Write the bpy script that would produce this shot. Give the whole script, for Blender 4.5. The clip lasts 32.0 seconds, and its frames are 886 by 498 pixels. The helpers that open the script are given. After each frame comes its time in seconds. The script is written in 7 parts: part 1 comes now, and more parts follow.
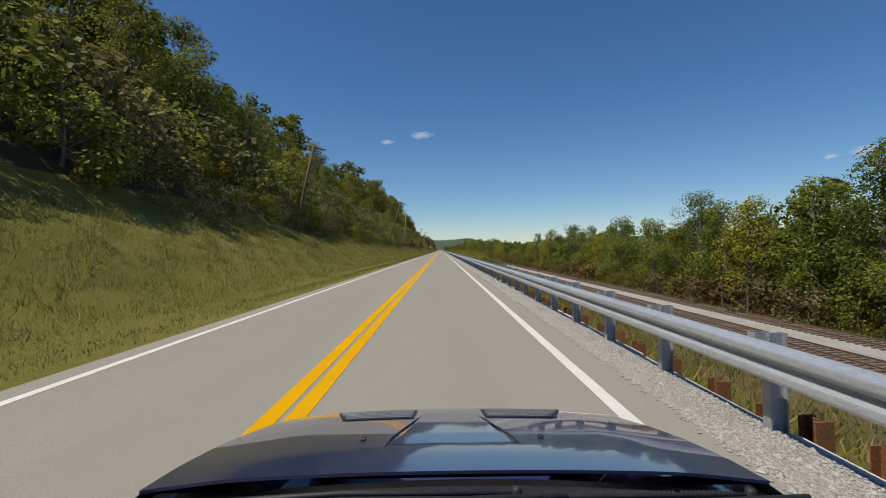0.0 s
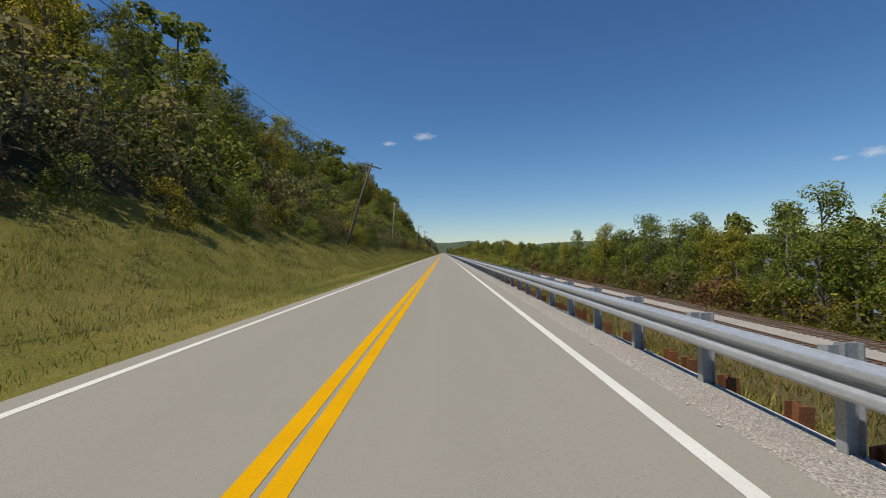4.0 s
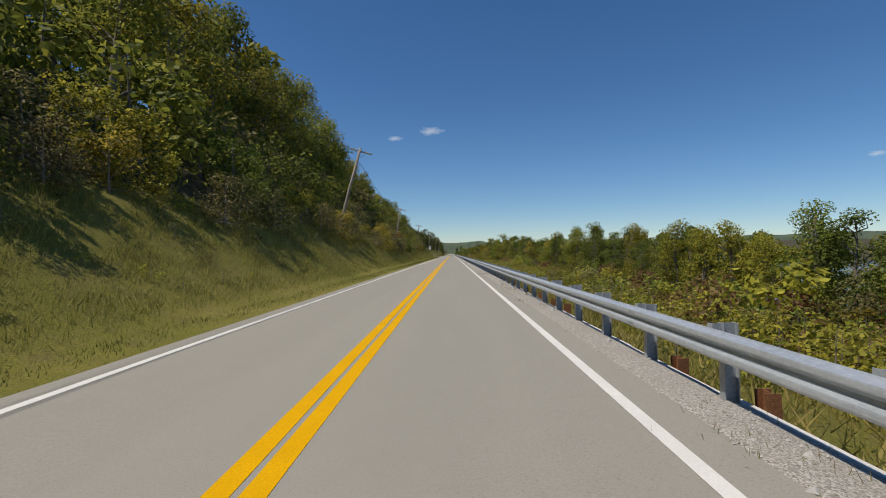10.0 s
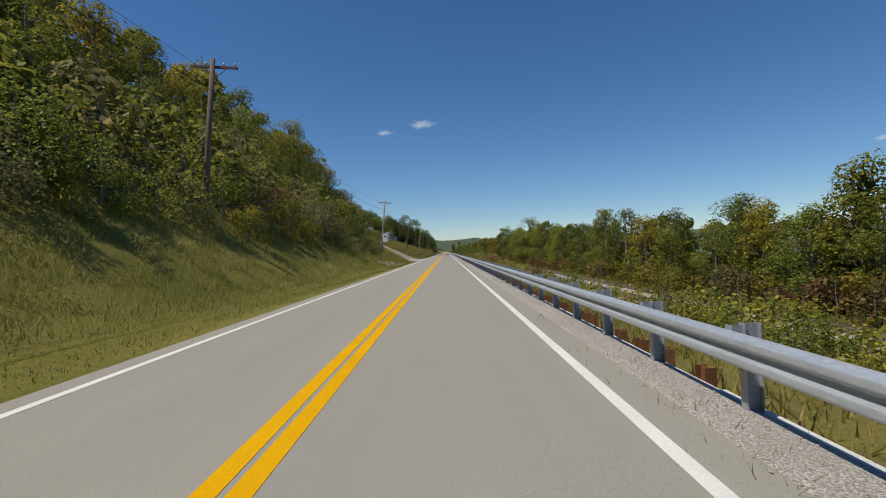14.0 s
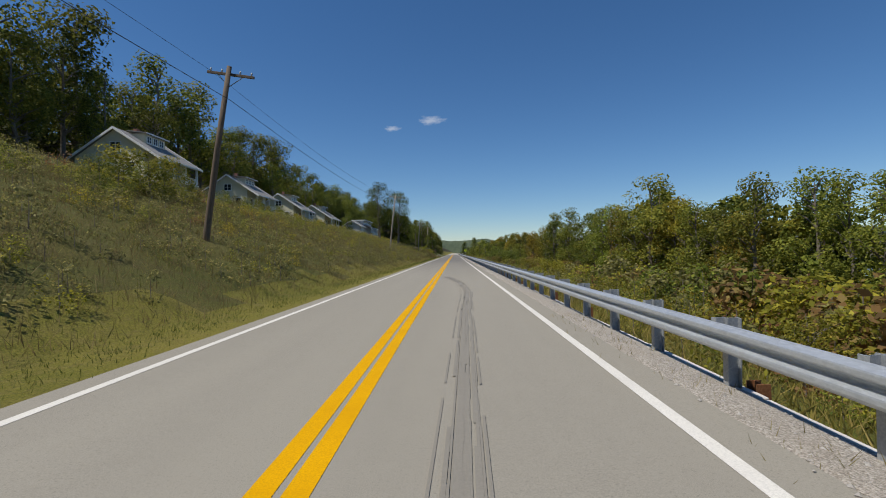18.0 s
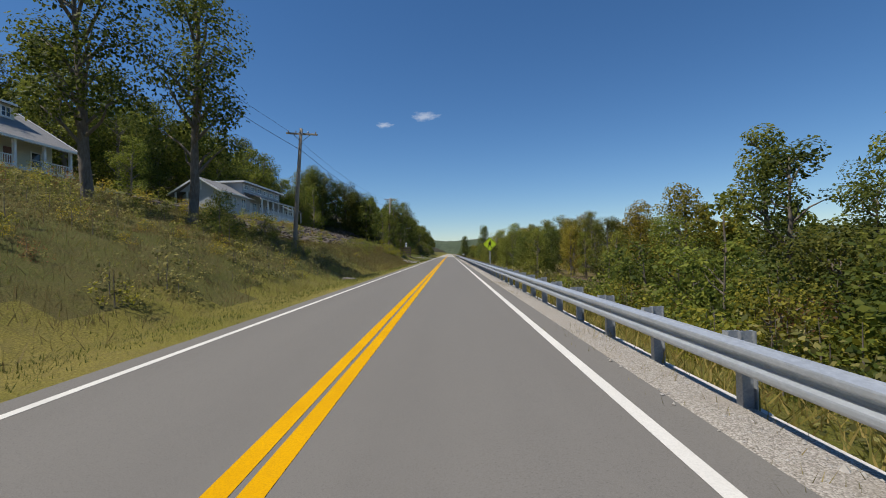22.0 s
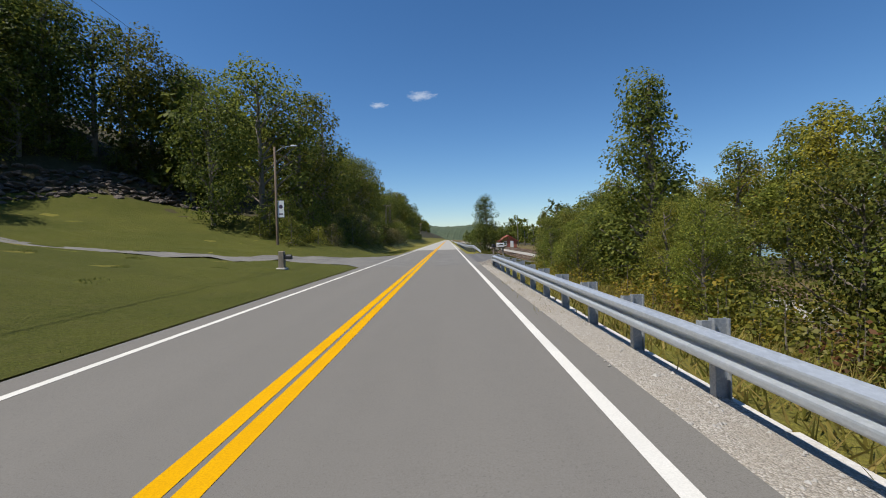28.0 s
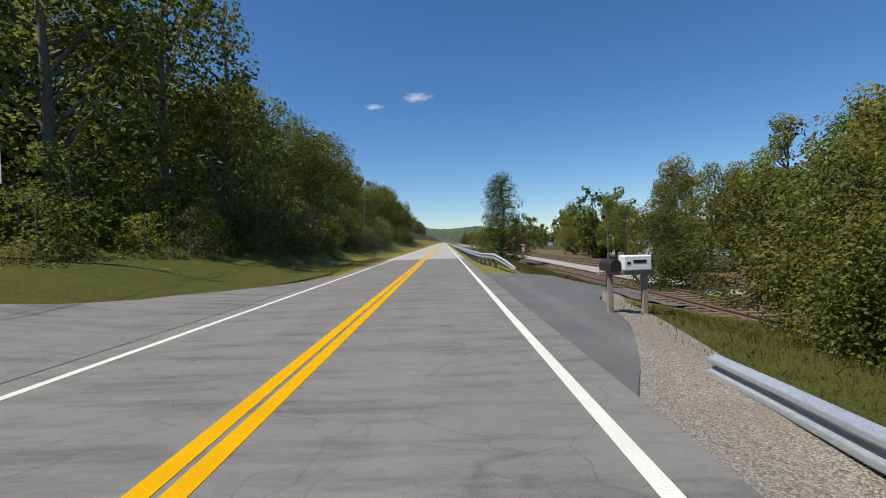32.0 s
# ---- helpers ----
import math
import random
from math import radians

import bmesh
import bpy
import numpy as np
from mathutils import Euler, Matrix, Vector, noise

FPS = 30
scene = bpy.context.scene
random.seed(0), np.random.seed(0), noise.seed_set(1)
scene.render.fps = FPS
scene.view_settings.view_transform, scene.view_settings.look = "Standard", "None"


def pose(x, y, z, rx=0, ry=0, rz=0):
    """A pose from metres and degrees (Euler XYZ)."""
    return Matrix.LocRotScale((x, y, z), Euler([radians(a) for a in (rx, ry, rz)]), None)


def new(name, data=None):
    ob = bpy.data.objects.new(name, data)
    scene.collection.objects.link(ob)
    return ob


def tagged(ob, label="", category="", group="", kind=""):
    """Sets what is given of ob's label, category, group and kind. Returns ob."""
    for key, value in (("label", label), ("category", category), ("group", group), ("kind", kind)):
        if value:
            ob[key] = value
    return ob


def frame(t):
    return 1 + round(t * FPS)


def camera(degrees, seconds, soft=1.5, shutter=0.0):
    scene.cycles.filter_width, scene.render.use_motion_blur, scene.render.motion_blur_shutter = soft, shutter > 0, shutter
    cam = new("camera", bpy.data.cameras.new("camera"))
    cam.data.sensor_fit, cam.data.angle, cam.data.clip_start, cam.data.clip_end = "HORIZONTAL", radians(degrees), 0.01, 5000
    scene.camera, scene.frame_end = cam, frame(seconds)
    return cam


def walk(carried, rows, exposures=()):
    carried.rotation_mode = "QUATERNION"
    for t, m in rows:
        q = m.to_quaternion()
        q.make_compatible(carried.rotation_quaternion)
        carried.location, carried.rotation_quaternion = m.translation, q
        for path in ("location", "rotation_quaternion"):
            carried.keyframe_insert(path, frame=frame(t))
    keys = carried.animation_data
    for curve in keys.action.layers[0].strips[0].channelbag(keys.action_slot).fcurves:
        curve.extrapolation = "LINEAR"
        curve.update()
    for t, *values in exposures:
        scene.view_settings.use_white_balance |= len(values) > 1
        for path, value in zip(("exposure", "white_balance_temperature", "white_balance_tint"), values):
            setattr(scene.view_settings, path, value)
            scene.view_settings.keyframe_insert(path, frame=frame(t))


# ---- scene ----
# A road run of about 710 m along +y. The yellow line is x = 0, the road surface z = 0.
EYE = 1.46
PATH = [
    (0.0, 1.41, 0.00, -0.22, 0.10, 0.78),
    (0.5, 1.40, 1.26, -0.24, 0.71, 0.77),
    (1.0, 1.40, 3.93, -0.21, 0.52, 0.77),
    (1.5, 1.39, 7.96, -0.12, 0.63, 0.76),
    (2.0, 1.37, 13.29, -0.02, 0.62, 0.76),
    (2.5, 1.33, 19.85, 0.06, 0.37, 0.75),
    (3.0, 1.28, 27.53, 0.15, 0.36, 0.75),
    (3.5, 1.21, 36.30, 0.18, 0.40, 0.74),
    (4.0, 1.16, 46.11, 0.08, 0.46, 0.73),
    (4.5, 1.10, 56.95, -0.10, 0.54, 0.73),
    (5.0, 1.06, 68.76, -0.29, 0.59, 0.72),
    (5.5, 1.02, 81.50, -0.43, 0.58, 0.72),
    (6.0, 0.98, 95.13, -0.48, 0.50, 0.71),
    (6.5, 0.92, 109.62, -0.43, 0.56, 0.77),
    (7.0, 0.88, 124.84, -0.26, 0.62, 0.82),
    (7.5, 0.85, 140.66, -0.05, 0.92, 0.65),
    (8.0, 0.84, 156.94, 0.31, 0.94, 0.48),
    (8.5, 0.96, 173.53, 0.62, 0.82, 0.34),
    (9.0, 1.06, 190.27, 0.92, 0.37, 0.21),
    (9.5, 1.19, 207.05, 1.20, 0.27, 0.37),
    (10.0, 1.33, 223.80, 1.10, 0.56, 0.53),
    (10.5, 1.29, 240.54, 0.71, 0.64, 1.17),
    (11.0, 1.26, 257.28, 0.30, 0.30, 1.82),
    (11.5, 1.35, 274.01, 0.13, 0.26, 2.39),
    (12.0, 1.42, 290.70, 0.11, -0.05, 2.92),
    (12.5, 1.48, 307.31, 0.16, -0.15, 0.99),
    (13.0, 1.44, 323.76, 0.28, -0.01, 0.99),
    (13.5, 1.44, 339.97, 0.43, 0.29, 1.47),
    (14.0, 1.44, 355.84, 0.46, 0.32, 1.94),
    (14.5, 1.45, 371.34, 0.83, -0.03, 1.21),
    (15.0, 1.43, 386.46, 1.09, -0.09, 0.49),
    (15.5, 1.39, 401.26, 1.25, -0.36, 0.55),
    (16.0, 1.32, 415.82, 1.36, -0.32, 0.62),
    (16.5, 1.25, 430.22, 1.45, -0.10, 0.68),
    (17.0, 1.18, 444.53, 1.51, 0.19, 0.74),
    (17.5, 1.13, 458.77, 1.53, 0.42, 0.81),
    (18.0, 1.10, 472.94, 1.44, 0.46, 0.87),
    (18.5, 1.10, 487.02, 1.45, 0.42, 0.94),
    (19.0, 1.10, 501.02, 1.38, 0.73, 1.00),
    (19.5, 1.11, 514.85, 1.45, 0.61, 1.05),
    (20.0, 1.11, 528.38, 1.64, 0.45, 1.09),
    (20.5, 1.14, 541.53, 1.71, 0.95, 1.13),
    (21.0, 1.20, 554.24, 1.39, 0.95, 1.17),
    (21.5, 1.27, 566.54, 1.17, 0.98, 1.22),
    (22.0, 1.36, 578.48, 0.84, 0.54, 1.26),
    (22.5, 1.44, 590.08, 0.43, 0.26, 1.30),
    (23.0, 1.51, 601.35, 0.22, -0.31, 1.34),
    (23.5, 1.57, 612.25, 0.06, -0.78, 1.37),
    (24.0, 1.63, 622.75, 0.11, -0.53, 1.39),
    (24.5, 1.65, 632.77, 0.26, -0.77, 1.41),
    (25.0, 1.67, 642.25, 0.48, -0.91, 1.44),
    (25.5, 1.66, 651.17, 0.88, -0.90, 1.46),
    (26.0, 1.67, 659.53, 1.05, -1.13, 1.48),
    (26.5, 1.67, 667.35, 1.05, -1.43, 1.50),
    (27.0, 1.68, 674.59, 0.95, -1.65, 1.53),
    (27.5, 1.68, 681.24, 0.78, -1.63, 1.55),
    (28.0, 1.68, 687.25, 0.58, -1.20, 1.57),
    (28.5, 1.69, 692.57, 0.45, -0.96, 1.60),
    (29.0, 1.68, 697.21, -0.08, -0.50, 1.62),
    (29.5, 1.69, 701.20, -0.23, -0.78, 1.64),
    (30.0, 1.71, 704.57, -0.34, -0.85, 1.67),
    (30.5, 1.74, 707.30, -0.40, -0.74, 1.69),
    (31.0, 1.74, 709.42, -0.33, -0.75, 1.71),
    (31.5, 1.74, 711.07, -0.13, -0.76, 1.71),
    (32.0, 1.76, 712.22, 0.15, -0.89, 1.71),
]
cam = camera(88.0, 32.0, soft=1.0)
walk(cam, [(t, pose(x, y, EYE, 90 + pitch, lean, yaw)) for t, x, y, yaw, pitch, lean in PATH],
     exposures=[(0, 0, 6500, 10), (6, -0.02, 6450, 10), (18, -0.02, 6400, 10), (23, 0.16, 6400, 10), (32, 0.28, 6300, 9)])

# ---- world and sun ----
SUN_WAY = Vector((-1.0, -0.45, 2.0)).normalized()      # towards the sun
SUN_EL = math.asin(SUN_WAY.z)
SUN_AZ = math.atan2(SUN_WAY.x, SUN_WAY.y)

world = bpy.data.worlds.new("world")
scene.world = world
world.use_nodes = True
wn, wl = world.node_tree.nodes, world.node_tree.links
wn.clear()
w_out = wn.new("ShaderNodeOutputWorld")
w_bg = wn.new("ShaderNodeBackground")
w_sky = wn.new("ShaderNodeTexSky")
w_sky.sky_type = "NISHITA"
w_sky.sun_disc = False
w_sky.sun_elevation = SUN_EL
w_sky.sun_rotation = SUN_AZ
w_sky.altitude = 600
w_sky.air_density = 1.0
w_sky.dust_density = 0.05
w_sky.ozone_density = 5.0
w_bg.inputs["Strength"].default_value = 0.093
w_hsv = wn.new("ShaderNodeHueSaturation")
w_hsv.inputs["Saturation"].default_value = 1.17
w_hsv.inputs["Hue"].default_value = 0.501
wl.new(w_sky.outputs[0], w_hsv.inputs["Color"])
wl.new(w_hsv.outputs[0], w_bg.inputs["Color"])
wl.new(w_bg.outputs[0], w_out.inputs["Surface"])

sun_data = bpy.data.lights.new("sun", "SUN")
sun_data.energy = 4.4
sun_data.angle = radians(0.53)
sun_data.color = (1.0, 0.94, 0.84)
sun = new("sun", sun_data)
sun.matrix_world = Matrix.Translation((-60, 300, 200)) @ SUN_WAY.to_track_quat("Z", "Y").to_matrix().to_4x4()

# ---- materials ----
def material(name, rough=0.8, metal=0.0, color=(0.5, 0.5, 0.5), spec=0.5):
    m = bpy.data.materials.new(name)
    m.use_nodes = True
    b = m.node_tree.nodes["Principled BSDF"]
    b.inputs["Base Color"].default_value = (*color, 1)
    b.inputs["Roughness"].default_value = rough
    b.inputs["Metallic"].default_value = metal
    b.inputs["Specular IOR Level"].default_value = spec
    return m


def node(m, kind, **inputs):
    n = m.node_tree.nodes.new(kind)
    for k, v in inputs.items():
        n.inputs[k.replace("_", " ")].default_value = v
    return n


def join(m, a, b):
    m.node_tree.links.new(a, b)


def ramp(m, source, stops):
    n = m.node_tree.nodes.new("ShaderNodeValToRGB")
    els = n.color_ramp.elements
    while len(els) < len(stops):
        els.new(0.5)
    for e, (p, c) in zip(els, stops):
        e.position, e.color = p, (*c, 1)
    join(m, source, n.inputs["Fac"])
    return n.outputs["Color"]


def coords(m, scale=(1, 1, 1), kind="Object"):
    tc = m.node_tree.nodes.new("ShaderNodeTexCoord")
    mp = m.node_tree.nodes.new("ShaderNodeMapping")
    mp.inputs["Scale"].default_value = scale
    join(m, tc.outputs[kind], mp.inputs["Vector"])
    return mp.outputs["Vector"]


def noise_of(m, vec, scale, detail=4.0, rough=0.6):
    n = node(m, "ShaderNodeTexNoise", Scale=scale, Detail=detail, Roughness=rough)
    join(m, vec, n.inputs["Vector"])
    return n.outputs["Fac"]


def blend(m, fac, a, b, mode="MIX"):
    n = m.node_tree.nodes.new("ShaderNodeMix")
    n.data_type, n.blend_type = "RGBA", mode
    if isinstance(fac, float):
        n.inputs[0].default_value = fac
    else:
        join(m, fac, n.inputs[0])
    for sock, v in ((n.inputs[6], a), (n.inputs[7], b)):
        if isinstance(v, tuple):
            sock.default_value = (*v, 1)
        else:
            join(m, v, sock)
    return n.outputs[2]


def bump(m, height, strength=0.3, distance=0.01):
    n = node(m, "ShaderNodeBump", Strength=strength, Distance=distance)
    join(m, height, n.inputs["Height"])
    join(m, n.outputs["Normal"], m.node_tree.nodes["Principled BSDF"].inputs["Normal"])


def base(m):
    return m.node_tree.nodes["Principled BSDF"].inputs["Base Color"]


def two_scale(name, c1, c2, c3, big, small, rough=0.85, metal=0.0, bump_s=0.3, bump_d=0.01, stretch=(1, 1, 1), spec=0.4):
    """Broad stains between c1 and c2, fine grain towards c3."""
    m = material(name, rough, metal, spec=spec)
    v = coords(m, stretch)
    f1 = noise_of(m, v, big, 3.0)
    f2 = noise_of(m, v, small, 5.0, 0.7)
    col = ramp(m, f1, [(0.35, c1), (0.65, c2)])
    g = ramp(m, f2, [(0.42, (0, 0, 0)), (0.68, (1, 1, 1))])
    n = blend(m, g, col, c3)
    join(m, n, base(m))
    bump(m, f2, bump_s, bump_d)
    return m




def road_material(name, c1, c2, c3, worn, smeared, darker=None):
    """Asphalt: long stains along the lanes, stone grain, pale wear, dark smears on old stretches."""
    m = material(name, 0.9, spec=0.3)
    f1 = noise_of(m, coords(m, (0.9, 0.05, 1)), 1.0, 4.0)
    v = coords(m)
    f2 = noise_of(m, v, 120.0, 3.0, 0.8)
    f3 = noise_of(m, v, 2.6, 5.0, 0.7)
    c = ramp(m, f1, [(0.36, c1), (0.64, c2)])
    c = blend(m, ramp(m, f3, [(0.42, (0, 0, 0)), (0.75, (0.45, 0.45, 0.45))]), c, worn)
    c = blend(m, ramp(m, f2, [(0.40, (0, 0, 0)), (0.62, (1, 1, 1))]), c, c3)
    pits = ramp(m, noise_of(m, v, 55.0, 2.0, 0.5), [(0.28, (0.78, 0.78, 0.78)), (0.42, (1, 1, 1))])
    c = blend(m, 1.0, c, pits, "MULTIPLY")
    if smeared:
        smear = ramp(m, noise_of(m, coords(m, (0.45, 2.2, 1)), 0.9, 6.0, 0.75), [(0.47, (1, 1, 1)), (0.66, (0.62, 0.62, 0.64))])
        c = blend(m, 1.0, c, smear, "MULTIPLY")
        warp = node(m, "ShaderNodeTexNoise", Scale=0.7, Detail=3.0)
        join(m, v, warp.inputs["Vector"])
        bent = m.node_tree.nodes.new("ShaderNodeVectorMath")
        bent.operation = "MULTIPLY_ADD"
        bent.inputs[1].default_value = (1.6, 1.6, 0)
        join(m, warp.outputs["Color"], bent.inputs[0])
        join(m, coords(m, (0.8, 0.45, 1)), bent.inputs[2])
        crack = node(m, "ShaderNodeTexVoronoi", Scale=1.0)
        crack.feature = "DISTANCE_TO_EDGE"
        join(m, bent.outputs[0], crack.inputs["Vector"])
        seam = ramp(m, crack.outputs["Distance"], [(0.0, (0.80, 0.80, 0.81)), (0.005, (0.88, 0.88, 0.89)), (0.011, (1, 1, 1))])
        c = blend(m, 1.0, c, seam, "MULTIPLY")
    # Asphalt colour darkened farther along y, partly standing in for dimmer light there.
    if darker:
        along = m.node_tree.nodes.new("ShaderNodeSeparateXYZ")
        join(m, v, along.inputs[0])
        far = node(m, "ShaderNodeMapRange")
        far.inputs["From Min"].default_value, far.inputs["From Max"].default_value = darker
        join(m, along.outputs["Y"], far.inputs["Value"])
        c = blend(m, 1.0, c, ramp(m, far.outputs["Result"], [(0.0, (1, 1, 1)), (1.0, (0.61, 0.615, 0.66))]), "MULTIPLY")
    join(m, c, base(m))
    bump(m, f2, 0.35, 0.006)
    return m


M_asphalt = road_material("asphalt", (0.262, 0.240, 0.196), (0.228, 0.209, 0.172), (0.32, 0.295, 0.243), (0.28, 0.257, 0.21), False, (500, 555))
M_asphalt_old = road_material("old_asphalt", (0.150, 0.141, 0.127), (0.185, 0.175, 0.158), (0.22, 0.208, 0.188), (0.19, 0.18, 0.162), True)
M_asphalt_new = two_scale("dark_asphalt", (0.085, 0.082, 0.08), (0.12, 0.115, 0.11), (0.16, 0.155, 0.15), 0.6, 80.0, 0.9, bump_s=0.4, bump_d=0.008)
M_concrete_road = two_scale("pale_road", (0.36, 0.345, 0.31), (0.30, 0.285, 0.26), (0.40, 0.385, 0.35), 0.5, 60.0, 0.9)
M_white_paint = two_scale("white_road_paint", (0.74, 0.71, 0.64), (0.65, 0.62, 0.56), (0.56, 0.535, 0.48), 1.2, 70.0, 0.7, bump_s=0.2, bump_d=0.003)
M_yellow_paint = two_scale("yellow_road_paint", (0.72, 0.375, 0.0), (0.64, 0.325, 0.0), (0.54, 0.27, 0.004), 1.2, 70.0, 0.85, spec=0.06, bump_s=0.2, bump_d=0.003)


def chips(name, stops, scale, stain, depth):
    """Loose broken stone: cells of differing shade, with dark gaps, the shade between chips put into the colour."""
    m = material(name, 0.95, spec=0.25)
    v = coords(m)
    cell = node(m, "ShaderNodeTexVoronoi", Scale=scale)
    join(m, v, cell.inputs["Vector"])
    rnd = m.node_tree.nodes.new("ShaderNodeSeparateColor")
    join(m, cell.outputs["Color"], rnd.inputs[0])
    c = ramp(m, rnd.outputs[0], stops)
    gap = ramp(m, cell.outputs["Distance"], [(0.45, (1, 1, 1)), (0.85, (0.5, 0.48, 0.45))])
    c = blend(m, 1.0, c, gap, "MULTIPLY")
    c = blend(m, ramp(m, noise_of(m, v, 0.9, 4.0), [(0.48, (0, 0, 0)), (0.7, (0.6, 0.6, 0.6))]), c, stain)
    join(m, c, base(m))
    bump(m, cell.outputs["Distance"], 0.9, -depth)
    return m


M_gravel = chips("gravel", [(0.0, (0.29, 0.26, 0.22)), (0.45, (0.41, 0.37, 0.315)), (1.0, (0.56, 0.51, 0.45))], 58.0, (0.33, 0.285, 0.225), 0.014)
M_ballast = two_scale("ballast", (0.36, 0.33, 0.29), (0.27, 0.245, 0.21), (0.43, 0.40, 0.36), 0.5, 14.0, 0.95, bump_s=0.9, bump_d=0.06)
M_galv = two_scale("galvanised_steel", (0.50, 0.53, 0.56), (0.42, 0.45, 0.48), (0.56, 0.59, 0.62), 2.2, 30.0, 0.48, 0.55, bump_s=0.08, bump_d=0.003, stretch=(1, 0.4, 1))
M_post = two_scale("galvanised_post", (0.34, 0.36, 0.38), (0.27, 0.29, 0.31), (0.42, 0.44, 0.46), 5.0, 40.0, 0.6, 0.35, bump_s=0.1, bump_d=0.003)
M_rust = two_scale("rusty_steel", (0.22, 0.085, 0.03), (0.13, 0.05, 0.022), (0.30, 0.14, 0.06), 5.0, 50.0, 0.9, 0.1, bump_s=0.5, bump_d=0.006)
M_lagging = two_scale("pale_concrete", (0.58, 0.55, 0.49), (0.44, 0.41, 0.36), (0.64, 0.61, 0.56), 1.4, 25.0, 0.9, bump_s=0.4, bump_d=0.008)
M_wood_pole = two_scale("weathered_pole_wood", (0.30, 0.25, 0.19), (0.22, 0.18, 0.135), (0.36, 0.31, 0.25), 1.5, 30.0, 0.85, bump_s=0.5, bump_d=0.01, stretch=(1, 1, 0.06))
M_dark_pole = two_scale("dark_creosote_wood", (0.13, 0.095, 0.065), (0.09, 0.065, 0.045), (0.18, 0.135, 0.095), 1.5, 30.0, 0.85, bump_s=0.5, bump_d=0.01, stretch=(1, 1, 0.06))
M_sleeper = two_scale("tie_wood", (0.17, 0.13, 0.095), (0.11, 0.085, 0.062), (0.24, 0.19, 0.145), 2.0, 30.0, 0.9, bump_s=0.5, bump_d=0.01)
M_rail_steel = two_scale("rail_steel", (0.20, 0.13, 0.09), (0.15, 0.095, 0.065), (0.28, 0.20, 0.15), 2.0, 30.0, 0.6, 0.4, bump_s=0.1, bump_d=0.003)
M_bark = two_scale("bark", (0.17, 0.14, 0.11), (0.115, 0.095, 0.075), (0.24, 0.21, 0.175), 1.5, 14.0, 0.95, bump_s=0.8, bump_d=0.03, stretch=(1, 1, 0.25))
M_twig = two_scale("grey_twigs", (0.26, 0.22, 0.18), (0.17, 0.14, 0.115), (0.32, 0.28, 0.235), 1.5, 14.0, 0.95)
M_stone = two_scale("brown_stone", (0.105, 0.080, 0.064), (0.062, 0.050, 0.043), (0.17, 0.142, 0.118), 1.1, 12.0, 0.9, bump_s=0.6, bump_d=0.03)
M_pale_stone = two_scale("pale_limestone", (0.38, 0.355, 0.32), (0.28, 0.26, 0.235), (0.48, 0.455, 0.42), 1.3, 14.0, 0.9, bump_s=0.6, bump_d=0.03)
M_wire = material("black_cable", 0.7, 0, (0.02, 0.02, 0.02))
M_black = two_scale("black_plastic", (0.018, 0.018, 0.02), (0.026, 0.026, 0.028), (0.04, 0.04, 0.042), 3.0, 60.0, 0.55, bump_s=0.1, bump_d=0.002)


def ground_material(name, stops, dirt, s1=0.12, s2=1.3, s3=26.0):
    m = material(name, 0.95, 0, spec=0.2)
    v = coords(m)
    f = noise_of(m, v, s1, 4.0)
    g = noise_of(m, v, s2, 5.0, 0.7)
    h = noise_of(m, v, s3, 4.0, 0.7)
    c = ramp(m, f, stops)
    c = blend(m, ramp(m, g, [(0.48, (0, 0, 0)), (0.72, (0.75, 0.75, 0.75))]), c, dirt)
    c = blend(m, 0.8, c, ramp(m, h, [(0.32, (0.22, 0.25, 0.2)), (0.66, (1.15, 1.15, 1.15))]), "MULTIPLY")
    c = blend(m, ramp(m, noise_of(m, v, 5.0, 4.0, 0.7), [(0.5, (0, 0, 0)), (0.7, (0.5, 0.5, 0.5))]), c, dirt)
    join(m, c, base(m))
    bump(m, h, 0.8, 0.08)
    return m


M_ground = ground_material("meadow_ground", [(0.3, (0.155, 0.160, 0.022)), (0.52, (0.250, 0.222, 0.038)), (0.72, (0.33, 0.265, 0.066))], (0.235, 0.185, 0.062))
M_meadow = ground_material("seeding_meadow", [(0.3, (0.100, 0.122, 0.022)), (0.5, (0.152, 0.146, 0.036)), (0.72, (0.205, 0.158, 0.055))], (0.145, 0.112, 0.044))
M_lawn = ground_material("mown_lawn", [(0.3, (0.084, 0.094, 0.012)), (0.7, (0.120, 0.122, 0.018))], (0.125, 0.118, 0.028), s1=0.2)
M_brush = ground_material("brushy_ground", [(0.3, (0.11, 0.11, 0.036)), (0.55, (0.20, 0.15, 0.06)), (0.75, (0.26, 0.165, 0.075))], (0.15, 0.10, 0.05))
M_floor = ground_material("forest_floor", [(0.3, (0.055, 0.052, 0.024)), (0.7, (0.095, 0.08, 0.038))], (0.11, 0.085, 0.05))


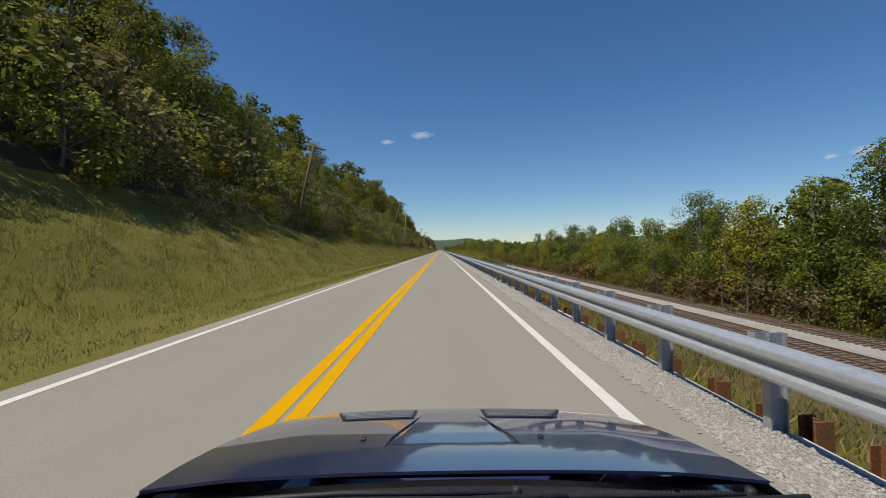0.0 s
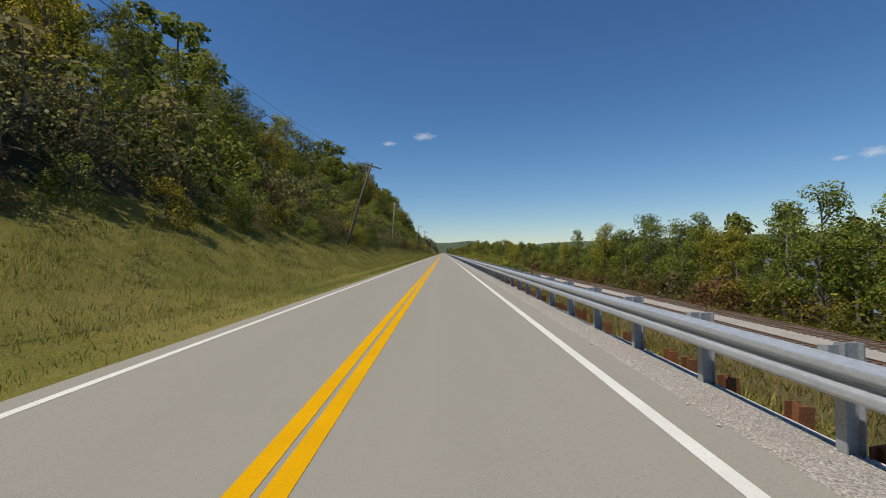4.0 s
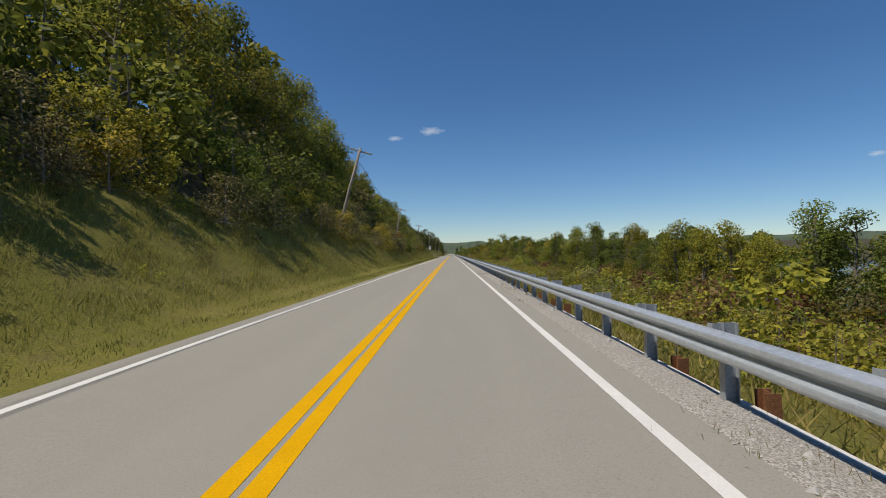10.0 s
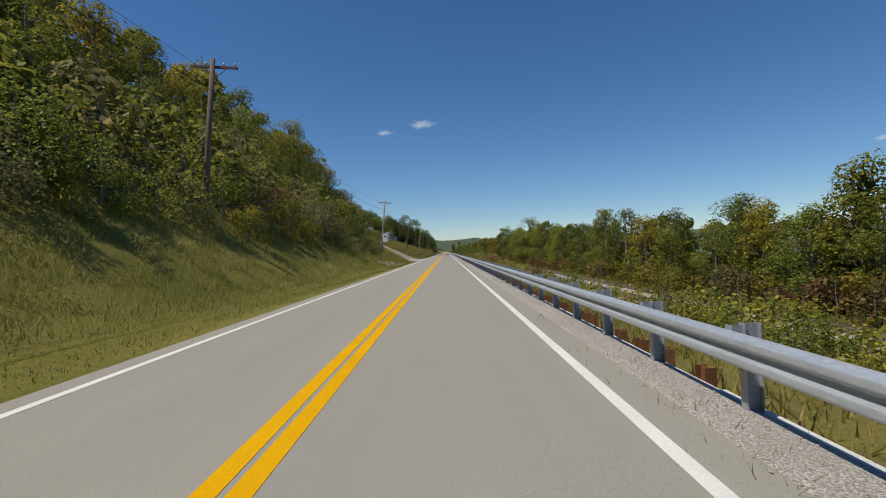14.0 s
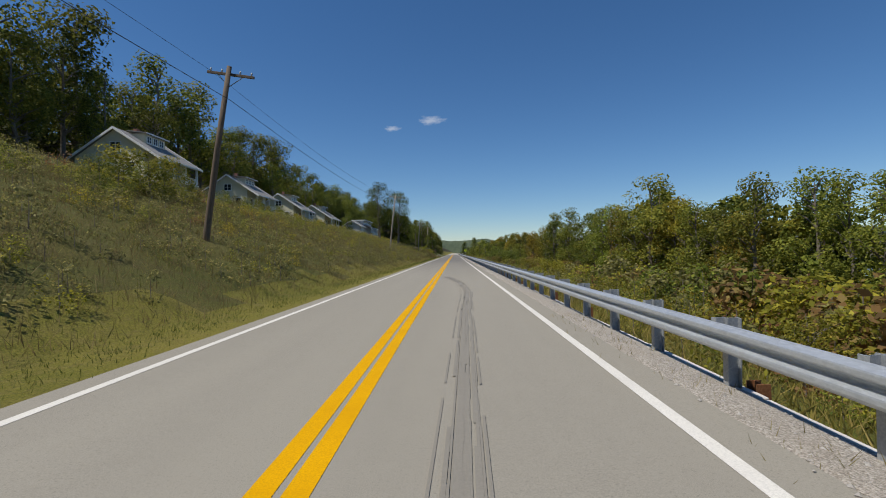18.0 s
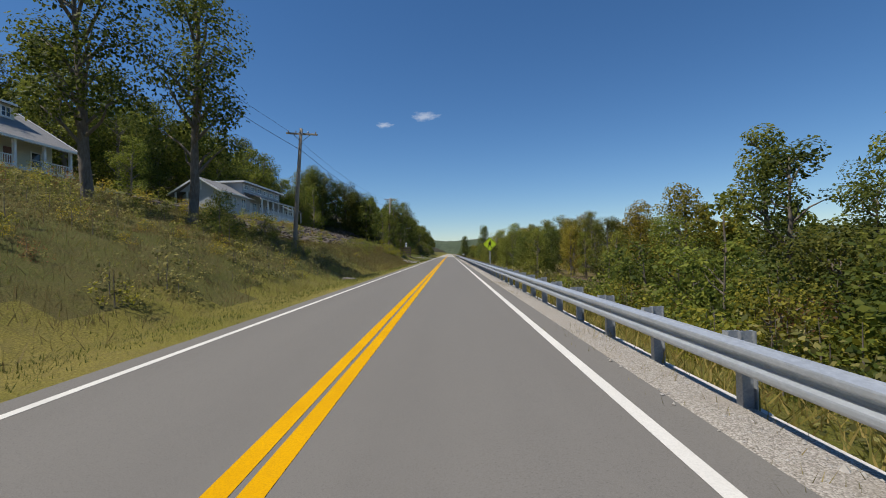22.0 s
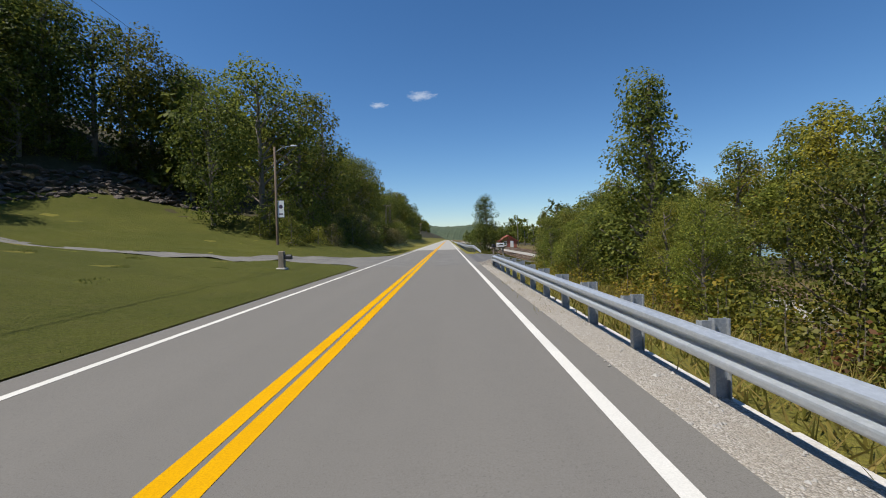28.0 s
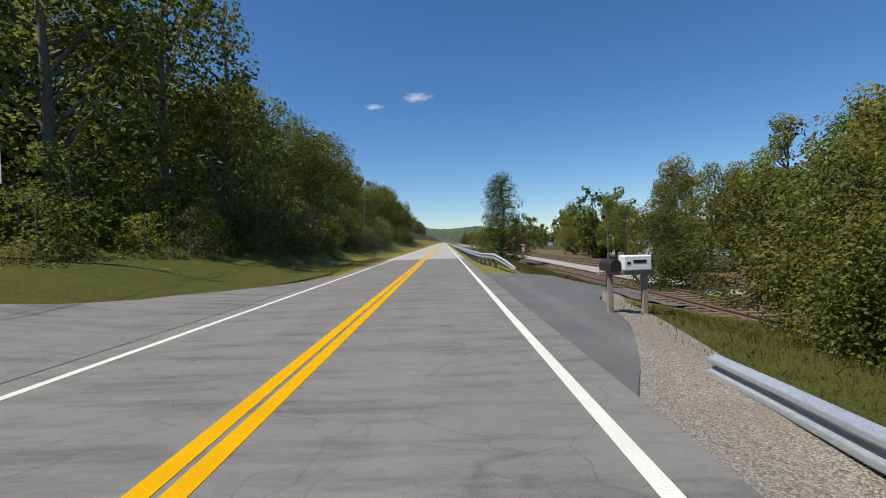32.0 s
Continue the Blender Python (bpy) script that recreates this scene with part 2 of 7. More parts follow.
def leaf_material(name, dark, mid, light, through_part=0.42):
    m = bpy.data.materials.new(name)
    m.use_nodes = True
    b = m.node_tree.nodes["Principled BSDF"]
    out = m.node_tree.nodes["Material Output"]
    geo = m.node_tree.nodes.new("ShaderNodeNewGeometry")
    info = m.node_tree.nodes.new("ShaderNodeObjectInfo")
    c1 = ramp(m, geo.outputs["Random Per Island"], [(0.0, dark), (0.55, mid), (1.0, light)])
    hsv = node(m, "ShaderNodeHueSaturation")
    mr = node(m, "ShaderNodeMapRange")
    mr.inputs["To Min"].default_value, mr.inputs["To Max"].default_value = 0.478, 0.515
    join(m, info.outputs["Random"], mr.inputs["Value"])
    join(m, mr.outputs["Result"], hsv.inputs["Hue"])
    mv = node(m, "ShaderNodeMapRange")
    mv.inputs["To Min"].default_value, mv.inputs["To Max"].default_value = 0.72, 1.25
    mul = m.node_tree.nodes.new("ShaderNodeMath")
    mul.operation = "FRACT"
    mm = m.node_tree.nodes.new("ShaderNodeMath")
    mm.operation = "MULTIPLY"
    mm.inputs[1].default_value = 7.31
    join(m, info.outputs["Random"], mm.inputs[0])
    join(m, mm.outputs[0], mul.inputs[0])
    join(m, mul.outputs[0], mv.inputs["Value"])
    join(m, mv.outputs["Result"], hsv.inputs["Value"])
    join(m, c1, hsv.inputs["Color"])
    b.inputs["Roughness"].default_value = 0.6
    b.inputs["Specular IOR Level"].default_value = 0.16
    join(m, hsv.outputs["Color"], b.inputs["Base Color"])
    tr = m.node_tree.nodes.new("ShaderNodeBsdfTranslucent")
    warm = node(m, "ShaderNodeHueSaturation", Hue=0.49, Value=1.5)
    join(m, hsv.outputs["Color"], warm.inputs["Color"])
    join(m, warm.outputs["Color"], tr.inputs["Color"])
    mix = m.node_tree.nodes.new("ShaderNodeMixShader")
    mix.inputs[0].default_value = through_part
    join(m, b.outputs[0], mix.inputs[1])
    join(m, tr.outputs[0], mix.inputs[2])
    join(m, mix.outputs[0], out.inputs["Surface"])
    return m


M_leaf = leaf_material("broad_leaves", (0.078, 0.103, 0.015), (0.168, 0.192, 0.030), (0.300, 0.302, 0.048))
M_leaf_dark = leaf_material("dark_leaves", (0.047, 0.066, 0.012), (0.108, 0.130, 0.023), (0.200, 0.210, 0.037))
M_leaf_gold = leaf_material("yellowing_leaves", (0.115, 0.112, 0.013), (0.250, 0.228, 0.028), (0.420, 0.355, 0.046))
M_weed = leaf_material("weed_leaves", (0.10, 0.105, 0.032), (0.21, 0.19, 0.06), (0.36, 0.29, 0.10))
M_leaf_rust = leaf_material("russet_leaves", (0.10, 0.065, 0.025), (0.19, 0.105, 0.04), (0.26, 0.19, 0.06))
M_leaf_brush = leaf_material("dull_brush_leaves", (0.090, 0.088, 0.032), (0.180, 0.165, 0.058), (0.30, 0.265, 0.095))
M_blade = leaf_material("grass_blades", (0.125, 0.140, 0.024), (0.250, 0.232, 0.048), (0.410, 0.345, 0.100), 0.35)
M_blade_green = leaf_material("green_grass_blades", (0.060, 0.078, 0.014), (0.108, 0.122, 0.024), (0.180, 0.170, 0.040), 0.3)
M_blade_weed = leaf_material("weed_stems", (0.12, 0.105, 0.036), (0.215, 0.172, 0.062), (0.34, 0.262, 0.11), 0.3)

# ---- mesh helpers ----
def mesh_np(name, verts, faces, mats, smooth=False, index=None):
    """A mesh from arrays: verts (n, 3); faces (m, 3) or (m, 4), or a list of such arrays."""
    me = bpy.data.meshes.new(name)
    blocks = [np.asarray(f, dtype=np.int32) for f in (faces if isinstance(faces, list) else [faces]) if len(f)]
    verts = np.asarray(verts, dtype=np.float32)
    loops = np.concatenate([f.ravel() for f in blocks])
    sizes = np.concatenate([np.full(len(f), f.shape[1], dtype=np.int32) for f in blocks])
    starts = np.concatenate([[0], np.cumsum(sizes)[:-1]]).astype(np.int32)
    me.vertices.add(len(verts))
    me.vertices.foreach_set("co", verts.ravel())
    me.loops.add(len(loops))
    me.loops.foreach_set("vertex_index", loops)
    me.polygons.add(len(sizes))
    me.polygons.foreach_set("loop_start", starts)
    me.polygons.foreach_set("loop_total", sizes)
    me.polygons.foreach_set("use_smooth", np.full(len(sizes), bool(smooth)))
    for m in mats:
        me.materials.append(m)
    if index is not None:
        me.polygons.foreach_set("material_index", np.asarray(index, dtype=np.int32))
    me.update(calc_edges=True)
    return me


def part(name, data, parent=None, label="", m=None):
    """Links a mesh (or a bmesh already made a mesh) as one object under a thing."""
    ob = new(name, data)
    if parent is not None:
        ob.parent = parent
    if m is not None:
        ob.matrix_basis = m
    if label:
        ob["label"] = label
    return ob


def thing(name, label, category, group="", kind="", data=None, m=None):
    ob = new(name, data)
    if m is not None:
        ob.matrix_basis = m
    return tagged(ob, label, category, group, kind)


def bm_mesh(name, bm, mat, smooth=False):
    me = bpy.data.meshes.new(name)
    bmesh.ops.recalc_face_normals(bm, faces=bm.faces)
    bm.to_mesh(me)
    bm.free()
    me.materials.append(mat)
    if smooth:
        for p in me.polygons:
            p.use_smooth = True
    return me


def box(name, size, mat, at=(0, 0, 0), bevel=0.0):
    """A box of that size, centred on at, with bevelled edges."""
    bm = bmesh.new()
    bmesh.ops.create_cube(bm, size=1.0, matrix=Matrix.Translation(at) @ Matrix.Diagonal((*size, 1)))
    if bevel:
        bmesh.ops.bevel(bm, geom=list(bm.edges), offset=bevel, segments=1, affect="EDGES")
    return bm_mesh(name, bm, mat)


def tube(name, points, radii, mat, sides=8, smooth=True):
    """A tapered tube along points."""
    v, f = tube_arrays(points, radii, sides)
    return mesh_np(name, v, f, [mat], smooth)


def tube_arrays(points, radii, sides):
    pts = np.asarray(points, dtype=float)
    n = len(pts)
    verts, faces = [], []
    for i in range(n):
        d = pts[min(i + 1, n - 1)] - pts[max(i - 1, 0)]
        d = d / (np.linalg.norm(d) + 1e-9)
        a = np.array((1.0, 0, 0)) if abs(d[0]) < 0.8 else np.array((0, 1.0, 0))
        u = np.cross(d, a)
        u /= np.linalg.norm(u)
        w = np.cross(d, u)
        for k in range(sides):
            t = 2 * math.pi * k / sides
            verts.append(pts[i] + radii[i] * (math.cos(t) * u + math.sin(t) * w))
    for i in range(n - 1):
        for k in range(sides):
            a, b = i * sides + k, i * sides + (k + 1) % sides
            faces.append((a, b, b + sides, a + sides))
    verts.append(pts[-1])
    top = len(verts) - 1
    for k in range(sides):
        a, b = (n - 1) * sides + k, (n - 1) * sides + (k + 1) % sides
        faces.append((a, b, top, top))
    return np.array(verts), np.array(faces)


def extrude_y(name, profile, y0, y1, mat, closed=True, caps=True):
    """A profile of (x, z) points drawn out along y."""
    n = len(profile)
    v = [(x, y0, z) for x, z in profile] + [(x, y1, z) for x, z in profile]
    f = [(i, (i + 1) % n, (i + 1) % n + n, i + n) for i in range(n if closed else n - 1)]
    me = bpy.data.meshes.new(name)
    fs = [tuple(q) for q in f]
    if caps and closed:
        fs += [tuple(range(n - 1, -1, -1)), tuple(range(n, 2 * n))]
    me.from_pydata(v, [], fs)
    me.materials.append(mat)
    me.update()
    return me


# ---- the lie of the land ----
STATIONS = [
    # y, [(x, z), ...] from the hill down to the ditch
    (-60, [(-700, 120), (-300, 85), (-80, 38), (-28, 14), (-17, 7.0), (-13, 3.6), (-7, 0.5), (-5, -0.10)]),
    (60, [(-700, 120), (-300, 85), (-80, 38), (-28, 14), (-17, 7.0), (-13, 3.6), (-7, 0.5), (-5, -0.10)]),
    (100, [(-700, 120), (-300, 85), (-80, 38), (-28, 14), (-17, 7.0), (-10.6, 2.7), (-7, 0.6), (-5, -0.10)]),
    (215, [(-700, 120), (-300, 85), (-80, 40), (-28, 15), (-16, 7.4), (-9.6, 3.1), (-6.5, 0.6), (-5, -0.10)]),
    (320, [(-700, 120), (-300, 85), (-80, 40), (-28, 15), (-16, 7.8), (-10.6, 4.2), (-6.5, 0.7), (-5, -0.05)]),
    (420, [(-700, 120), (-300, 80), (-80, 36), (-28, 13), (-16, 6.6), (-9.6, 1.9), (-6.5, 0.3), (-5, -0.15)]),
    (475, [(-700, 120), (-300, 80), (-90, 32), (-60, 18), (-42, 12.5), (-33, 10.4), (-10.8, 2.3), (-5.5, -0.10)]),
    (640, [(-700, 120), (-300, 80), (-90, 28), (-60, 15), (-42, 10.0), (-33, 8.6), (-10.8, 2.4), (-5.5, -0.10)]),
    (675, [(-700, 120), (-300, 80), (-90, 26), (-60, 13), (-42, 9.0), (-30, 7.9), (-10.5, 2.6), (-6.0, -0.15)]),
    (700, [(-700, 120), (-300, 80), (-90, 26), (-60, 15), (-34, 7.0), (-25, 3.6), (-12, 1.0), (-6.0, 0.0)]),
    (717, [(-700, 120), (-300, 80), (-90, 28), (-60, 14), (-34, 3.4), (-25, 1.4), (-12, 0.35), (-6.0, 0.0)]),
    (727, [(-700, 120), (-300, 80), (-90, 30), (-60, 18), (-38, 5.3), (-25, 3.2), (-12, 1.1), (-6.0, 0.0)]),
    (738, [(-700, 120), (-300, 80), (-90, 35), (-60, 24), (-27, 5.5), (-17, 4.2), (-8.5, 0.9), (-6.0, 0.0)]),
    (755, [(-700, 120), (-300, 80), (-90, 34), (-60, 23), (-28, 10), (-15, 4.8), (-8.5, 0.9), (-6.0, 0.0)]),
    (1500, [(-700, 120), (-300, 80), (-90, 38), (-60, 28), (-28, 14), (-15, 6.4), (-8.5, 1.3), (-6.0, -0.1)]),
]
RIGHT = [
    (-60, [(4.42, -0.40), (6.5, -1.1), (13, -5.1), (20, -5.9), (36, -6.1), (60, -7.5), (72, -11.2), (90, -13)]),
    (128, [(4.42, -0.40), (6.5, -1.1), (13, -5.1), (20, -5.9), (36, -6.1), (60, -7.5), (72, -11.2), (90, -13)]),
    (152, [(4.42, -0.40), (6.8, -0.9), (14, -2.5), (21, -5.5), (36, -6.1), (60, -7.5), (72, -11.2), (90, -13)]),
    (380, [(4.42, -0.40), (6.8, -0.9), (14, -2.5), (21, -5.5), (36, -6.1), (60, -7.5), (72, -11.2), (90, -13)]),
    (398, [(4.42, -0.40), (6.5, -1.1), (13, -4.8), (20, -5.7), (36, -6.1), (60, -7.5), (72, -11.2), (90, -13)]),
    (470, [(4.42, -0.40), (6.5, -1.1), (13, -4.6), (20, -5.5), (36, -6.0), (60, -7.5), (72, -11.2), (90, -13)]),
    (492, [(4.42, -0.40), (6.8, -0.9), (14, -2.3), (20, -5.4), (36, -6.0), (60, -7.5), (72, -11.2), (90, -13)]),
    (560, [(4.42, -0.40), (6.8, -0.9), (13, -2.3), (18, -5.3), (36, -6.0), (60, -7.5), (72, -11.2), (90, -13)]),
    (595, [(4.42, -0.40), (6.5, -0.9), (11, -2.4), (14.5, -4.4), (30, -5.2), (50, -7.0), (66, -11.2), (90, -13)]),
    (630, [(4.42, -0.40), (6.5, -0.9), (11, -3.0), (15, -4.0), (28, -4.6), (44, -6.5), (58, -11.2), (90, -13)]),
    (690, [(4.42, -0.35), (6.5, -0.6), (9.5, -1.6), (12, -2.0), (28, -3.0), (50, -5.0), (70, -11.2), (90, -13)]),
    (716, [(4.42, -0.06), (6.5, -0.22), (9.5, -1.0), (12, -1.4), (28, -1.7), (60, -4.0), (85, -11.2), (99, -13)]),
    (900, [(4.42, -0.08), (6.5, -0.25), (9, -1.0), (12, -1.2), (28, -1.5), (90, -4.0), (120, -11.2), (140, -13)]),
    (1500, [(4.42, -0.2), (6.5, -0.6), (9, -1.2), (12, -1.4), (28, -2.0), (110, -5.0), (140, -11.2), (160, -13)]),
]


def ground_z(x, y):
    """Height of the ground, for numbers or arrays."""
    x, y = np.broadcast_arrays(np.asarray(x, dtype=float), np.asarray(y, dtype=float))
    mid = [(-3.36, -0.03), (3.4, -0.05), (4.25, -0.14)]
    ys = sorted({s[0] for s in STATIONS} | {s[0] for s in RIGHT})
    def side(table, yy):
        for (a, pa), (b, pb) in zip(table, table[1:]):
            if a <= yy <= b:
                t = (yy - a) / (b - a)
                return [(p[0] * (1 - t) + q[0] * t, p[1] * (1 - t) + q[1] * t) for p, q in zip(pa, pb)]
        return table[0][1] if yy < table[0][0] else table[-1][1]
    layers = []
    for yy in ys:
        prof = side(STATIONS, yy) + mid + side(RIGHT, yy) + [(470, -13), (520, -6), (900, 30), (1500, 60)]
        layers.append(np.interp(x, [p[0] for p in prof], [p[1] for p in prof]))
    layers = np.stack(layers)
    yc = np.clip(y, ys[0], ys[-1])
    k = np.clip(np.searchsorted(ys, yc, side="right") - 1, 0, len(ys) - 2)
    a = np.take(ys, k)
    t = (yc - a) / (np.take(ys, k + 1) - a)
    lo = np.take_along_axis(layers, k[None], 0)[0]
    hi = np.take_along_axis(layers, (k + 1)[None], 0)[0]
    z = lo * (1 - t) + hi * t
    rough = 0.10 * np.sin(x * 1.3 + 0.7 * np.sin(y * 0.31)) * np.sin(y * 0.83 + x * 0.2) + 0.05 * np.sin(x * 3.1 + y * 1.7)
    off = np.clip((np.abs(x - 0.5) - 5.6) / 3.0, 0, 1)
    return z + rough * off


def sheet(xs, ys, lift=0.0):
    """A grid over the ground."""
    gx, gy = np.meshgrid(np.asarray(xs, dtype=float), np.asarray(ys, dtype=float))
    gz = ground_z(gx, gy) + lift
    v = np.stack([gx, gy, gz], -1).reshape(-1, 3)
    nx, ny = len(xs), len(ys)
    i = (np.arange(ny - 1)[:, None] * nx + np.arange(nx - 1)[None]).ravel()
    return v, np.stack([i, i + 1, i + nx + 1, i + nx], -1)


gxs = np.concatenate([[-700, -500, -350, -250, -180, -130], np.arange(-100, -40, 6), np.arange(-40, -20, 2.0), np.arange(-20, -3.6, 0.8),
                      [-3.36, -3.0, 0, 3.0, 3.4, 4.25, 4.42, 4.9], np.arange(5.6, 14, 0.9), np.arange(14, 60, 2.5), np.arange(60, 100, 5), [110, 130, 160, 220, 300, 470, 520, 700, 900, 1500]])
gys = np.concatenate([[-400, -200, -100, -60], np.arange(-40, 800, 2.5), np.arange(800, 1000, 20), np.arange(1000, 1500, 60), [1600, 2000, 2600, 3600]])
gv, gf = sheet(gxs, gys)
cx = gv[gf].mean(1)
far_left = (cx[:, 0] < np.interp(cx[:, 1], [-60, 60, 100, 215, 320, 430, 455, 470, 640, 660, 728, 738, 1500], [-14, -14, -12, -11, -11.5, -12, -16, -52, -52, -50, -40, -11, -11]))
idx = np.where(far_left | (cx[:, 0] > 33), 1, np.where(cx[:, 0] > 9, 2, np.where((cx[:, 0] < -6.6 - 0.9 * np.sin(cx[:, 1] * 0.7) * np.sin(cx[:, 1] * 0.23)) & (cx[:, 1] > 468) & (cx[:, 1] < 670), 3, 0)))
ground = thing("ground", "rolling roadside ground of dry yellow-green grass and woodland earth", "ground", kind="structure",
               data=mesh_np("ground", gv, gf, [M_ground, M_floor, M_brush, M_meadow], True, idx))

# ---- road ----
def strip(name, x0, x1, ys, mat, z=0.0, drop=0.10, crown=0.03):
    """A slab of road with a slight crown and sides."""
    xs = np.linspace(x0, x1, 7)
    v, f = [], []
    for y in ys:
        for x in xs:
            v.append((x, y, z - crown * (x / 3.4) ** 2 * 0.4))
        v.append((x1, y, z - drop))
        v.append((x0, y, z - drop))
    n = len(xs) + 2
    for j in range(len(ys) - 1):
        for i in range(n):
            a, b = j * n + i, j * n + (i + 1) % n
            f.append((a, b, b + n, a + n))
    return mesh_np(name, v, np.array(f), [mat])


road = thing("road", "two-lane grey asphalt road worn pale along the wheel tracks", "road", kind="structure",
             data=strip("road", -3.40, 3.50, np.linspace(-80, 713, 60), M_asphalt))
tagged(new("road_patch", strip("road_patch", -3.40, 3.50, np.linspace(713, 752, 12), M_asphalt_old)),
       "older asphalt stretch with dark smears and cracks", "road", kind="structure")
tagged(new("road_beyond", strip("road_beyond", -3.40, 3.50, np.linspace(752, 1600, 40), M_concrete_road)),
       "pale stretch of road running on to the hills", "road", kind="structure")


def painted(name, xs, width, y0, y1, mat, label):
    """A painted stripe; xs is its middle, one number or a table of (y, x)."""
    ys = np.linspace(y0, y1, 160)
    x = np.interp(ys, *zip(*xs)) if isinstance(xs, list) else np.full(160, xs)
    zc = 0.004 - 0.012 * (x / 3.4) ** 2
    v = np.concatenate([np.stack([x - width / 2, ys, zc], -1), np.stack([x + width / 2, ys, zc], -1)])
    i = np.arange(159)
    tagged(new(name, mesh_np(name, v, np.stack([i, i + 160, i + 161, i + 1], -1), [mat])), label, "road marking", kind="structure")


painted("centre_line", -0.115, 0.175, -80, 1600, M_yellow_paint, "yellow stripe of the double centre line")
painted("centre_line", 0.115, 0.175, -80, 1600, M_yellow_paint, "yellow stripe of the double centre line")
painted("edge_line", [(-80, -2.97), (560, -2.97), (680, -2.82), (1600, -2.8)], 0.13, -80, 1600, M_white_paint, "white painted line along the road edge")
painted("edge_line", 3.00, 0.14, -80, 1600, M_white_paint, "white painted line along the road edge")


def shoulder(x0, x1, y0, y1, step, z0, z1, mat, rng):
    ys = np.arange(y0, y1, step)
    xs = np.linspace(x0, x1, 6)
    gx, gy = np.meshgrid(xs, ys)
    gz = np.linspace(z0, z1, 6)[None] + rng.normal(0, 0.002, gx.shape)
    gz[:, 0] = -0.035
    gx = gx + np.where((gx < x0 + 0.01), 0.03 * np.sin(gy * 0.7) + 0.02 * np.sin(gy * 2.3) + rng.normal(0, 0.02, gx.shape), 0)
    v = np.stack([gx, gy, gz], -1).reshape(-1, 3)
    i = (np.arange(len(ys) - 1)[:, None] * 6 + np.arange(5)[None]).ravel()
    return mesh_np("gravel_shoulder", v, np.stack([i, i + 1, i + 7, i + 6], -1), [mat], True)


rng0 = np.random.default_rng(3)
tagged(new("gravel_shoulder", shoulder(3.38, 4.26, -40, 713, 0.4, 0.010, -0.10, M_gravel, rng0)), "crushed limestone gravel strip beside the road", "shoulder", kind="structure")

# ---- trees ----
def leaves(rng, centres, radii, count, size, squash=0.8, droop=0.0):
    """Diamond leaves in clumps: verts and quads."""
    w = radii ** 2
    k = rng.choice(len(centres), count, p=w / w.sum())
    d = rng.normal(size=(count, 3))
    d /= np.linalg.norm(d, axis=1)[:, None]
    r = radii[k] * (0.55 + 0.45 * rng.random(count) ** 0.6)
    pos = centres[k] + d * r[:, None] * np.array((1, 1, squash))
    n = d * 0.7 + np.array((0, 0, 0.6)) + rng.normal(size=(count, 3)) * 0.42
    n /= np.linalg.norm(n, axis=1)[:, None]
    t = np.cross(n, rng.normal(size=(count, 3)))
    t[:, 2] -= droop
    t /= np.linalg.norm(t, axis=1)[:, None]
    b = np.cross(n, t)
    s = (size * rng.uniform(0.6, 1.35, count))[:, None]
    v = np.stack([pos - t * s * 0.5, pos + b * s * 0.32 - t * s * 0.05, pos + t * s * 0.5, pos - b * s * 0.32 - t * s * 0.05], 1).reshape(-1, 3)
    f = np.arange(count * 4).reshape(-1, 4)
    return v, f


def tree_arrays(rng, height, radius, bare, clumps, count, size, shape="oval", limbs=True, lean=0.0):
    """Trunk with limbs, and crown, as arrays."""
    u = np.sort(rng.uniform(0, 1, clumps))
    if shape == "cone":
        prof = 0.12 + 0.95 * (1 - u) ** 0.8
    elif shape == "round":
        prof = np.sin(np.pi * (0.12 + 0.83 * u)) ** 0.7
    elif shape == "bush":
        u = u ** 1.35
        prof = np.sqrt(1 - (0.92 * u) ** 2)
    elif shape == "tall":
        prof = 0.55 + 0.45 * np.sin(np.pi * u)
        prof[u > 0.85] *= 0.6
    else:
        prof = np.sin(np.pi * (0.2 + 0.74 * u)) ** 0.8
    ang = rng.uniform(0, 2 * np.pi, clumps) + np.arange(clumps) * 2.4
    rr = radius * prof * (0.35 + 0.5 * rng.random(clumps))
    cr = radius * rng.uniform(0.24, 0.44, clumps) * (0.75 + 0.25 * prof)
    z = height * bare + u * height * (1 - bare) - cr * 0.3
    cen = np.stack([np.cos(ang) * rr + lean * z, np.sin(ang) * rr, z], -1)
    lv, lf = leaves(rng, cen, cr, count, size)
    k = 6
    hs = np.linspace(-0.4, height * 0.9, k)
    wob = np.cumsum(rng.normal(0, 0.009 * height, (k, 2)), 0)
    wob[0] = 0
    pts = np.column_stack([wob[:, 0] + lean * hs, wob[:, 1], hs])
    r0 = 0.017 * height + 0.03 * min(1.0, height / 8)
    tv, tf = tube_arrays(pts, r0 * np.linspace(1.15, 0.15, k), 7)
    vs, fs = [tv], [tf]
    if limbs:
        nv = len(tv)
        for i in range(0, clumps, 2):
            c = cen[i]
            zb = max(height * 0.12, c[2] - 0.55 * np.hypot(c[0], c[1]) - 0.06 * height)
            bx = np.interp(zb, pts[:, 2], pts[:, 0])
            by = np.interp(zb, pts[:, 2], pts[:, 1])
            m = (np.array((bx, by, zb)) + c) / 2 + rng.normal(0, 0.05 * radius, 3)
            a, b = tube_arrays([(bx, by, zb), m, c], [r0 * 0.4, r0 * 0.26, r0 * 0.06], 5)
            vs.append(a)
            fs.append(b + nv)
            nv += len(a)
    return (np.concatenate(vs), np.concatenate(fs)), (lv, lf)


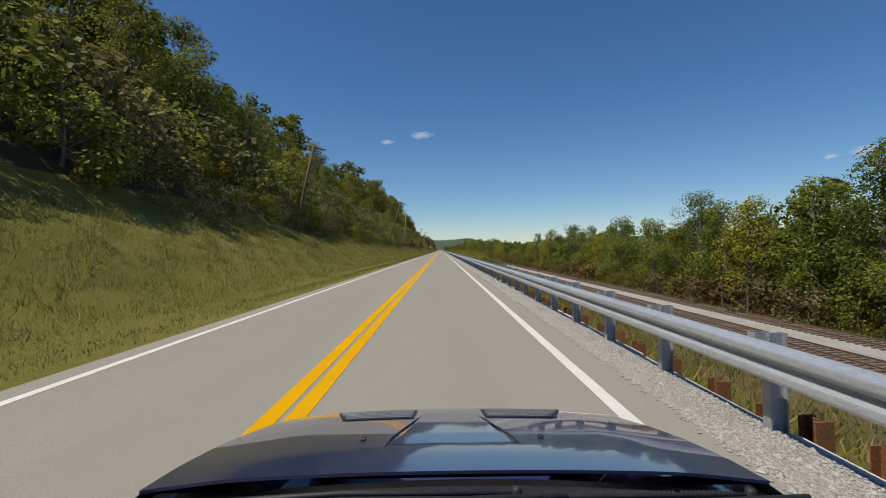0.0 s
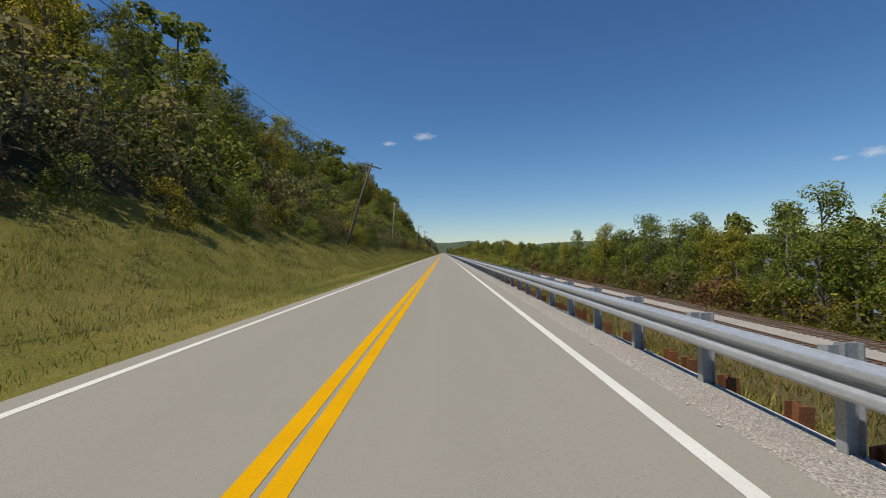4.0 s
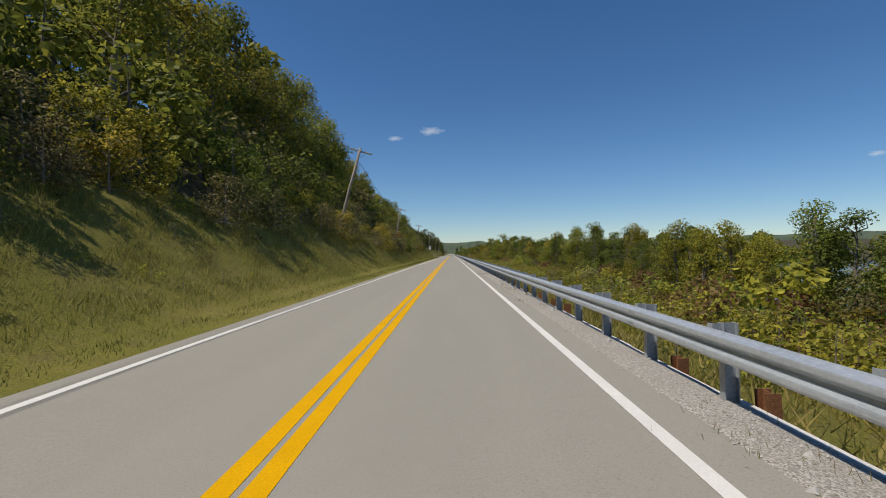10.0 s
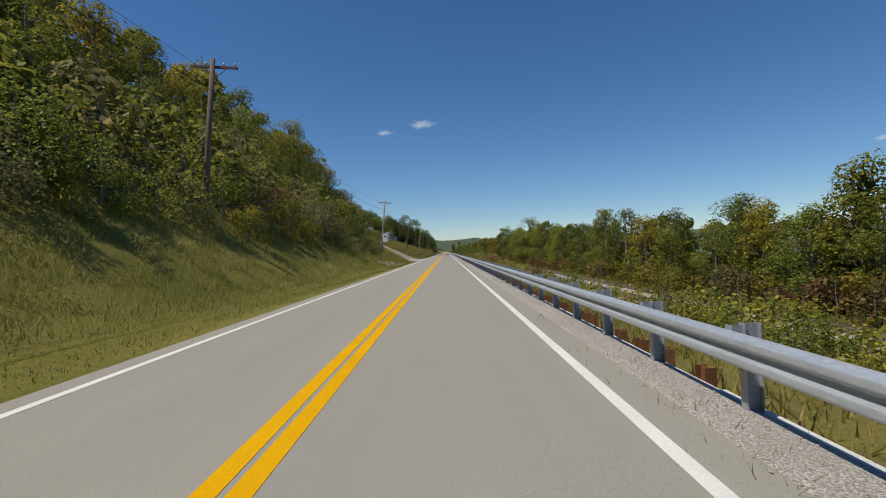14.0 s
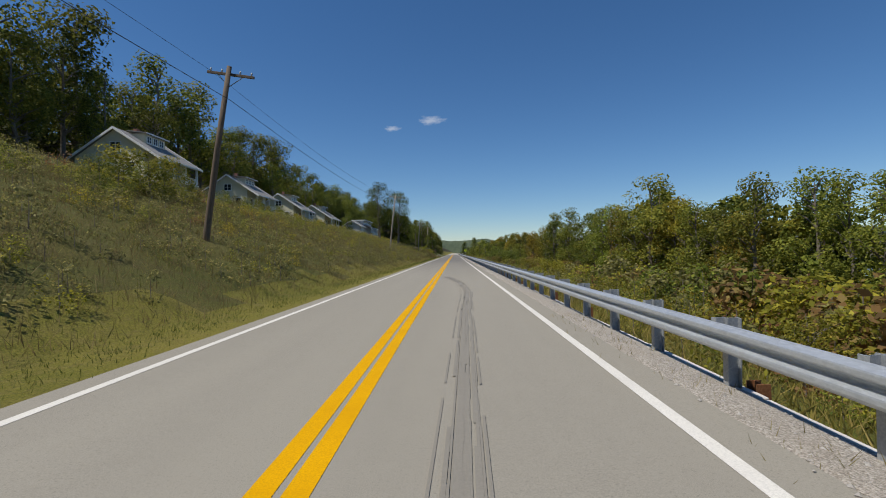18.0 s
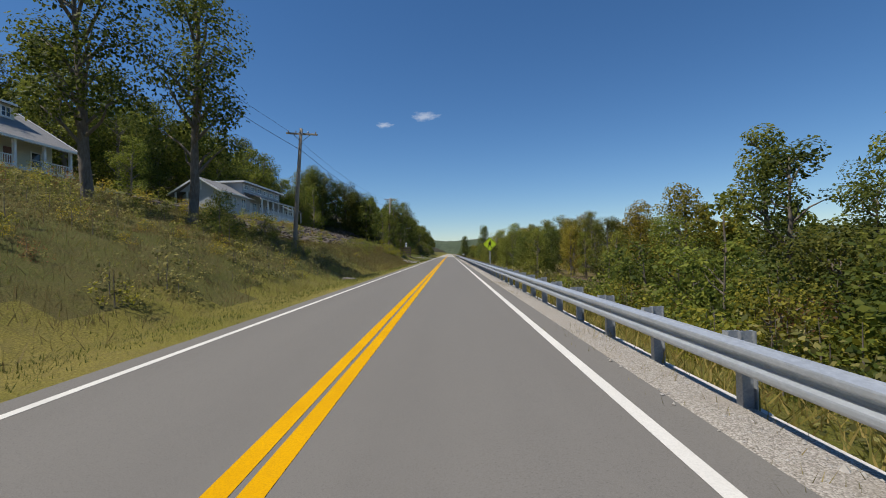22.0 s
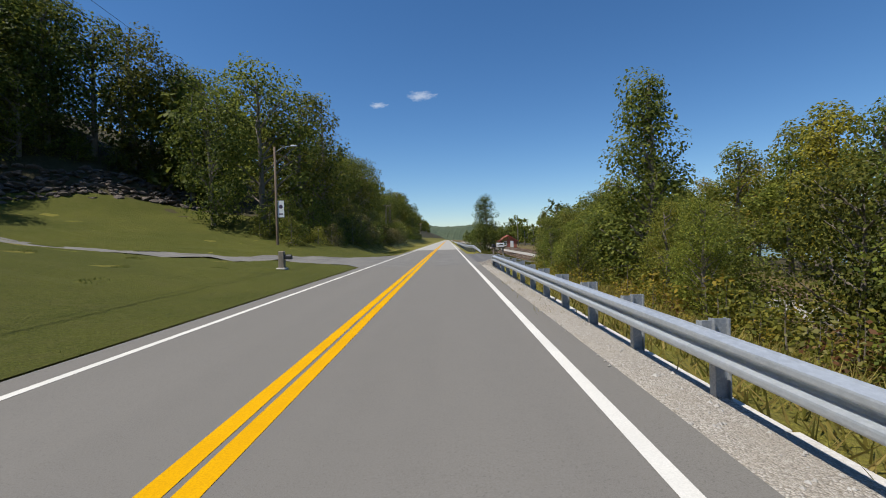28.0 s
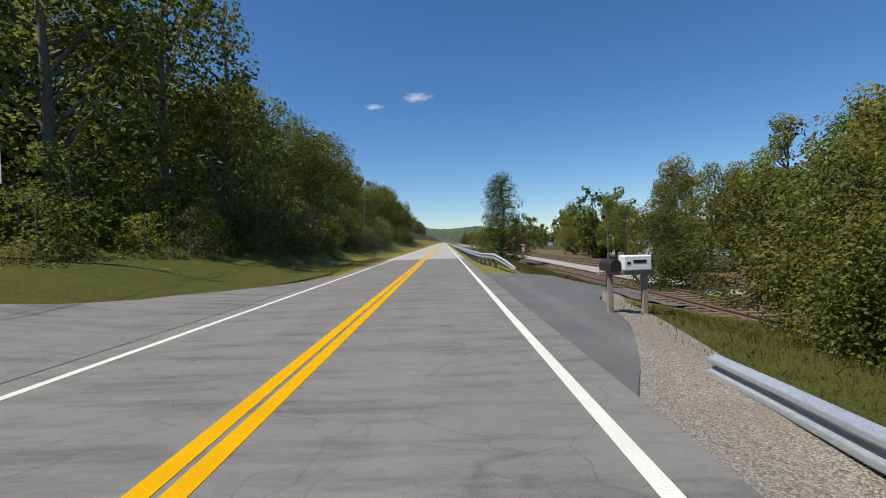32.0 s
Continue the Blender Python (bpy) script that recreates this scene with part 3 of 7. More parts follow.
class Kind:
    """A kind of tree or bush: arrays, and meshes shared by its copies."""

    def __init__(self, seed, leaf, wood=M_bark, **how):
        self.wood_arrays, self.leaf_arrays = tree_arrays(np.random.default_rng(seed), **how)
        self.height = how["height"]
        self.leaf, self.wood = leaf, wood
        self.trunk = self.crown = None

    def meshes(self):
        if self.trunk is None:
            self.trunk = mesh_np("trunk", *self.wood_arrays, [self.wood], True)
            self.crown = mesh_np("crown", *self.leaf_arrays, [self.leaf])
        return self.trunk, self.crown


def plant(kind, x, y, height, turn, label, group, name="tree", category="tree", z=None, fat=1.0):
    t, c = kind.meshes()
    s = height / kind.height
    zz = float(ground_z(x, y)) - 0.05 if z is None else z
    ob = thing(name, label, category, group, m=Matrix.Translation((x, y, zz)) @ Matrix.Rotation(turn, 4, "Z") @ Matrix.Diagonal((s * fat, s * fat, s, 1)))
    part("trunk", t, ob)
    part("crown", c, ob)
    return ob


def mass(name, label, category, spots, use, mats):
    """Many plants as one joined object: spots (x, y, height, turn, kind index)."""
    vs, fs, ix, n = [], [], [], 0
    for x, y, h, turn, ki in spots:
        k = use[ki]
        s = h / k.height
        co, si = math.cos(turn), math.sin(turn)
        z = float(ground_z(x, y))
        for (v, f), mi in ((k.wood_arrays, 0), (k.leaf_arrays, 1 + mats.index(k.leaf))):
            w = v * s
            vs.append(np.column_stack([w[:, 0] * co - w[:, 1] * si + x, w[:, 0] * si + w[:, 1] * co + y, w[:, 2] + z]))
            fs.append(f + n)
            ix.append(np.full(len(f), mi))
            n += len(v)
    return tagged(new(name, mesh_np(name, np.concatenate(vs), np.concatenate(fs), [M_bark] + mats, False, np.concatenate(ix))), label, category, kind="stuff")


EDGE = [
    Kind(61, M_leaf, height=13, radius=4.6, bare=0.02, clumps=52, count=6200, size=0.29, shape="oval"),
    Kind(62, M_leaf_dark, height=14, radius=4.8, bare=0.03, clumps=54, count=6600, size=0.30, shape="round"),
    Kind(63, M_leaf, height=14, radius=4.0, bare=0.04, clumps=50, count=5800, size=0.28, shape="tall"),
    Kind(64, M_leaf_gold, height=12, radius=4.2, bare=0.03, clumps=48, count=5600, size=0.28, shape="oval"),
]
NEAR = [
    Kind(71, M_leaf, height=8, radius=2.6, bare=0.03, clumps=52, count=9500, size=0.13, shape="oval"),
    Kind(72, M_leaf_gold, height=8, radius=2.4, bare=0.05, clumps=44, count=7500, size=0.125, shape="tall"),
    Kind(73, M_leaf, height=10, radius=3.4, bare=0.06, clumps=64, count=10000, size=0.15, shape="cone"),
    Kind(74, M_leaf_dark, height=6, radius=3.0, bare=0.0, clumps=80, count=15000, size=0.14, shape="bush"),
    Kind(76, M_leaf_dark, height=10, radius=3.3, bare=0.04, clumps=90, count=17000, size=0.165, shape="cone"),
    Kind(75, M_leaf_dark, height=7, radius=1.75, bare=0.26, clumps=64, count=7500, size=0.14, shape="oval"),
]
TALL = [
    Kind(11, M_leaf, height=14, radius=4.2, bare=0.20, clumps=40, count=5200, size=0.30, shape="oval"),
    Kind(12, M_leaf_dark, height=15, radius=4.6, bare=0.15, clumps=44, count=5600, size=0.30, shape="round"),
    Kind(13, M_leaf, height=16, radius=3.4, bare=0.22, clumps=38, count=4600, size=0.29, shape="tall"),
    Kind(14, M_leaf_gold, height=13, radius=3.9, bare=0.18, clumps=38, count=4600, size=0.29, shape="oval"),
    Kind(15, M_leaf_dark, height=14, radius=4.0, bare=0.34, clumps=44, count=7800, size=0.21, shape="tall"),
    Kind(16, M_leaf_dark, height=13, radius=4.4, bare=0.08, clumps=42, count=5200, size=0.30, shape="round"),
]
LIGHT = [
    Kind(21, M_leaf, height=14, radius=4.6, bare=0.1, clumps=22, count=850, size=0.85, shape="oval", limbs=False),
    Kind(22, M_leaf_dark, height=14, radius=4.8, bare=0.1, clumps=24, count=900, size=0.85, shape="round", limbs=False),
    Kind(23, M_leaf_gold, height=13, radius=4.0, bare=0.1, clumps=20, count=750, size=0.8, shape="oval", limbs=False),
    Kind(24, M_leaf, height=15, radius=3.6, bare=0.1, clumps=20, count=750, size=0.8, shape="tall", limbs=False),
]
BUSH = [
    Kind(31, M_leaf, height=4.0, radius=2.5, bare=0.0, clumps=26, count=2300, size=0.20, shape="bush"),
    Kind(32, M_leaf_brush, M_twig, height=3.4, radius=2.4, bare=0.0, clumps=26, count=2100, size=0.17, shape="bush"),
    Kind(33, M_leaf_dark, height=4.4, radius=2.6, bare=0.0, clumps=26, count=2300, size=0.20, shape="bush"),
    Kind(34, M_leaf_gold, height=2.6, radius=1.9, bare=0.0, clumps=22, count=1700, size=0.15, shape="bush"),
    Kind(35, M_leaf_rust, M_twig, height=2.2, radius=1.7, bare=0.0, clumps=20, count=1300, size=0.15, shape="bush"),
]
SCRUB = [
    Kind(41, M_leaf, height=4.0, radius=2.5, bare=0.0, clumps=20, count=620, size=0.34, shape="bush", limbs=False),
    Kind(42, M_leaf_brush, M_twig, height=3.4, radius=2.4, bare=0.0, clumps=20, count=620, size=0.30, shape="bush", limbs=False),
    Kind(43, M_leaf_dark, height=4.4, radius=2.6, bare=0.0, clumps=20, count=620, size=0.34, shape="bush", limbs=False),
    Kind(44, M_leaf_gold, height=2.6, radius=1.9, bare=0.0, clumps=18, count=520, size=0.25, shape="bush", limbs=False),
    Kind(45, M_leaf_rust, M_twig, height=2.2, radius=1.7, bare=0.0, clumps=16, count=460, size=0.24, shape="bush", limbs=False),
]
FINE = [
    Kind(91, M_leaf_gold, M_twig, height=2.0, radius=1.5, bare=0.0, clumps=26, count=2400, size=0.085, shape="bush"),
    Kind(92, M_leaf, M_twig, height=2.0, radius=1.4, bare=0.0, clumps=26, count=2400, size=0.085, shape="bush"),
    Kind(93, M_leaf_rust, M_twig, height=1.8, radius=1.4, bare=0.0, clumps=22, count=2000, size=0.08, shape="bush"),
]
KIND_WORDS = {M_leaf: "green", M_leaf_dark: "dark green", M_leaf_gold: "yellowing green", M_leaf_rust: "russet", M_leaf_brush: "dull olive"}
rng = np.random.default_rng(7)


def row(y0, y1, step, xs, hs, kinds, weights, jitter, words, group, name="tree", category="tree", skip=(), joined=""):
    """A loose row of plants along the road; xs and hs are (y, value) tables."""
    y, spots = y0, []
    while y < y1:
        x = float(np.interp(y, *zip(*xs))) + rng.uniform(-jitter, jitter)
        h = float(np.interp(y, *zip(*hs))) * rng.uniform(0.72, 1.18)
        ki = rng.choice(len(kinds), p=weights)
        k = kinds[ki]
        if joined:
            spots.append((x, y, h, rng.uniform(0, 6.28), int(ki)))
        elif not any(a < y < b for a, b in skip):
            plant(k, x, y, h, rng.uniform(0, 6.28), f"{KIND_WORDS[k.leaf]} {words}", group, name, category, fat=rng.uniform(0.85, 1.15))
        y += step * rng.uniform(0.65, 1.35)
    if joined:
        mats = []
        for k in kinds:
            if k.leaf not in mats:
                mats.append(k.leaf)
        mass(joined, words, category, spots, kinds, mats)


LEFT_EDGE = [(-60, -23), (60, -22.5), (100, -20.5), (215, -20), (320, -20.5), (420, -19.5), (452, -22)]
LEFT_H = [(-60, 12.5), (45, 12.5), (68, 9.5), (98, 10), (113, 12), (128, 8.5), (140, 7), (160, 5.5), (175, 7), (190, 11), (212, 16), (235, 12.5), (250, 12), (285, 14.5), (300, 17.5), (312, 17.5), (328, 11),
          (353, 8), (369, 11), (400, 9.5), (430, 12.5), (455, 13)]
row(-22, 446, 5.6, LEFT_EDGE, [(y, h * 0.84) for y, h in LEFT_H], EDGE, [0.34, 0.26, 0.25, 0.15], 1.4, "tree at the edge of the hillside wood", "trees of the hillside wood")
row(-20, 452, 8.0, [(y, x - 7) for y, x in LEFT_EDGE], [(y, h * 1.18) for y, h in LEFT_H], TALL, [0.25, 0.3, 0.15, 0.1, 0.05, 0.15], 2.2, "tall broadleaf trees deep inside the hillside wood", "", joined="inner_wood")
row(-18, 438, 3.8, [(y, x + 8.0) for y, x in LEFT_EDGE], [(-60, 3.6), (460, 3.2)], BUSH, [0.30, 0.40, 0.18, 0.09, 0.03], 0.9, "bush along the foot of the hillside wood", "bushes at the wood's foot", "bush", "bush")
spots = []
for y in np.arange(-20, 450, 3.2):
    spots.append((float(np.interp(y, *zip(*LEFT_EDGE))) + 5.4 + rng.uniform(-0.9, 0.9), y, rng.uniform(3.8, 5.8), rng.uniform(0, 6.28), int(rng.choice(3, p=[0.4, 0.3, 0.3]))))
mass("wood_edge_thicket", "tangled thicket filling the edge of the hillside wood", "thicket", spots, SCRUB, [M_leaf, M_leaf_brush, M_leaf_dark])
row(20, 436, 3.2, [(20, -13.6), (60, -13), (80, -11.4), (250, -9.9), (285, -8.7), (325, -8.7), (345, -10), (446, -9.8)], [(20, 2.2), (250, 2.2), (290, 2.7), (325, 2.7), (345, 2.0), (446, 1.9)], BUSH, [0.18, 0.52, 0.05, 0.20, 0.05], 0.9, "low bush creeping down the roadside bank", "low bank bushes", "bush", "bush")
spots = []
for x0, st in ((-34, 7.5), (-42, 9.0), (-54, 11.0)):
    for y in np.arange(-30, 470, st):
        spots.append((x0 + rng.uniform(-3, 3), y + rng.uniform(-3, 3), (3 + 1.1 * float(np.interp(y, *zip(*LEFT_H)))) * rng.uniform(0.75, 1.1), rng.uniform(0, 6.28), int(rng.integers(0, 4))))
for x0, st in ((-66, 8.0), (-76, 9.0), (-90, 11.0)):
    for y in np.arange(440, 740, st):
        spots.append((x0 + rng.uniform(-3, 3), y + rng.uniform(-3, 3), rng.uniform(12, 17), rng.uniform(0, 6.28), int(rng.integers(0, 4))))
for x0, st in ((-26, 8.0), (-36, 9.0), (-48, 12.0)):
    for y in np.arange(742, 1300, st * 1.4):
        spots.append((x0 + rng.uniform(-3, 3), y + rng.uniform(-3, 3), rng.uniform(11, 16), rng.uniform(0, 6.28), int(rng.integers(0, 4))))
mass("hillside_wood", "dense broadleaf wood covering the hillside", "wood", spots, LIGHT, [M_leaf, M_leaf_dark, M_leaf_gold])

# the wood behind the houses and beyond them
row(462, 722, 6.5, [(455, -60), (640, -58), (690, -50), (740, -50)], [(455, 23), (600, 22), (640, 19), (740, 17)], TALL, [0.25, 0.35, 0.15, 0.05, 0.05, 0.15], 2.5, "broadleaf tree behind the hillside houses", "trees behind the houses")
# Nearly all dark leaves: the bank's shade is put into the leaf colour.
row(731, 900, 5.5, [(728, -20), (745, -15.5), (900, -15)], [(728, 15), (745, 14), (800, 11), (900, 12)], EDGE, [0.05, 0.9, 0.05, 0.0], 1.5, "broadleaf tree on the bank above the road", "trees on the far bank")
row(731, 880, 4.0, [(728, -15), (745, -11), (880, -11)], [(728, 4), (880, 3.5)], BUSH, [0.3, 0.35, 0.2, 0.15, 0.0], 0.9, "bushes covering the bank above the road", "", "bush", "bushes", joined="far_bank_bushes")

# the river side
RIGHT_EDGE = [(-60, 38), (90, 38), (160, 38), (330, 40), (560, 40), (610, 36), (650, 34)]
RIGHT_H = [(-60, 15), (40, 15), (75, 14), (95, 13), (150, 12.5), (185, 10.5), (260, 11), (330, 12), (370, 15), (470, 14), (516, 15), (545, 16.5), (574, 22), (590, 18), (622, 16.5), (643, 16), (650, 16)]
row(300, 650, 5.2, RIGHT_EDGE, RIGHT_H, TALL, [0.32, 0.15, 0.18, 0.2, 0.1, 0.05], 2.5, "tree between the railway and the river", "trees of the river belt", skip=((634, 643),))
row(-20, 300, 5.2, RIGHT_EDGE, RIGHT_H, TALL, [0.32, 0.15, 0.18, 0.2, 0.1, 0.05], 2.5, "broadleaf trees in a long belt between railway and river", "", joined="river_belt")
spots = []
for y in np.arange(-20, 650, 2.6):
    spots.append((float(np.interp(y, *zip(*RIGHT_EDGE))) - 3.5 + rng.uniform(-1.8, 1.5), y, rng.uniform(2.2, 5.0), rng.uniform(0, 6.28), int(rng.choice(5, p=[0.3, 0.25, 0.1, 0.2, 0.15]))))
mass("railside_brush", "tangled brush with russet and yellow leaves beside the railway", "brush", spots, SCRUB, [M_leaf, M_leaf_brush, M_leaf_dark, M_leaf_gold, M_leaf_rust])
spots = []
for x0, st in ((45, 6.5), (52, 8.0), (60, 9.0)):
    for y in np.arange(-20, 660, st):
        if not 600 < y < 640:
            spots.append((x0 + rng.uniform(-3, 3), y + rng.uniform(-3, 3), float(np.interp(y, *zip(*RIGHT_H))) * rng.uniform(0.8, 1.1), rng.uniform(0, 6.28), int(rng.integers(0, 4))))
for y in np.arange(760, 1300, 9.0):
    spots.append((26 + rng.uniform(-4, 14), y, rng.uniform(8, 13), rng.uniform(0, 6.28), int(rng.integers(0, 4))))
    spots.append((55 + rng.uniform(-8, 14), y, rng.uniform(10, 15), rng.uniform(0, 6.28), int(rng.integers(0, 4))))
mass("river_wood", "broadleaf wood along the river bank", "wood", spots, LIGHT, [M_leaf, M_leaf_dark, M_leaf_gold])
spots = []
for x0, st in ((34, 6.0), (43, 7.0), (53, 9.0)):
    for y in np.arange(652, 775, st):
        spots.append((x0 + rng.uniform(-2.5, 2.5), y, rng.uniform(10, 14), rng.uniform(0, 6.28), int(rng.integers(0, 4))))
mass("crossing_wood", "broadleaf trees between the railway crossing and the river", "wood", spots, TALL, [M_leaf, M_leaf_dark, M_leaf_gold])
row(634, 704, 3.4, [(634, 12.6), (655, 10.0), (704, 9.5)], [(634, 9.3), (643, 8.0), (651, 4.6), (690, 4.4), (704, 4.6)], NEAR[:4], [0.55, 0.08, 0.15, 0.22], 1.0, "young tree on the bank below the guardrail", "young trees below the guardrail")
for k, x, y, h, words in ((0, 12.6, 657.5, 9.4, "slender green young tree standing above the bank thicket"), (0, 11.5, 676.0, 8.5, "leafy young tree above the bank thicket"),
                          (4, 11.3, 709.5, 10.4, "tall conical dark green tree beside the guardrail's end"), (3, 11.4, 722.8, 4.9, "broad dense green bush tree beside the verge"),
                          (3, 14.6, 725.5, 6.6, "broad dense green bush tree by the railway"), (0, 15.0, 718.5, 8.2, "leafy tree behind the verge thicket"), 
                          (3, 9.6, 719.6, 2.2, "dense green bush beside the mailboxes"), (5, -10.0, 666.3, 6.8, "small ornamental pear tree on the sloping lawn"), (5, -8.4, 669.8, 6.2, "small ornamental pear tree on the sloping lawn")):
    plant(NEAR[k], x, y, h, rng.uniform(0, 6.28), words, "", fat=1.0)
BARE = Kind(77, M_leaf_brush, M_twig, height=14, radius=3.0, bare=0.28, clumps=60, count=900, size=0.13, shape="tall")
plant(BARE, -16.0, 754.0, 14.0, 1.0, "thin half-bare tree with grey twigs on the bank", "")
plant(BARE, -27.5, 747.0, 14.0, 2.0, "thin half-bare tree with grey twigs above the stone bank", "")
plant(NEAR[4], 7.4, 757.0, 8.4, 0.4, "dense dark green tree standing beyond the crossing", "", fat=1.15)
# EDGE[1] throughout, its dark leaf colour standing in for shade on these trees.
for q in np.linspace(0, 1, 7):
    plant(EDGE[1], -48 + 19 * q, 734 + 12 * q + rng.uniform(-1, 1), rng.uniform(15, 18), rng.uniform(0, 6.28), "broadleaf tree above the stone bank", "trees above the stone bank")
    plant(BUSH[2], -44 + 17 * q, 733 + 12 * q, 3.0, rng.uniform(0, 6.28), "dark bush above the stone bank", "bushes above the stone bank", "bush", "bush")
for x, y, h in ((-20.5, 606.0, 17.0), (-15.6, 608.5, 16.0)):
    plant(TALL[4], x, y, h, rng.uniform(0, 6.28), "tall open-crowned tree with bare lower limbs near the houses", "")
row(646, 705, 5.0, [(646, 14.5), (705, 14)], [(646, 5.6), (680, 6.0), (695, 9.0), (705, 9.0)], NEAR[:3], [0.3, 0.4, 0.3], 1.0, "slender tree behind the bank thicket", "young trees below the guardrail")
for x, y, h in ((11.2, 635.5, 4.4), (13.0, 638.5, 5.4), (11.6, 641.0, 4.8), (13.6, 643.5, 5.6), (11.4, 646.0, 4.4), (13.0, 649.5, 4.8), (11.0, 652.5, 3.8)):
    plant(NEAR[3], x, y, h, rng.uniform(0, 6.28), "dense green bush in the thicket below the guardrail", "bushes in the bank thicket", "bush", "bush", fat=1.1)
for x, y, h in ((9.4, 711.2, 3.0), (9.6, 715.0, 3.2), (11.6, 717.6, 4.6), (13.2, 721.0, 5.2), (13.6, 729.5, 5.0), (12.6, 735.0, 4.2), (12.8, 713.0, 4.6), (12.0, 706.0, 4.4), (10.0, 702.0, 3.4)):
    plant(NEAR[3], x, y, h, rng.uniform(0, 6.28), "broad dense green bush in the thicket by the crossing", "bushes by the crossing", "bush", "bush", fat=1.15)
for x, y, h, k in ((7.6, 713.5, 2.6, 0), (8.4, 716.6, 3.4, 3), (8.0, 710.5, 3.0, 0), (9.2, 719.6, 3.0, 3), (7.2, 707.0, 2.4, 3)):
    plant(NEAR[k], x, y, h, rng.uniform(0, 6.28), "leafy green shrub on the slope behind the guardrail's end", "shrubs at the guardrail's end", "shrub", "bush")
row(728, 790, 2.6, [(728, -12.5), (736, -9.6), (790, -9.2)], [(728, 2.6), (745, 3.2), (790, 2.6)], BUSH, [0.2, 0.5, 0.3, 0.0, 0.0], 0.7, "bush at the foot of the shaded bank", "bushes on the far bank", "bush", "bush")
row(515, 562, 3.2, [(515, -27), (540, -30), (562, -33)], [(515, 1.5), (562, 1.6)], BUSH, [0.35, 0.25, 0.2, 0.2, 0.0], 1.0, "bush below the upper houses", "bushes below the houses", "bush", "bush")
row(499, 514, 2.0, [(499, -20), (514, -25)], [(499, 2.4), (514, 3.2)], BUSH, [0.5, 0.0, 0.2, 0.3, 0.0], 2.0, "leafy sumac bush on the slope", "bushes below the houses", "bush", "bush")
row(570, 655, 4.2, [(570, -34.5), (655, -35)], [(570, 1.4), (655, 1.4)], BUSH, [0.4, 0.2, 0.2, 0.2, 0.0], 0.8, "bush beside the upper houses", "bushes below the houses", "bush", "bush", skip=((612, 655),))
for x, y, h in ((-54, 530, 15), (-54, 543, 15), (-53, 554, 15), (-52, 582, 15), (-52, 607, 15), (-36, 632, 7), (-50, 640, 15), (-52, 650, 16)):
    plant(EDGE[int(abs(x)) % 4], x, y, h, rng.uniform(0, 6.28), "broadleaf tree standing between the hillside houses", "trees between the houses")
for x, y, h in ((8.2, 331, 3.0), (9.6, 336, 4.4), (8.6, 341, 3.2), (10.2, 347, 4.0), (9.0, 352, 2.6)):
    plant(NEAR[1], x, y, h, rng.uniform(0, 6.28), "yellowing shrub rising above the guardrail", "shrubs above the guardrail", "shrub", "bush", fat=1.3)
for x, y, h in ((-10.5, 603, 1.6), (-12.5, 606, 2.4), (-14.5, 610, 2.8), (-13.0, 614, 2.0), (-17.0, 615, 2.6), (-11.2, 609.0, 1.4)):
    plant(BUSH[2], x, y, h, rng.uniform(0, 6.28), "dark green bush under the tall trees", "bushes under the tall trees", "bush", "bush")
row(636, 672, 1.7, [(636, -10.4), (672, -8.8)], [(636, 1.3), (660, 1.6), (672, 1.2)], FINE, [0.45, 0.35, 0.20], 1.6, "tangled low shrubs below the rock slope", "", "bush", "bushes", joined="slope_shrubs")
row(640, 742, 3.6, [(640, -50), (690, -45), (742, -44)], [(640, 15), (742, 15)], EDGE, [0.1, 0.8, 0.1, 0.0], 3.5, "dense broadleaf wood behind the long house", "", joined="upper_wood")
row(640, 800, 5.0, [(640, 24), (700, 22), (740, 24), (800, 24)], [(640, 10), (720, 9), (800, 8)], TALL, [0.3, 0.15, 0.1, 0.3, 0.1, 0.05], 2.0, "broadleaf tree between road and river", "trees between road and river")
spots = []
for y0, y1, n in ((140, 345, 230), (420, 480, 40), (480, 600, 330), (600, 640, 40)):
    for y in rng.uniform(y0, y1, n):
        if y > 560:
            continue
        spots.append((rng.uniform(13, 22), y, rng.uniform(1.5, 3.6), rng.uniform(0, 6.28), int(rng.choice(5, p=[0.22, 0.2, 0.05, 0.28, 0.25]))))
for y in rng.uniform(-10, 640, 260):
    spots.append((rng.uniform(38, 52), y, rng.uniform(4, 7), rng.uniform(0, 6.28), int(rng.choice(5, p=[0.4, 0.2, 0.2, 0.15, 0.05]))))
mass("bank_brush", "brush of russet, yellow and green on the low ground", "brush", spots, SCRUB, [M_leaf, M_leaf_brush, M_leaf_dark, M_leaf_gold, M_leaf_rust])
row(560, 634, 0.9, [(560, 14), (600, 12.5), (634, 11.5)], [(560, 2.2), (590, 1.8), (605, 1.2), (634, 1.4)], FINE, [0.45, 0.35, 0.20], 3.2, "low tangled brush on the ground below the guardrail", "", "brush", "brush", joined="low_brush")
WEEDS = [
    Kind(81, M_weed, M_twig, height=0.9, radius=0.85, bare=0.0, clumps=14, count=190, size=0.10, shape="bush", limbs=False),
    Kind(82, M_leaf_brush, M_twig, height=1.0, radius=0.85, bare=0.0, clumps=14, count=190, size=0.10, shape="bush", limbs=False),
    Kind(83, M_leaf_gold, M_twig, height=1.1, radius=0.7, bare=0.0, clumps=12, count=170, size=0.09, shape="bush", limbs=False),
]
spots = []
for y in rng.uniform(465, 700, 1900):
    x = -6.4 - 24 * rng.random() ** 1.2
    if y > 616 and (x < -12.6 or x > -8.5 or y > 672):
        continue
    spots.append((x, y, rng.uniform(0.5, 1.1), rng.uniform(0, 6.28), int(rng.choice(3, p=[0.5, 0.35, 0.15]))))
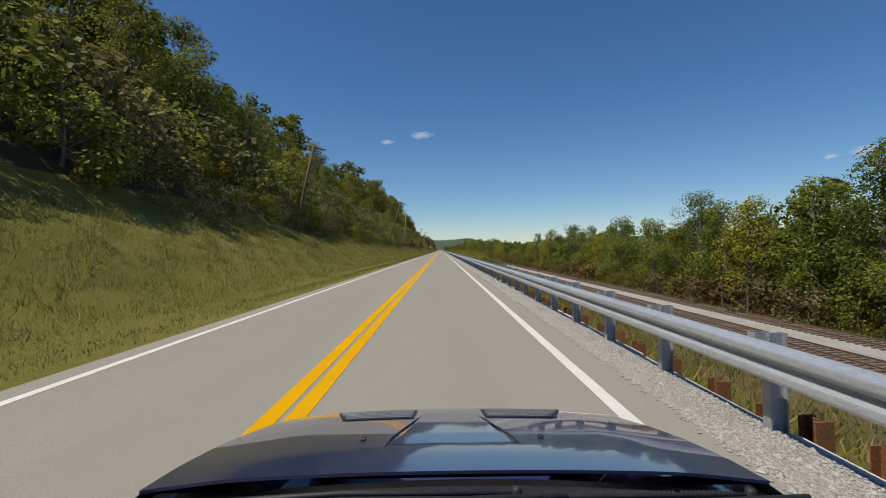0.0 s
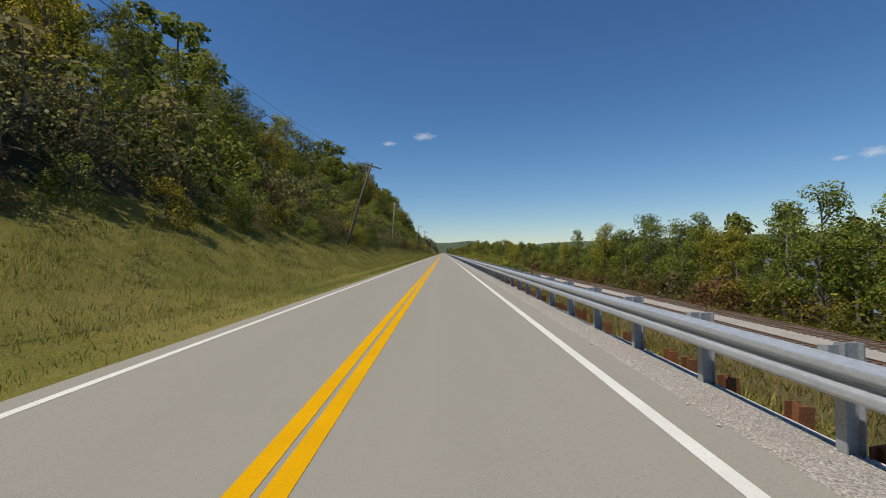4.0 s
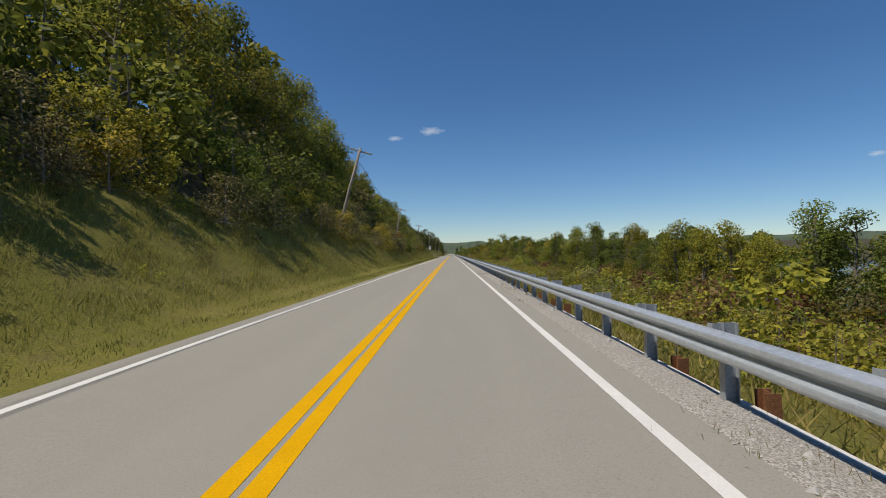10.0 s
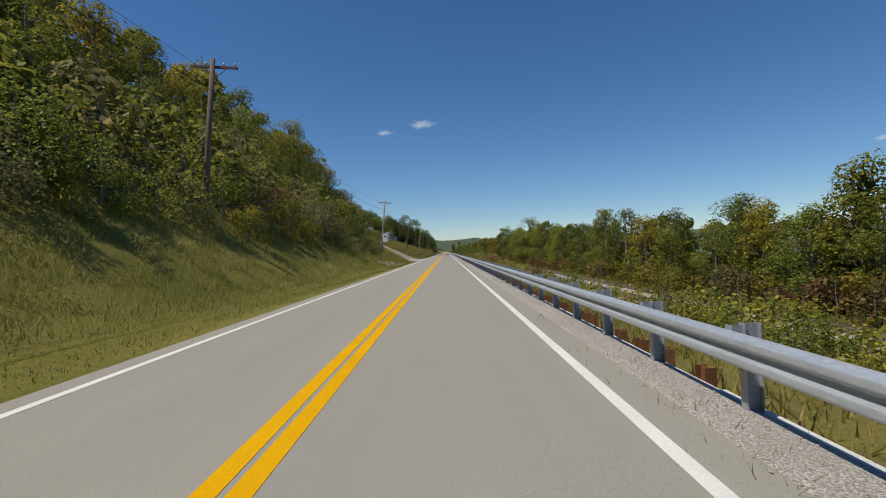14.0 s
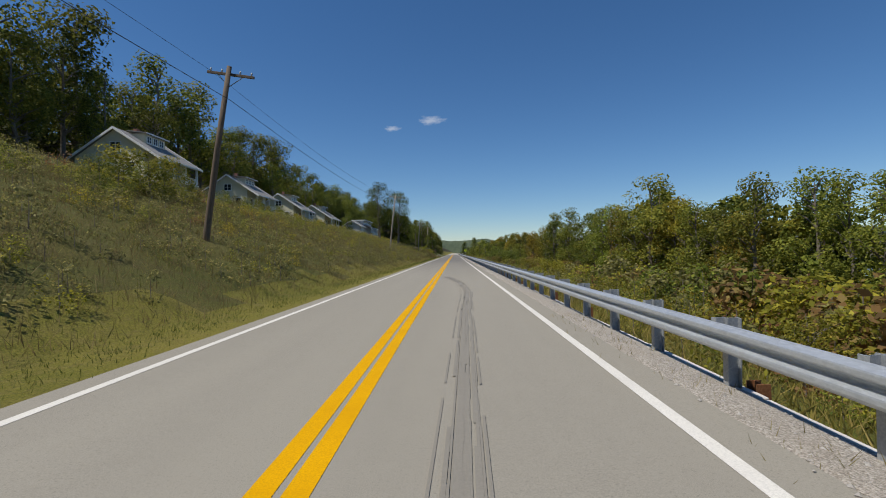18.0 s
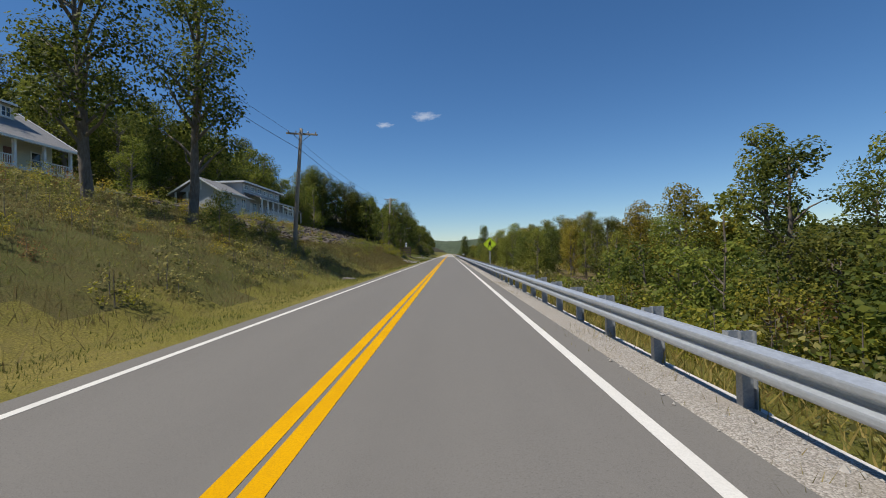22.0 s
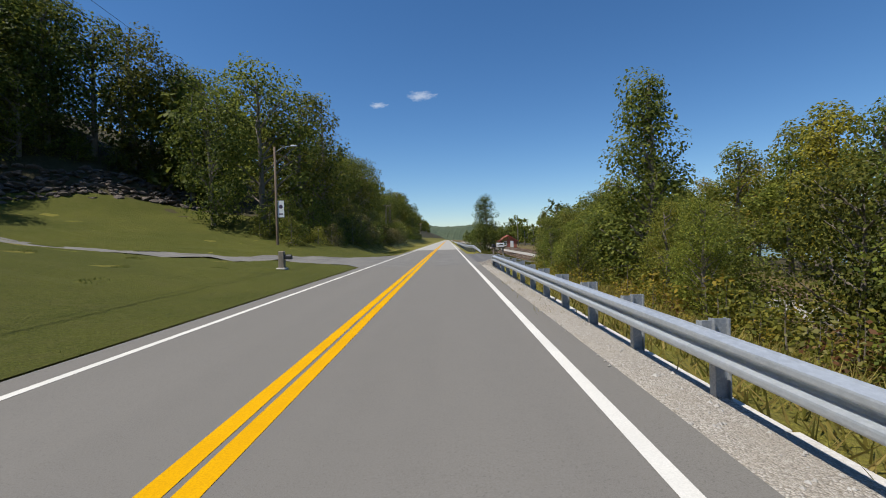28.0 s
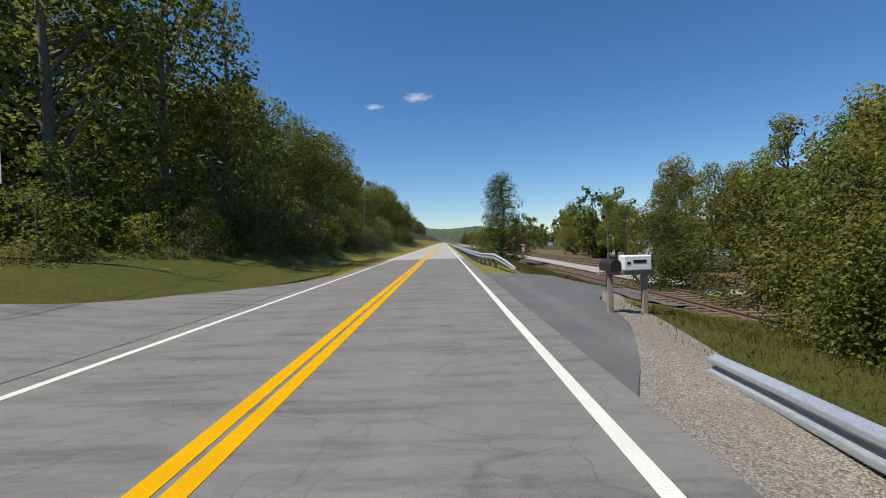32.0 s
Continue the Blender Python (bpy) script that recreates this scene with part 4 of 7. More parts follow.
for y in rng.uniform(120, 705, 520):
    spots.append((rng.uniform(5.0, 10.5), y, rng.uniform(0.6, 1.5), rng.uniform(0, 6.28), int(rng.choice(3, p=[0.5, 0.2, 0.3]))))
for y in rng.uniform(2, 452, 1100):
    spots.append((rng.uniform(-11.5, -6.2) + float(np.interp(y, [0, 60, 100], [-1.6, -1.2, 0])), y, rng.uniform(0.25, 0.7), rng.uniform(0, 6.28), int(rng.choice(3, p=[0.45, 0.3, 0.25]))))
mass("slope_weeds", "leafy weeds and goldenrod on the roadside slopes", "weeds", spots, WEEDS, [M_weed, M_leaf_brush, M_leaf_gold])
row(120, 640, 6.0, [(120, 12), (300, 10), (360, 11), (640, 9.5)], [(120, 1.4), (300, 1.8), (345, 2.6), (400, 1.6), (560, 2.2), (640, 1.8)], FINE, [0.5, 0.35, 0.15], 2.2, "weedy bushes scattered over the bank below the guardrail", "", "bush", "bushes", joined="bank_bushes")

COVER = [
    Kind(84, M_leaf_gold, M_twig, height=1.6, radius=1.35, bare=0.0, clumps=18, count=330, size=0.16, shape="bush", limbs=False),
    Kind(85, M_leaf, M_twig, height=1.7, radius=1.4, bare=0.0, clumps=18, count=330, size=0.16, shape="bush", limbs=False),
    Kind(86, M_leaf_dark, M_twig, height=1.8, radius=1.4, bare=0.0, clumps=18, count=330, size=0.17, shape="bush", limbs=False),
    Kind(87, M_leaf_rust, M_twig, height=1.3, radius=1.2, bare=0.0, clumps=16, count=260, size=0.13, shape="bush", limbs=False),
]
COVER_LEAVES = [M_leaf_gold, M_leaf, M_leaf_dark, M_leaf_rust]


def cover(name, label, y0, y1, n, x0, x1, hs, weights):
    """Waist-high growth over a strip of bank, taller away from the rail."""
    spots = []
    for y in rng.uniform(y0, y1, n):
        t = rng.random()
        spots.append((x0 + (x1 - x0) * t, y, (hs[0] + (hs[1] - hs[0]) * t) * rng.uniform(0.6, 1.3), rng.uniform(0, 6.28), int(rng.choice(4, p=weights))))
    mass(name, label, "brush", spots, COVER, COVER_LEAVES)


cover("goldenrod_bank", "dense goldenrod and green brush on the bank behind the guardrail", 138, 388, 960, 6.0, 18.0, (0.8, 2.2), [0.5, 0.32, 0.08, 0.10])
cover("low_bank_growth", "low yellow-green growth on the bank behind the guardrail", 388, 480, 130, 5.6, 9.0, (0.6, 1.0), [0.4, 0.4, 0.1, 0.1])
cover("green_bank_growth", "low green growth on the bank behind the guardrail", 480, 566, 420, 6.2, 17.0, (0.8, 1.7), [0.30, 0.45, 0.18, 0.07])
cover("green_bank_thicket", "dense green thicket on the bank behind the guardrail", 566, 608, 240, 6.2, 12.0, (0.9, 2.0), [0.26, 0.47, 0.22, 0.05])
spots = [(rng.uniform(10.0, 17.0), y, rng.uniform(2.8, 4.4), rng.uniform(0, 6.28), int(rng.integers(0, 3))) for y in rng.uniform(562, 608, 80)]
mass("tall_bank_thicket", "tall tangled thicket on the bank behind the guardrail", "brush", spots, [BUSH[0], BUSH[2], BUSH[2]], [M_leaf, M_leaf_dark])
cover("roadside_thicket", "tangled green growth below the guardrail", 606, 712, 420, 6.2, 12.5, (0.7, 1.9), [0.34, 0.42, 0.18, 0.06])
cover("meadow_brush", "leafy green brush scattered over the slope below the houses", 466, 655, 640, -7.6, -27.0, (0.45, 1.2), [0.28, 0.46, 0.18, 0.08])
row(572, 607, 3.4, [(572, 14.5), (607, 12.5)], [(572, 6.4), (607, 5.8)], NEAR[:4], [0.45, 0.25, 0.1, 0.2], 1.6, "young tree in the thicket below the guardrail", "young trees below the guardrail")
row(504, 572, 6.0, [(504, 17), (572, 16)], [(504, 2.6), (535, 3.2), (556, 4.0), (572, 5.4)], NEAR[:4], [0.4, 0.3, 0.05, 0.25], 2.2, "young tree in the thicket below the guardrail", "young trees below the guardrail")
# Half dark leaves, so part of the bank's shade sits in the colour.
row(729, 752, 1.5, [(729, -15), (752, -10.5)], [(722, 2.6), (752, 3.4)], BUSH, [0.25, 0.25, 0.5, 0.0, 0.0], 2.4, "dark bush on the shaded bank", "bushes on the far bank", "bush", "bush")

# ---- guardrail ----
BEAM = [(0.0, 0.156), (-0.012, 0.140), (-0.078, 0.112), (-0.083, 0.098), (-0.083, 0.066), (-0.078, 0.052), (-0.012, 0.020), (-0.004, 0.0),
        (-0.012, -0.020), (-0.078, -0.052), (-0.083, -0.066), (-0.083, -0.098), (-0.078, -0.112), (-0.012, -0.140), (0.0, -0.156)]
BEAM_LOOP = BEAM + [(x + 0.006, z) for x, z in reversed(BEAM)]
RAIL_X, RAIL_Z, RAIL_END, SPAN = 4.02, 0.53, 0.43, 1.905


def rail_height(y):
    """Height of the rail's middle over the road, which sinks along the run."""
    return float(np.interp(y, [0, 250, 480, 640], [RAIL_Z, 0.50, 0.48, RAIL_END]))


beam_mesh = extrude_y("rail", BEAM_LOOP, 0.0, 2 * SPAN + 0.16, M_galv)
bm = bmesh.new()
for sx, sy, ox in ((0.012, 0.10, -0.07), (0.012, 0.10, 0.07), (0.13, 0.012, 0.0)):
    bmesh.ops.create_cube(bm, size=1.0, matrix=Matrix.Translation((ox, 0, 0.18)) @ Matrix.Diagonal((sx, sy, 1.16, 1)))
post_mesh = bm_mesh("post", bm, M_post)
bm = bmesh.new()
for sx, sy, ox in ((0.010, 0.10, -0.06), (0.010, 0.10, 0.06), (0.12, 0.010, 0.0)):
    bmesh.ops.create_cube(bm, size=1.0, matrix=Matrix.Translation((ox, 0, 0.0)) @ Matrix.Diagonal((sx, sy, 0.36, 1)))
block_mesh = bm_mesh("blockout", bm, M_post)


def guardrail(y0, spans, label):
    g = thing("guardrail", label, "guardrail", "guardrail runs", m=Matrix.Translation((RAIL_X, y0, 0)))
    for i in range(spans):
        if i % 2 == 0:
            part("rail", beam_mesh, g, m=Matrix.Translation((-0.002 * (i // 2 % 2), i * SPAN - 0.08, rail_height(y0 + i * SPAN))))
        tilt = rng.normal(0, 0.012)
        part("post", post_mesh, g, m=Matrix.Translation((0.20, i * SPAN, rail_height(y0 + i * SPAN) - 0.555 + rng.normal(0, 0.008))) @ Matrix.Rotation(tilt, 4, "X"))
        part("blockout", block_mesh, g, m=Matrix.Translation((0.065, i * SPAN, rail_height(y0 + i * SPAN) + 0.02)))
    return g


FIRST = -9.465
for k in range(3):
    guardrail(FIRST + k * 126 * SPAN, 126, "galvanised W-beam guardrail on steel posts along the gravel shoulder")
LAST = FIRST + 378 * SPAN

# ---- retaining wall under the guardrail, with its rusty piles ----
wall = thing("retaining_wall", "low wall of pale concrete lagging held by cut-off rusty steel piles", "retaining wall")
lag_mesh = box("lagging_beam", (0.11, 2.96, 0.5), M_lagging, (0, 1.5, -0.25), 0.012)
for i in range(236):
    part("lagging_beam", lag_mesh, wall, m=Matrix.Translation((4.44 + rng.normal(0, 0.012), -8 + 3.0 * i, -0.19 + rng.normal(0, 0.012))) @ Matrix.Rotation(rng.normal(0, 0.004), 4, "Z"))
bm = bmesh.new()
for sx, sy, ox, oy in ((0.012, 0.16, -0.09, 0), (0.012, 0.16, 0.09, 0), (0.18, 0.010, 0.0, 0)):
    bmesh.ops.create_cube(bm, size=1.0, matrix=Matrix.Translation((ox, oy, -0.25)) @ Matrix.Diagonal((sx, sy, 1.0, 1)))
pile_mesh = bm_mesh("pile", bm, M_rust)
y, n = -7.0, 0
while y < 690 and n < 290:
    dense = y < 75 or 360 < y < 420
    if dense or rng.random() < 0.75:
        part("pile", pile_mesh, wall, m=Matrix.Translation((4.60 + rng.normal(0, 0.03), y, rng.uniform(-0.36, -0.25))) @ Matrix.Rotation(1.57 + rng.normal(0, 0.1), 4, "Z") @ Matrix.Rotation(rng.normal(0, 0.04), 4, "X"))
        n += 1
    y += rng.uniform(0.5, 1.15) if dense else rng.uniform(1.4, 4.5)

# ---- utility poles ----
POLES = [(-13.1, 45.8, -11.1, 12.2, 1), (-10.4, 100.4, -7.2, 12.2, 1), (-11.2, 156.0, -10.4, 13.6, 0), (-9.4, 214.6, -7.6, 11.6, 0), (-10.0, 269.0, -7.6, 12.0, 0),
         (-10.6, 320.7, -9.4, 11.2, 0), (-10.3, 378.0, -9.6, 11.2, 1), (-9.3, 431.5, -8.5, 10.2, 0), (-10.8, 494.5, -9.5, 10.5, 1), (-10.8, 557.0, -9.6, 12.2, 0),
         (-10.0, 611.8, -9.3, 10.8, 0), (-10.6, 667.6, -10.0, 12.5, 0), (-13.5, 800.0, -13.2, 10.5, 0), (-14.0, 870.0, -13.7, 11.0, 0), (-14.0, 950.0, -13.7, 11.0, 0)]
tops = []
for x, y, tx, tz, dark in POLES:
    z = float(ground_z(x, y))
    pole = thing("utility_pole", ("dark creosoted" if dark else "weathered grey") + " wooden utility pole with a crossarm" + (", leaning" if abs(tx - x) > 1.2 else ""), "utility pole", "utility poles", m=Matrix.Translation((x, y, z)))
    mat = M_dark_pole if dark else M_wood_pole
    dx, h = tx - x, tz - z
    part("shaft", tube("shaft", [(0, 0, -0.6), (dx * 0.5, 0, h * 0.5), (dx, 0, h)], [0.165, 0.14, 0.11], mat, 10), pole)
    tilt = Matrix.Translation((dx, 0.13, h - 0.35)) @ Matrix.Rotation(math.atan2(dx, h), 4, "Y")
    part("crossarm", box("crossarm", (2.3, 0.10, 0.12), mat, bevel=0.008), pole, m=tilt)
    for ox in (-1.0, -0.45, 0.45, 1.0):
        part("insulator", tube("insulator", [(ox, 0, 0.06), (ox, 0, 0.14), (ox, 0, 0.22)], [0.025, 0.05, 0.03], M_post, 8), pole, m=tilt)
    part("brace", tube("brace", [(-0.6, 0, -0.06), (0, -0.02, -0.6)], [0.02, 0.02], M_post, 5), pole, m=tilt)
    part("brace", tube("brace", [(0.6, 0, -0.06), (0, -0.02, -0.6)], [0.02, 0.02], M_post, 5), pole, m=tilt)
    tops.append(Vector((tx, y, tz)))
for a, b in zip(tops, tops[1:]):
    for ox, oz, r in ((-1.0, -0.1, 0.010), (0.0, -1.6, 0.016)):
        pts = []
        for t in np.linspace(0, 1, 9):
            p = a.lerp(b, float(t))
            pts.append((p.x + ox, p.y + 0.13, p.z + oz - 4 * 0.9 * t * (1 - t)))
        thing("overhead_cable", "thin black overhead cable strung between utility poles", "cable", "overhead cables", data=tube("cable", pts, [r] * 9, M_wire, 4))

# ---- railway, river and far hills ----
TRACK = [(-200, 25.7, -5.35), (540, 25.0, -5.1), (600, 20.0, -4.1), (650, 15.5, -2.9), (700, 12.6, -1.7), (720, 11.6, -1.15), (800, 10.6, -1.0), (1400, 10.0, -1.0)]


def track_at(y):
    ys, xs, zs = zip(*TRACK)
    return float(np.interp(y, ys, xs)), float(np.interp(y, ys, zs))


bed_v, bed_f = [], []
bys = np.arange(-60, 1100, 8.0)
for y in bys:
    x, z = track_at(y)
    for dx, dz in ((-3.4, -0.9), (-1.9, -0.14), (0, -0.10), (1.9, -0.14), (3.5, -0.14), (4.2, -0.10), (6.8, -0.14), (8.6, -1.0)):
        bed_v.append((x + dx, y, z + dz))
for j in range(len(bys) - 1):
    for i in range(7):
        a = j * 8 + i
        bed_f.append((a, a + 1, a + 9, a + 8))
tagged(new("ballast_bed", mesh_np("ballast_bed", bed_v, np.array(bed_f), [M_ballast], True)), "pale stone ballast bed under the railway tracks", "ballast", kind="structure")

tie_mesh = box("tie", (2.5, 0.22, 0.16), M_sleeper, bevel=0.012)
RAIL_PROFILE = [(-0.07, 0.0), (0.07, 0.0), (0.07, 0.02), (0.012, 0.035), (0.012, 0.11), (0.036, 0.12), (0.036, 0.155), (-0.036, 0.155), (-0.036, 0.12), (-0.012, 0.11), (-0.012, 0.035), (-0.07, 0.02)]
for off in (0.0, 5.3):
    tr = thing("railway_track", "railway track of rusty rails on dark wooden ties", "railway track", "railway tracks")
    for side in (-0.75, 0.75):
        v, f = [], []
        rys = np.arange(-60, 1100, 10.0)
        for y in rys:
            x, z = track_at(y)
            v += [(x + off + side + px, y, z + 0.02 + pz) for px, pz in RAIL_PROFILE]
        n = len(RAIL_PROFILE)
        for j in range(len(rys) - 1):
            for i in range(n):
                a, b = j * n + i, j * n + (i + 1) % n
                f.append((a, b, b + n, a + n))
        part("rail", mesh_np("rail", v, np.array(f), [M_rail_steel]), tr)
    for y in np.arange(-6.0, 76.0, 0.62):
        x, z = track_at(y)
        part("tie", tie_mesh, tr, m=Matrix.Translation((x + off, y, z - 0.06)) @ Matrix.Rotation(rng.normal(0, 0.012), 4, "Z"))
    v, f, n = [], [], 0
    cube = np.array([(sx, sy, sz) for sx in (-1.25, 1.25) for sy in (-0.11, 0.11) for sz in (-0.08, 0.08)])
    quads = np.array([(0, 1, 3, 2), (4, 6, 7, 5), (0, 4, 5, 1), (2, 3, 7, 6), (1, 5, 7, 3), (0, 2, 6, 4)])
    for y in np.arange(76.2, 900, 0.62):
        x, z = track_at(y)
        v.append(cube + (x + off + rng.normal(0, 0.03), y, z - 0.06))
        f.append(quads + n)
        n += 8
    tagged(part("ties_beyond", mesh_np("ties_beyond", np.concatenate(v), np.concatenate(f), [M_sleeper]), tr), kind="stuff")

M_water = material("river_water", 0.12, 0, (0.05, 0.065, 0.06), 0.5)
wv = coords(M_water)
bump(M_water, noise_of(M_water, wv, 0.8, 3.0), 0.12, 0.05)
tagged(new("river", mesh_np("river", [(50, -500, -11.3), (600, -500, -11.3), (600, 3600, -11.3), (50, 3600, -11.3)], np.array([(0, 1, 2, 3)]), [M_water])),
       "calm grey-blue river beyond the trees", "river", kind="structure")

M_far = two_scale("far_woodland", (0.075, 0.10, 0.055), (0.05, 0.075, 0.042), (0.11, 0.13, 0.07), 0.012, 0.10, 0.95, bump_s=1.0, bump_d=6.0)


def ridge(name, pts, depth, label, seed):
    """A wooded ridge along pts (x, y, height) with a lumpy crest."""
    r = np.random.default_rng(seed)
    p = np.array(pts, dtype=float)
    t = np.linspace(0, 1, 170)
    s = np.linspace(0, 1, len(p))
    x, y, h = (np.interp(t, s, p[:, k]) for k in range(3))
    v = []
    for k, (fx, fz) in enumerate(((0.0, -0.2), (0.25, 0.45), (0.5, 0.8), (0.8, 0.96), (1.0, 1.0), (1.5, 0.9))):
        lump = r.normal(0, 0.02, len(t)) * h + np.convolve(r.normal(0, 0.05, len(t)), np.ones(5) / 5, "same") * h
        v.append(np.column_stack([x + depth[0] * fx, y + depth[1] * fx, h * fz + (lump if k else 0)]))
    n = len(t)
    v = np.concatenate(v)
    i = (np.arange(5)[:, None] * n + np.arange(n - 1)[None]).ravel()
    return tagged(new(name, mesh_np(name, v, np.stack([i, i + 1, i + n + 1, i + n], -1), [M_far], True)), label, "hill", kind="backdrop")


ridge("far_ridge", [(620, -300, 36), (640, 300, 36), (680, 700, 38), (760, 1200, 44), (820, 1700, 52), (700, 2300, 56), (430, 2900, 54)], (260, 60), "long wooded ridge beyond the river", 5)
ridge("distant_hill", [(520, 2750, 22), (330, 2700, 44), (190, 2650, 62), (110, 2600, 74), (40, 2550, 66), (-60, 2500, 60), (-300, 2400, 90)], (60, 400), "blue-green wooded hill closing the valley", 6)
ridge("hill_crest", [(-95, -300, 60), (-95, 200, 58), (-95, 430, 54), (-110, 560, 50), (-105, 760, 52), (-95, 1200, 50), (-70, 1700, 46), (-45, 2300, 40)], (-120, 0), "wooded crest of the hillside above the road", 8)

# ---- houses ----
M_cream = two_scale("cream_clapboard", (0.66, 0.62, 0.46), (0.60, 0.56, 0.41), (0.70, 0.66, 0.51), 0.6, 14.0, 0.75, bump_s=0.5, bump_d=0.02, stretch=(0.2, 0.2, 7))
M_greywall = two_scale("grey_clapboard", (0.50, 0.51, 0.52), (0.44, 0.45, 0.46), (0.56, 0.57, 0.58), 0.6, 14.0, 0.75, bump_s=0.5, bump_d=0.02, stretch=(0.2, 0.2, 7))
M_trim = two_scale("white_trim_paint", (0.80, 0.80, 0.78), (0.74, 0.74, 0.72), (0.84, 0.84, 0.82), 1.0, 20.0, 0.6, bump_s=0.1, bump_d=0.003)
M_shingle = two_scale("grey_shingles", (0.23, 0.225, 0.215), (0.18, 0.175, 0.17), (0.29, 0.28, 0.27), 0.8, 9.0, 0.95, bump_s=0.7, bump_d=0.03, stretch=(1, 1, 4))
M_glass = material("window_glass", 0.05, 0, (0.03, 0.035, 0.04), 0.6)
M_foundation = two_scale("foundation_block", (0.33, 0.31, 0.29), (0.26, 0.245, 0.23), (0.38, 0.36, 0.34), 1.0, 9.0, 0.95)
M_brick = two_scale("chimney_brick", (0.26, 0.12, 0.085), (0.20, 0.09, 0.065), (0.32, 0.17, 0.13), 2.0, 14.0, 0.9)


def slab(name, quad, thick, mat):
    """A flat quad given by four corners, with a thickness down."""
    q = np.array(quad, dtype=float)
    v = np.concatenate([q, q - (0, 0, thick)])
    f = np.array([(0, 1, 2, 3), (7, 6, 5, 4), (0, 4, 5, 1), (1, 5, 6, 2), (2, 6, 7, 3), (3, 7, 4, 0)])
    return mesh_np(name, v, f, [mat])


def window(house, at, width, height, facing, panes=2):
    """A window set 2 cm proud of a wall; facing 'y' looks down the road, 'x' looks at the road."""
    m = Matrix.Translation(at) @ (Matrix.Identity(4) if facing == "y" else Matrix.Rotation(radians(90), 4, "Z"))
    w2, h2 = width / 2, height / 2
    ring = [(sx * a, y, sz * b) for y in (-0.05, 0.05) for a, b in ((w2 + 0.06, h2 + 0.12), (w2 - 0.06, h2)) for sx, sz in ((-1, -1), (1, -1), (1, 1), (-1, 1))]
    faces = []
    for i in range(4):
        j = (i + 1) % 4
        faces += [(i, j, 4 + j, 4 + i), (8 + j, 8 + i, 12 + i, 12 + j), (j, i, 8 + i, 8 + j), (4 + i, 4 + j, 12 + j, 12 + i)]
    w = part("window", mesh_np("window", ring, np.array(faces), [M_trim]), house, "white-framed window", m)
    part("sill", box("sill", (width + 0.3, 0.16, 0.06), M_trim, (0, 0, -h2 - 0.15)), w)
    for k in range(1, panes):
        part("mullion", box("mullion", (0.09, 0.09, height), M_trim, (-w2 + width * k / panes, 0, 0)), w)
    part("meeting_rail", box("meeting_rail", (width - 0.12, 0.06, 0.05), M_trim, (0, 0.012, 0)), w)
    for k in range(panes):
        part("pane", box("pane", (width / panes - 0.08, 0.02, height), M_glass, (-width / 2 + width * (k + 0.5) / panes, 0.012, 0)), w, "dark window glass")


def railing(parent, x, y0, y1, z0, x1=None):
    """A white railing from y0 to y1 (and from x to x1): two rails, each baluster a part of it."""
    x1 = x if x1 is None else x1
    a, b = Vector((x, y0, z0)), Vector((x1, y1, z0))
    d = (b - a).length
    turn = Matrix.Rotation(math.atan2(b.y - a.y, b.x - a.x), 4, "Z")
    top = part("railing", box("railing", (d, 0.08, 0.09), M_trim, (0, 0, 0.95)), parent, "white porch railing", Matrix.Translation((a + b) / 2) @ turn)
    part("bottom_rail", box("bottom_rail", (d, 0.07, 0.08), M_trim, (0, 0, 0.15)), top)
    n = max(3, int(d / 0.2))
    bal = box("baluster", (0.05, 0.05, 0.72), M_trim, (0, 0, 0.55))
    for k in range(n):
        part("baluster", bal, top, m=Matrix.Translation((-d / 2 + d * (k + 0.5) / n, 0, 0)))


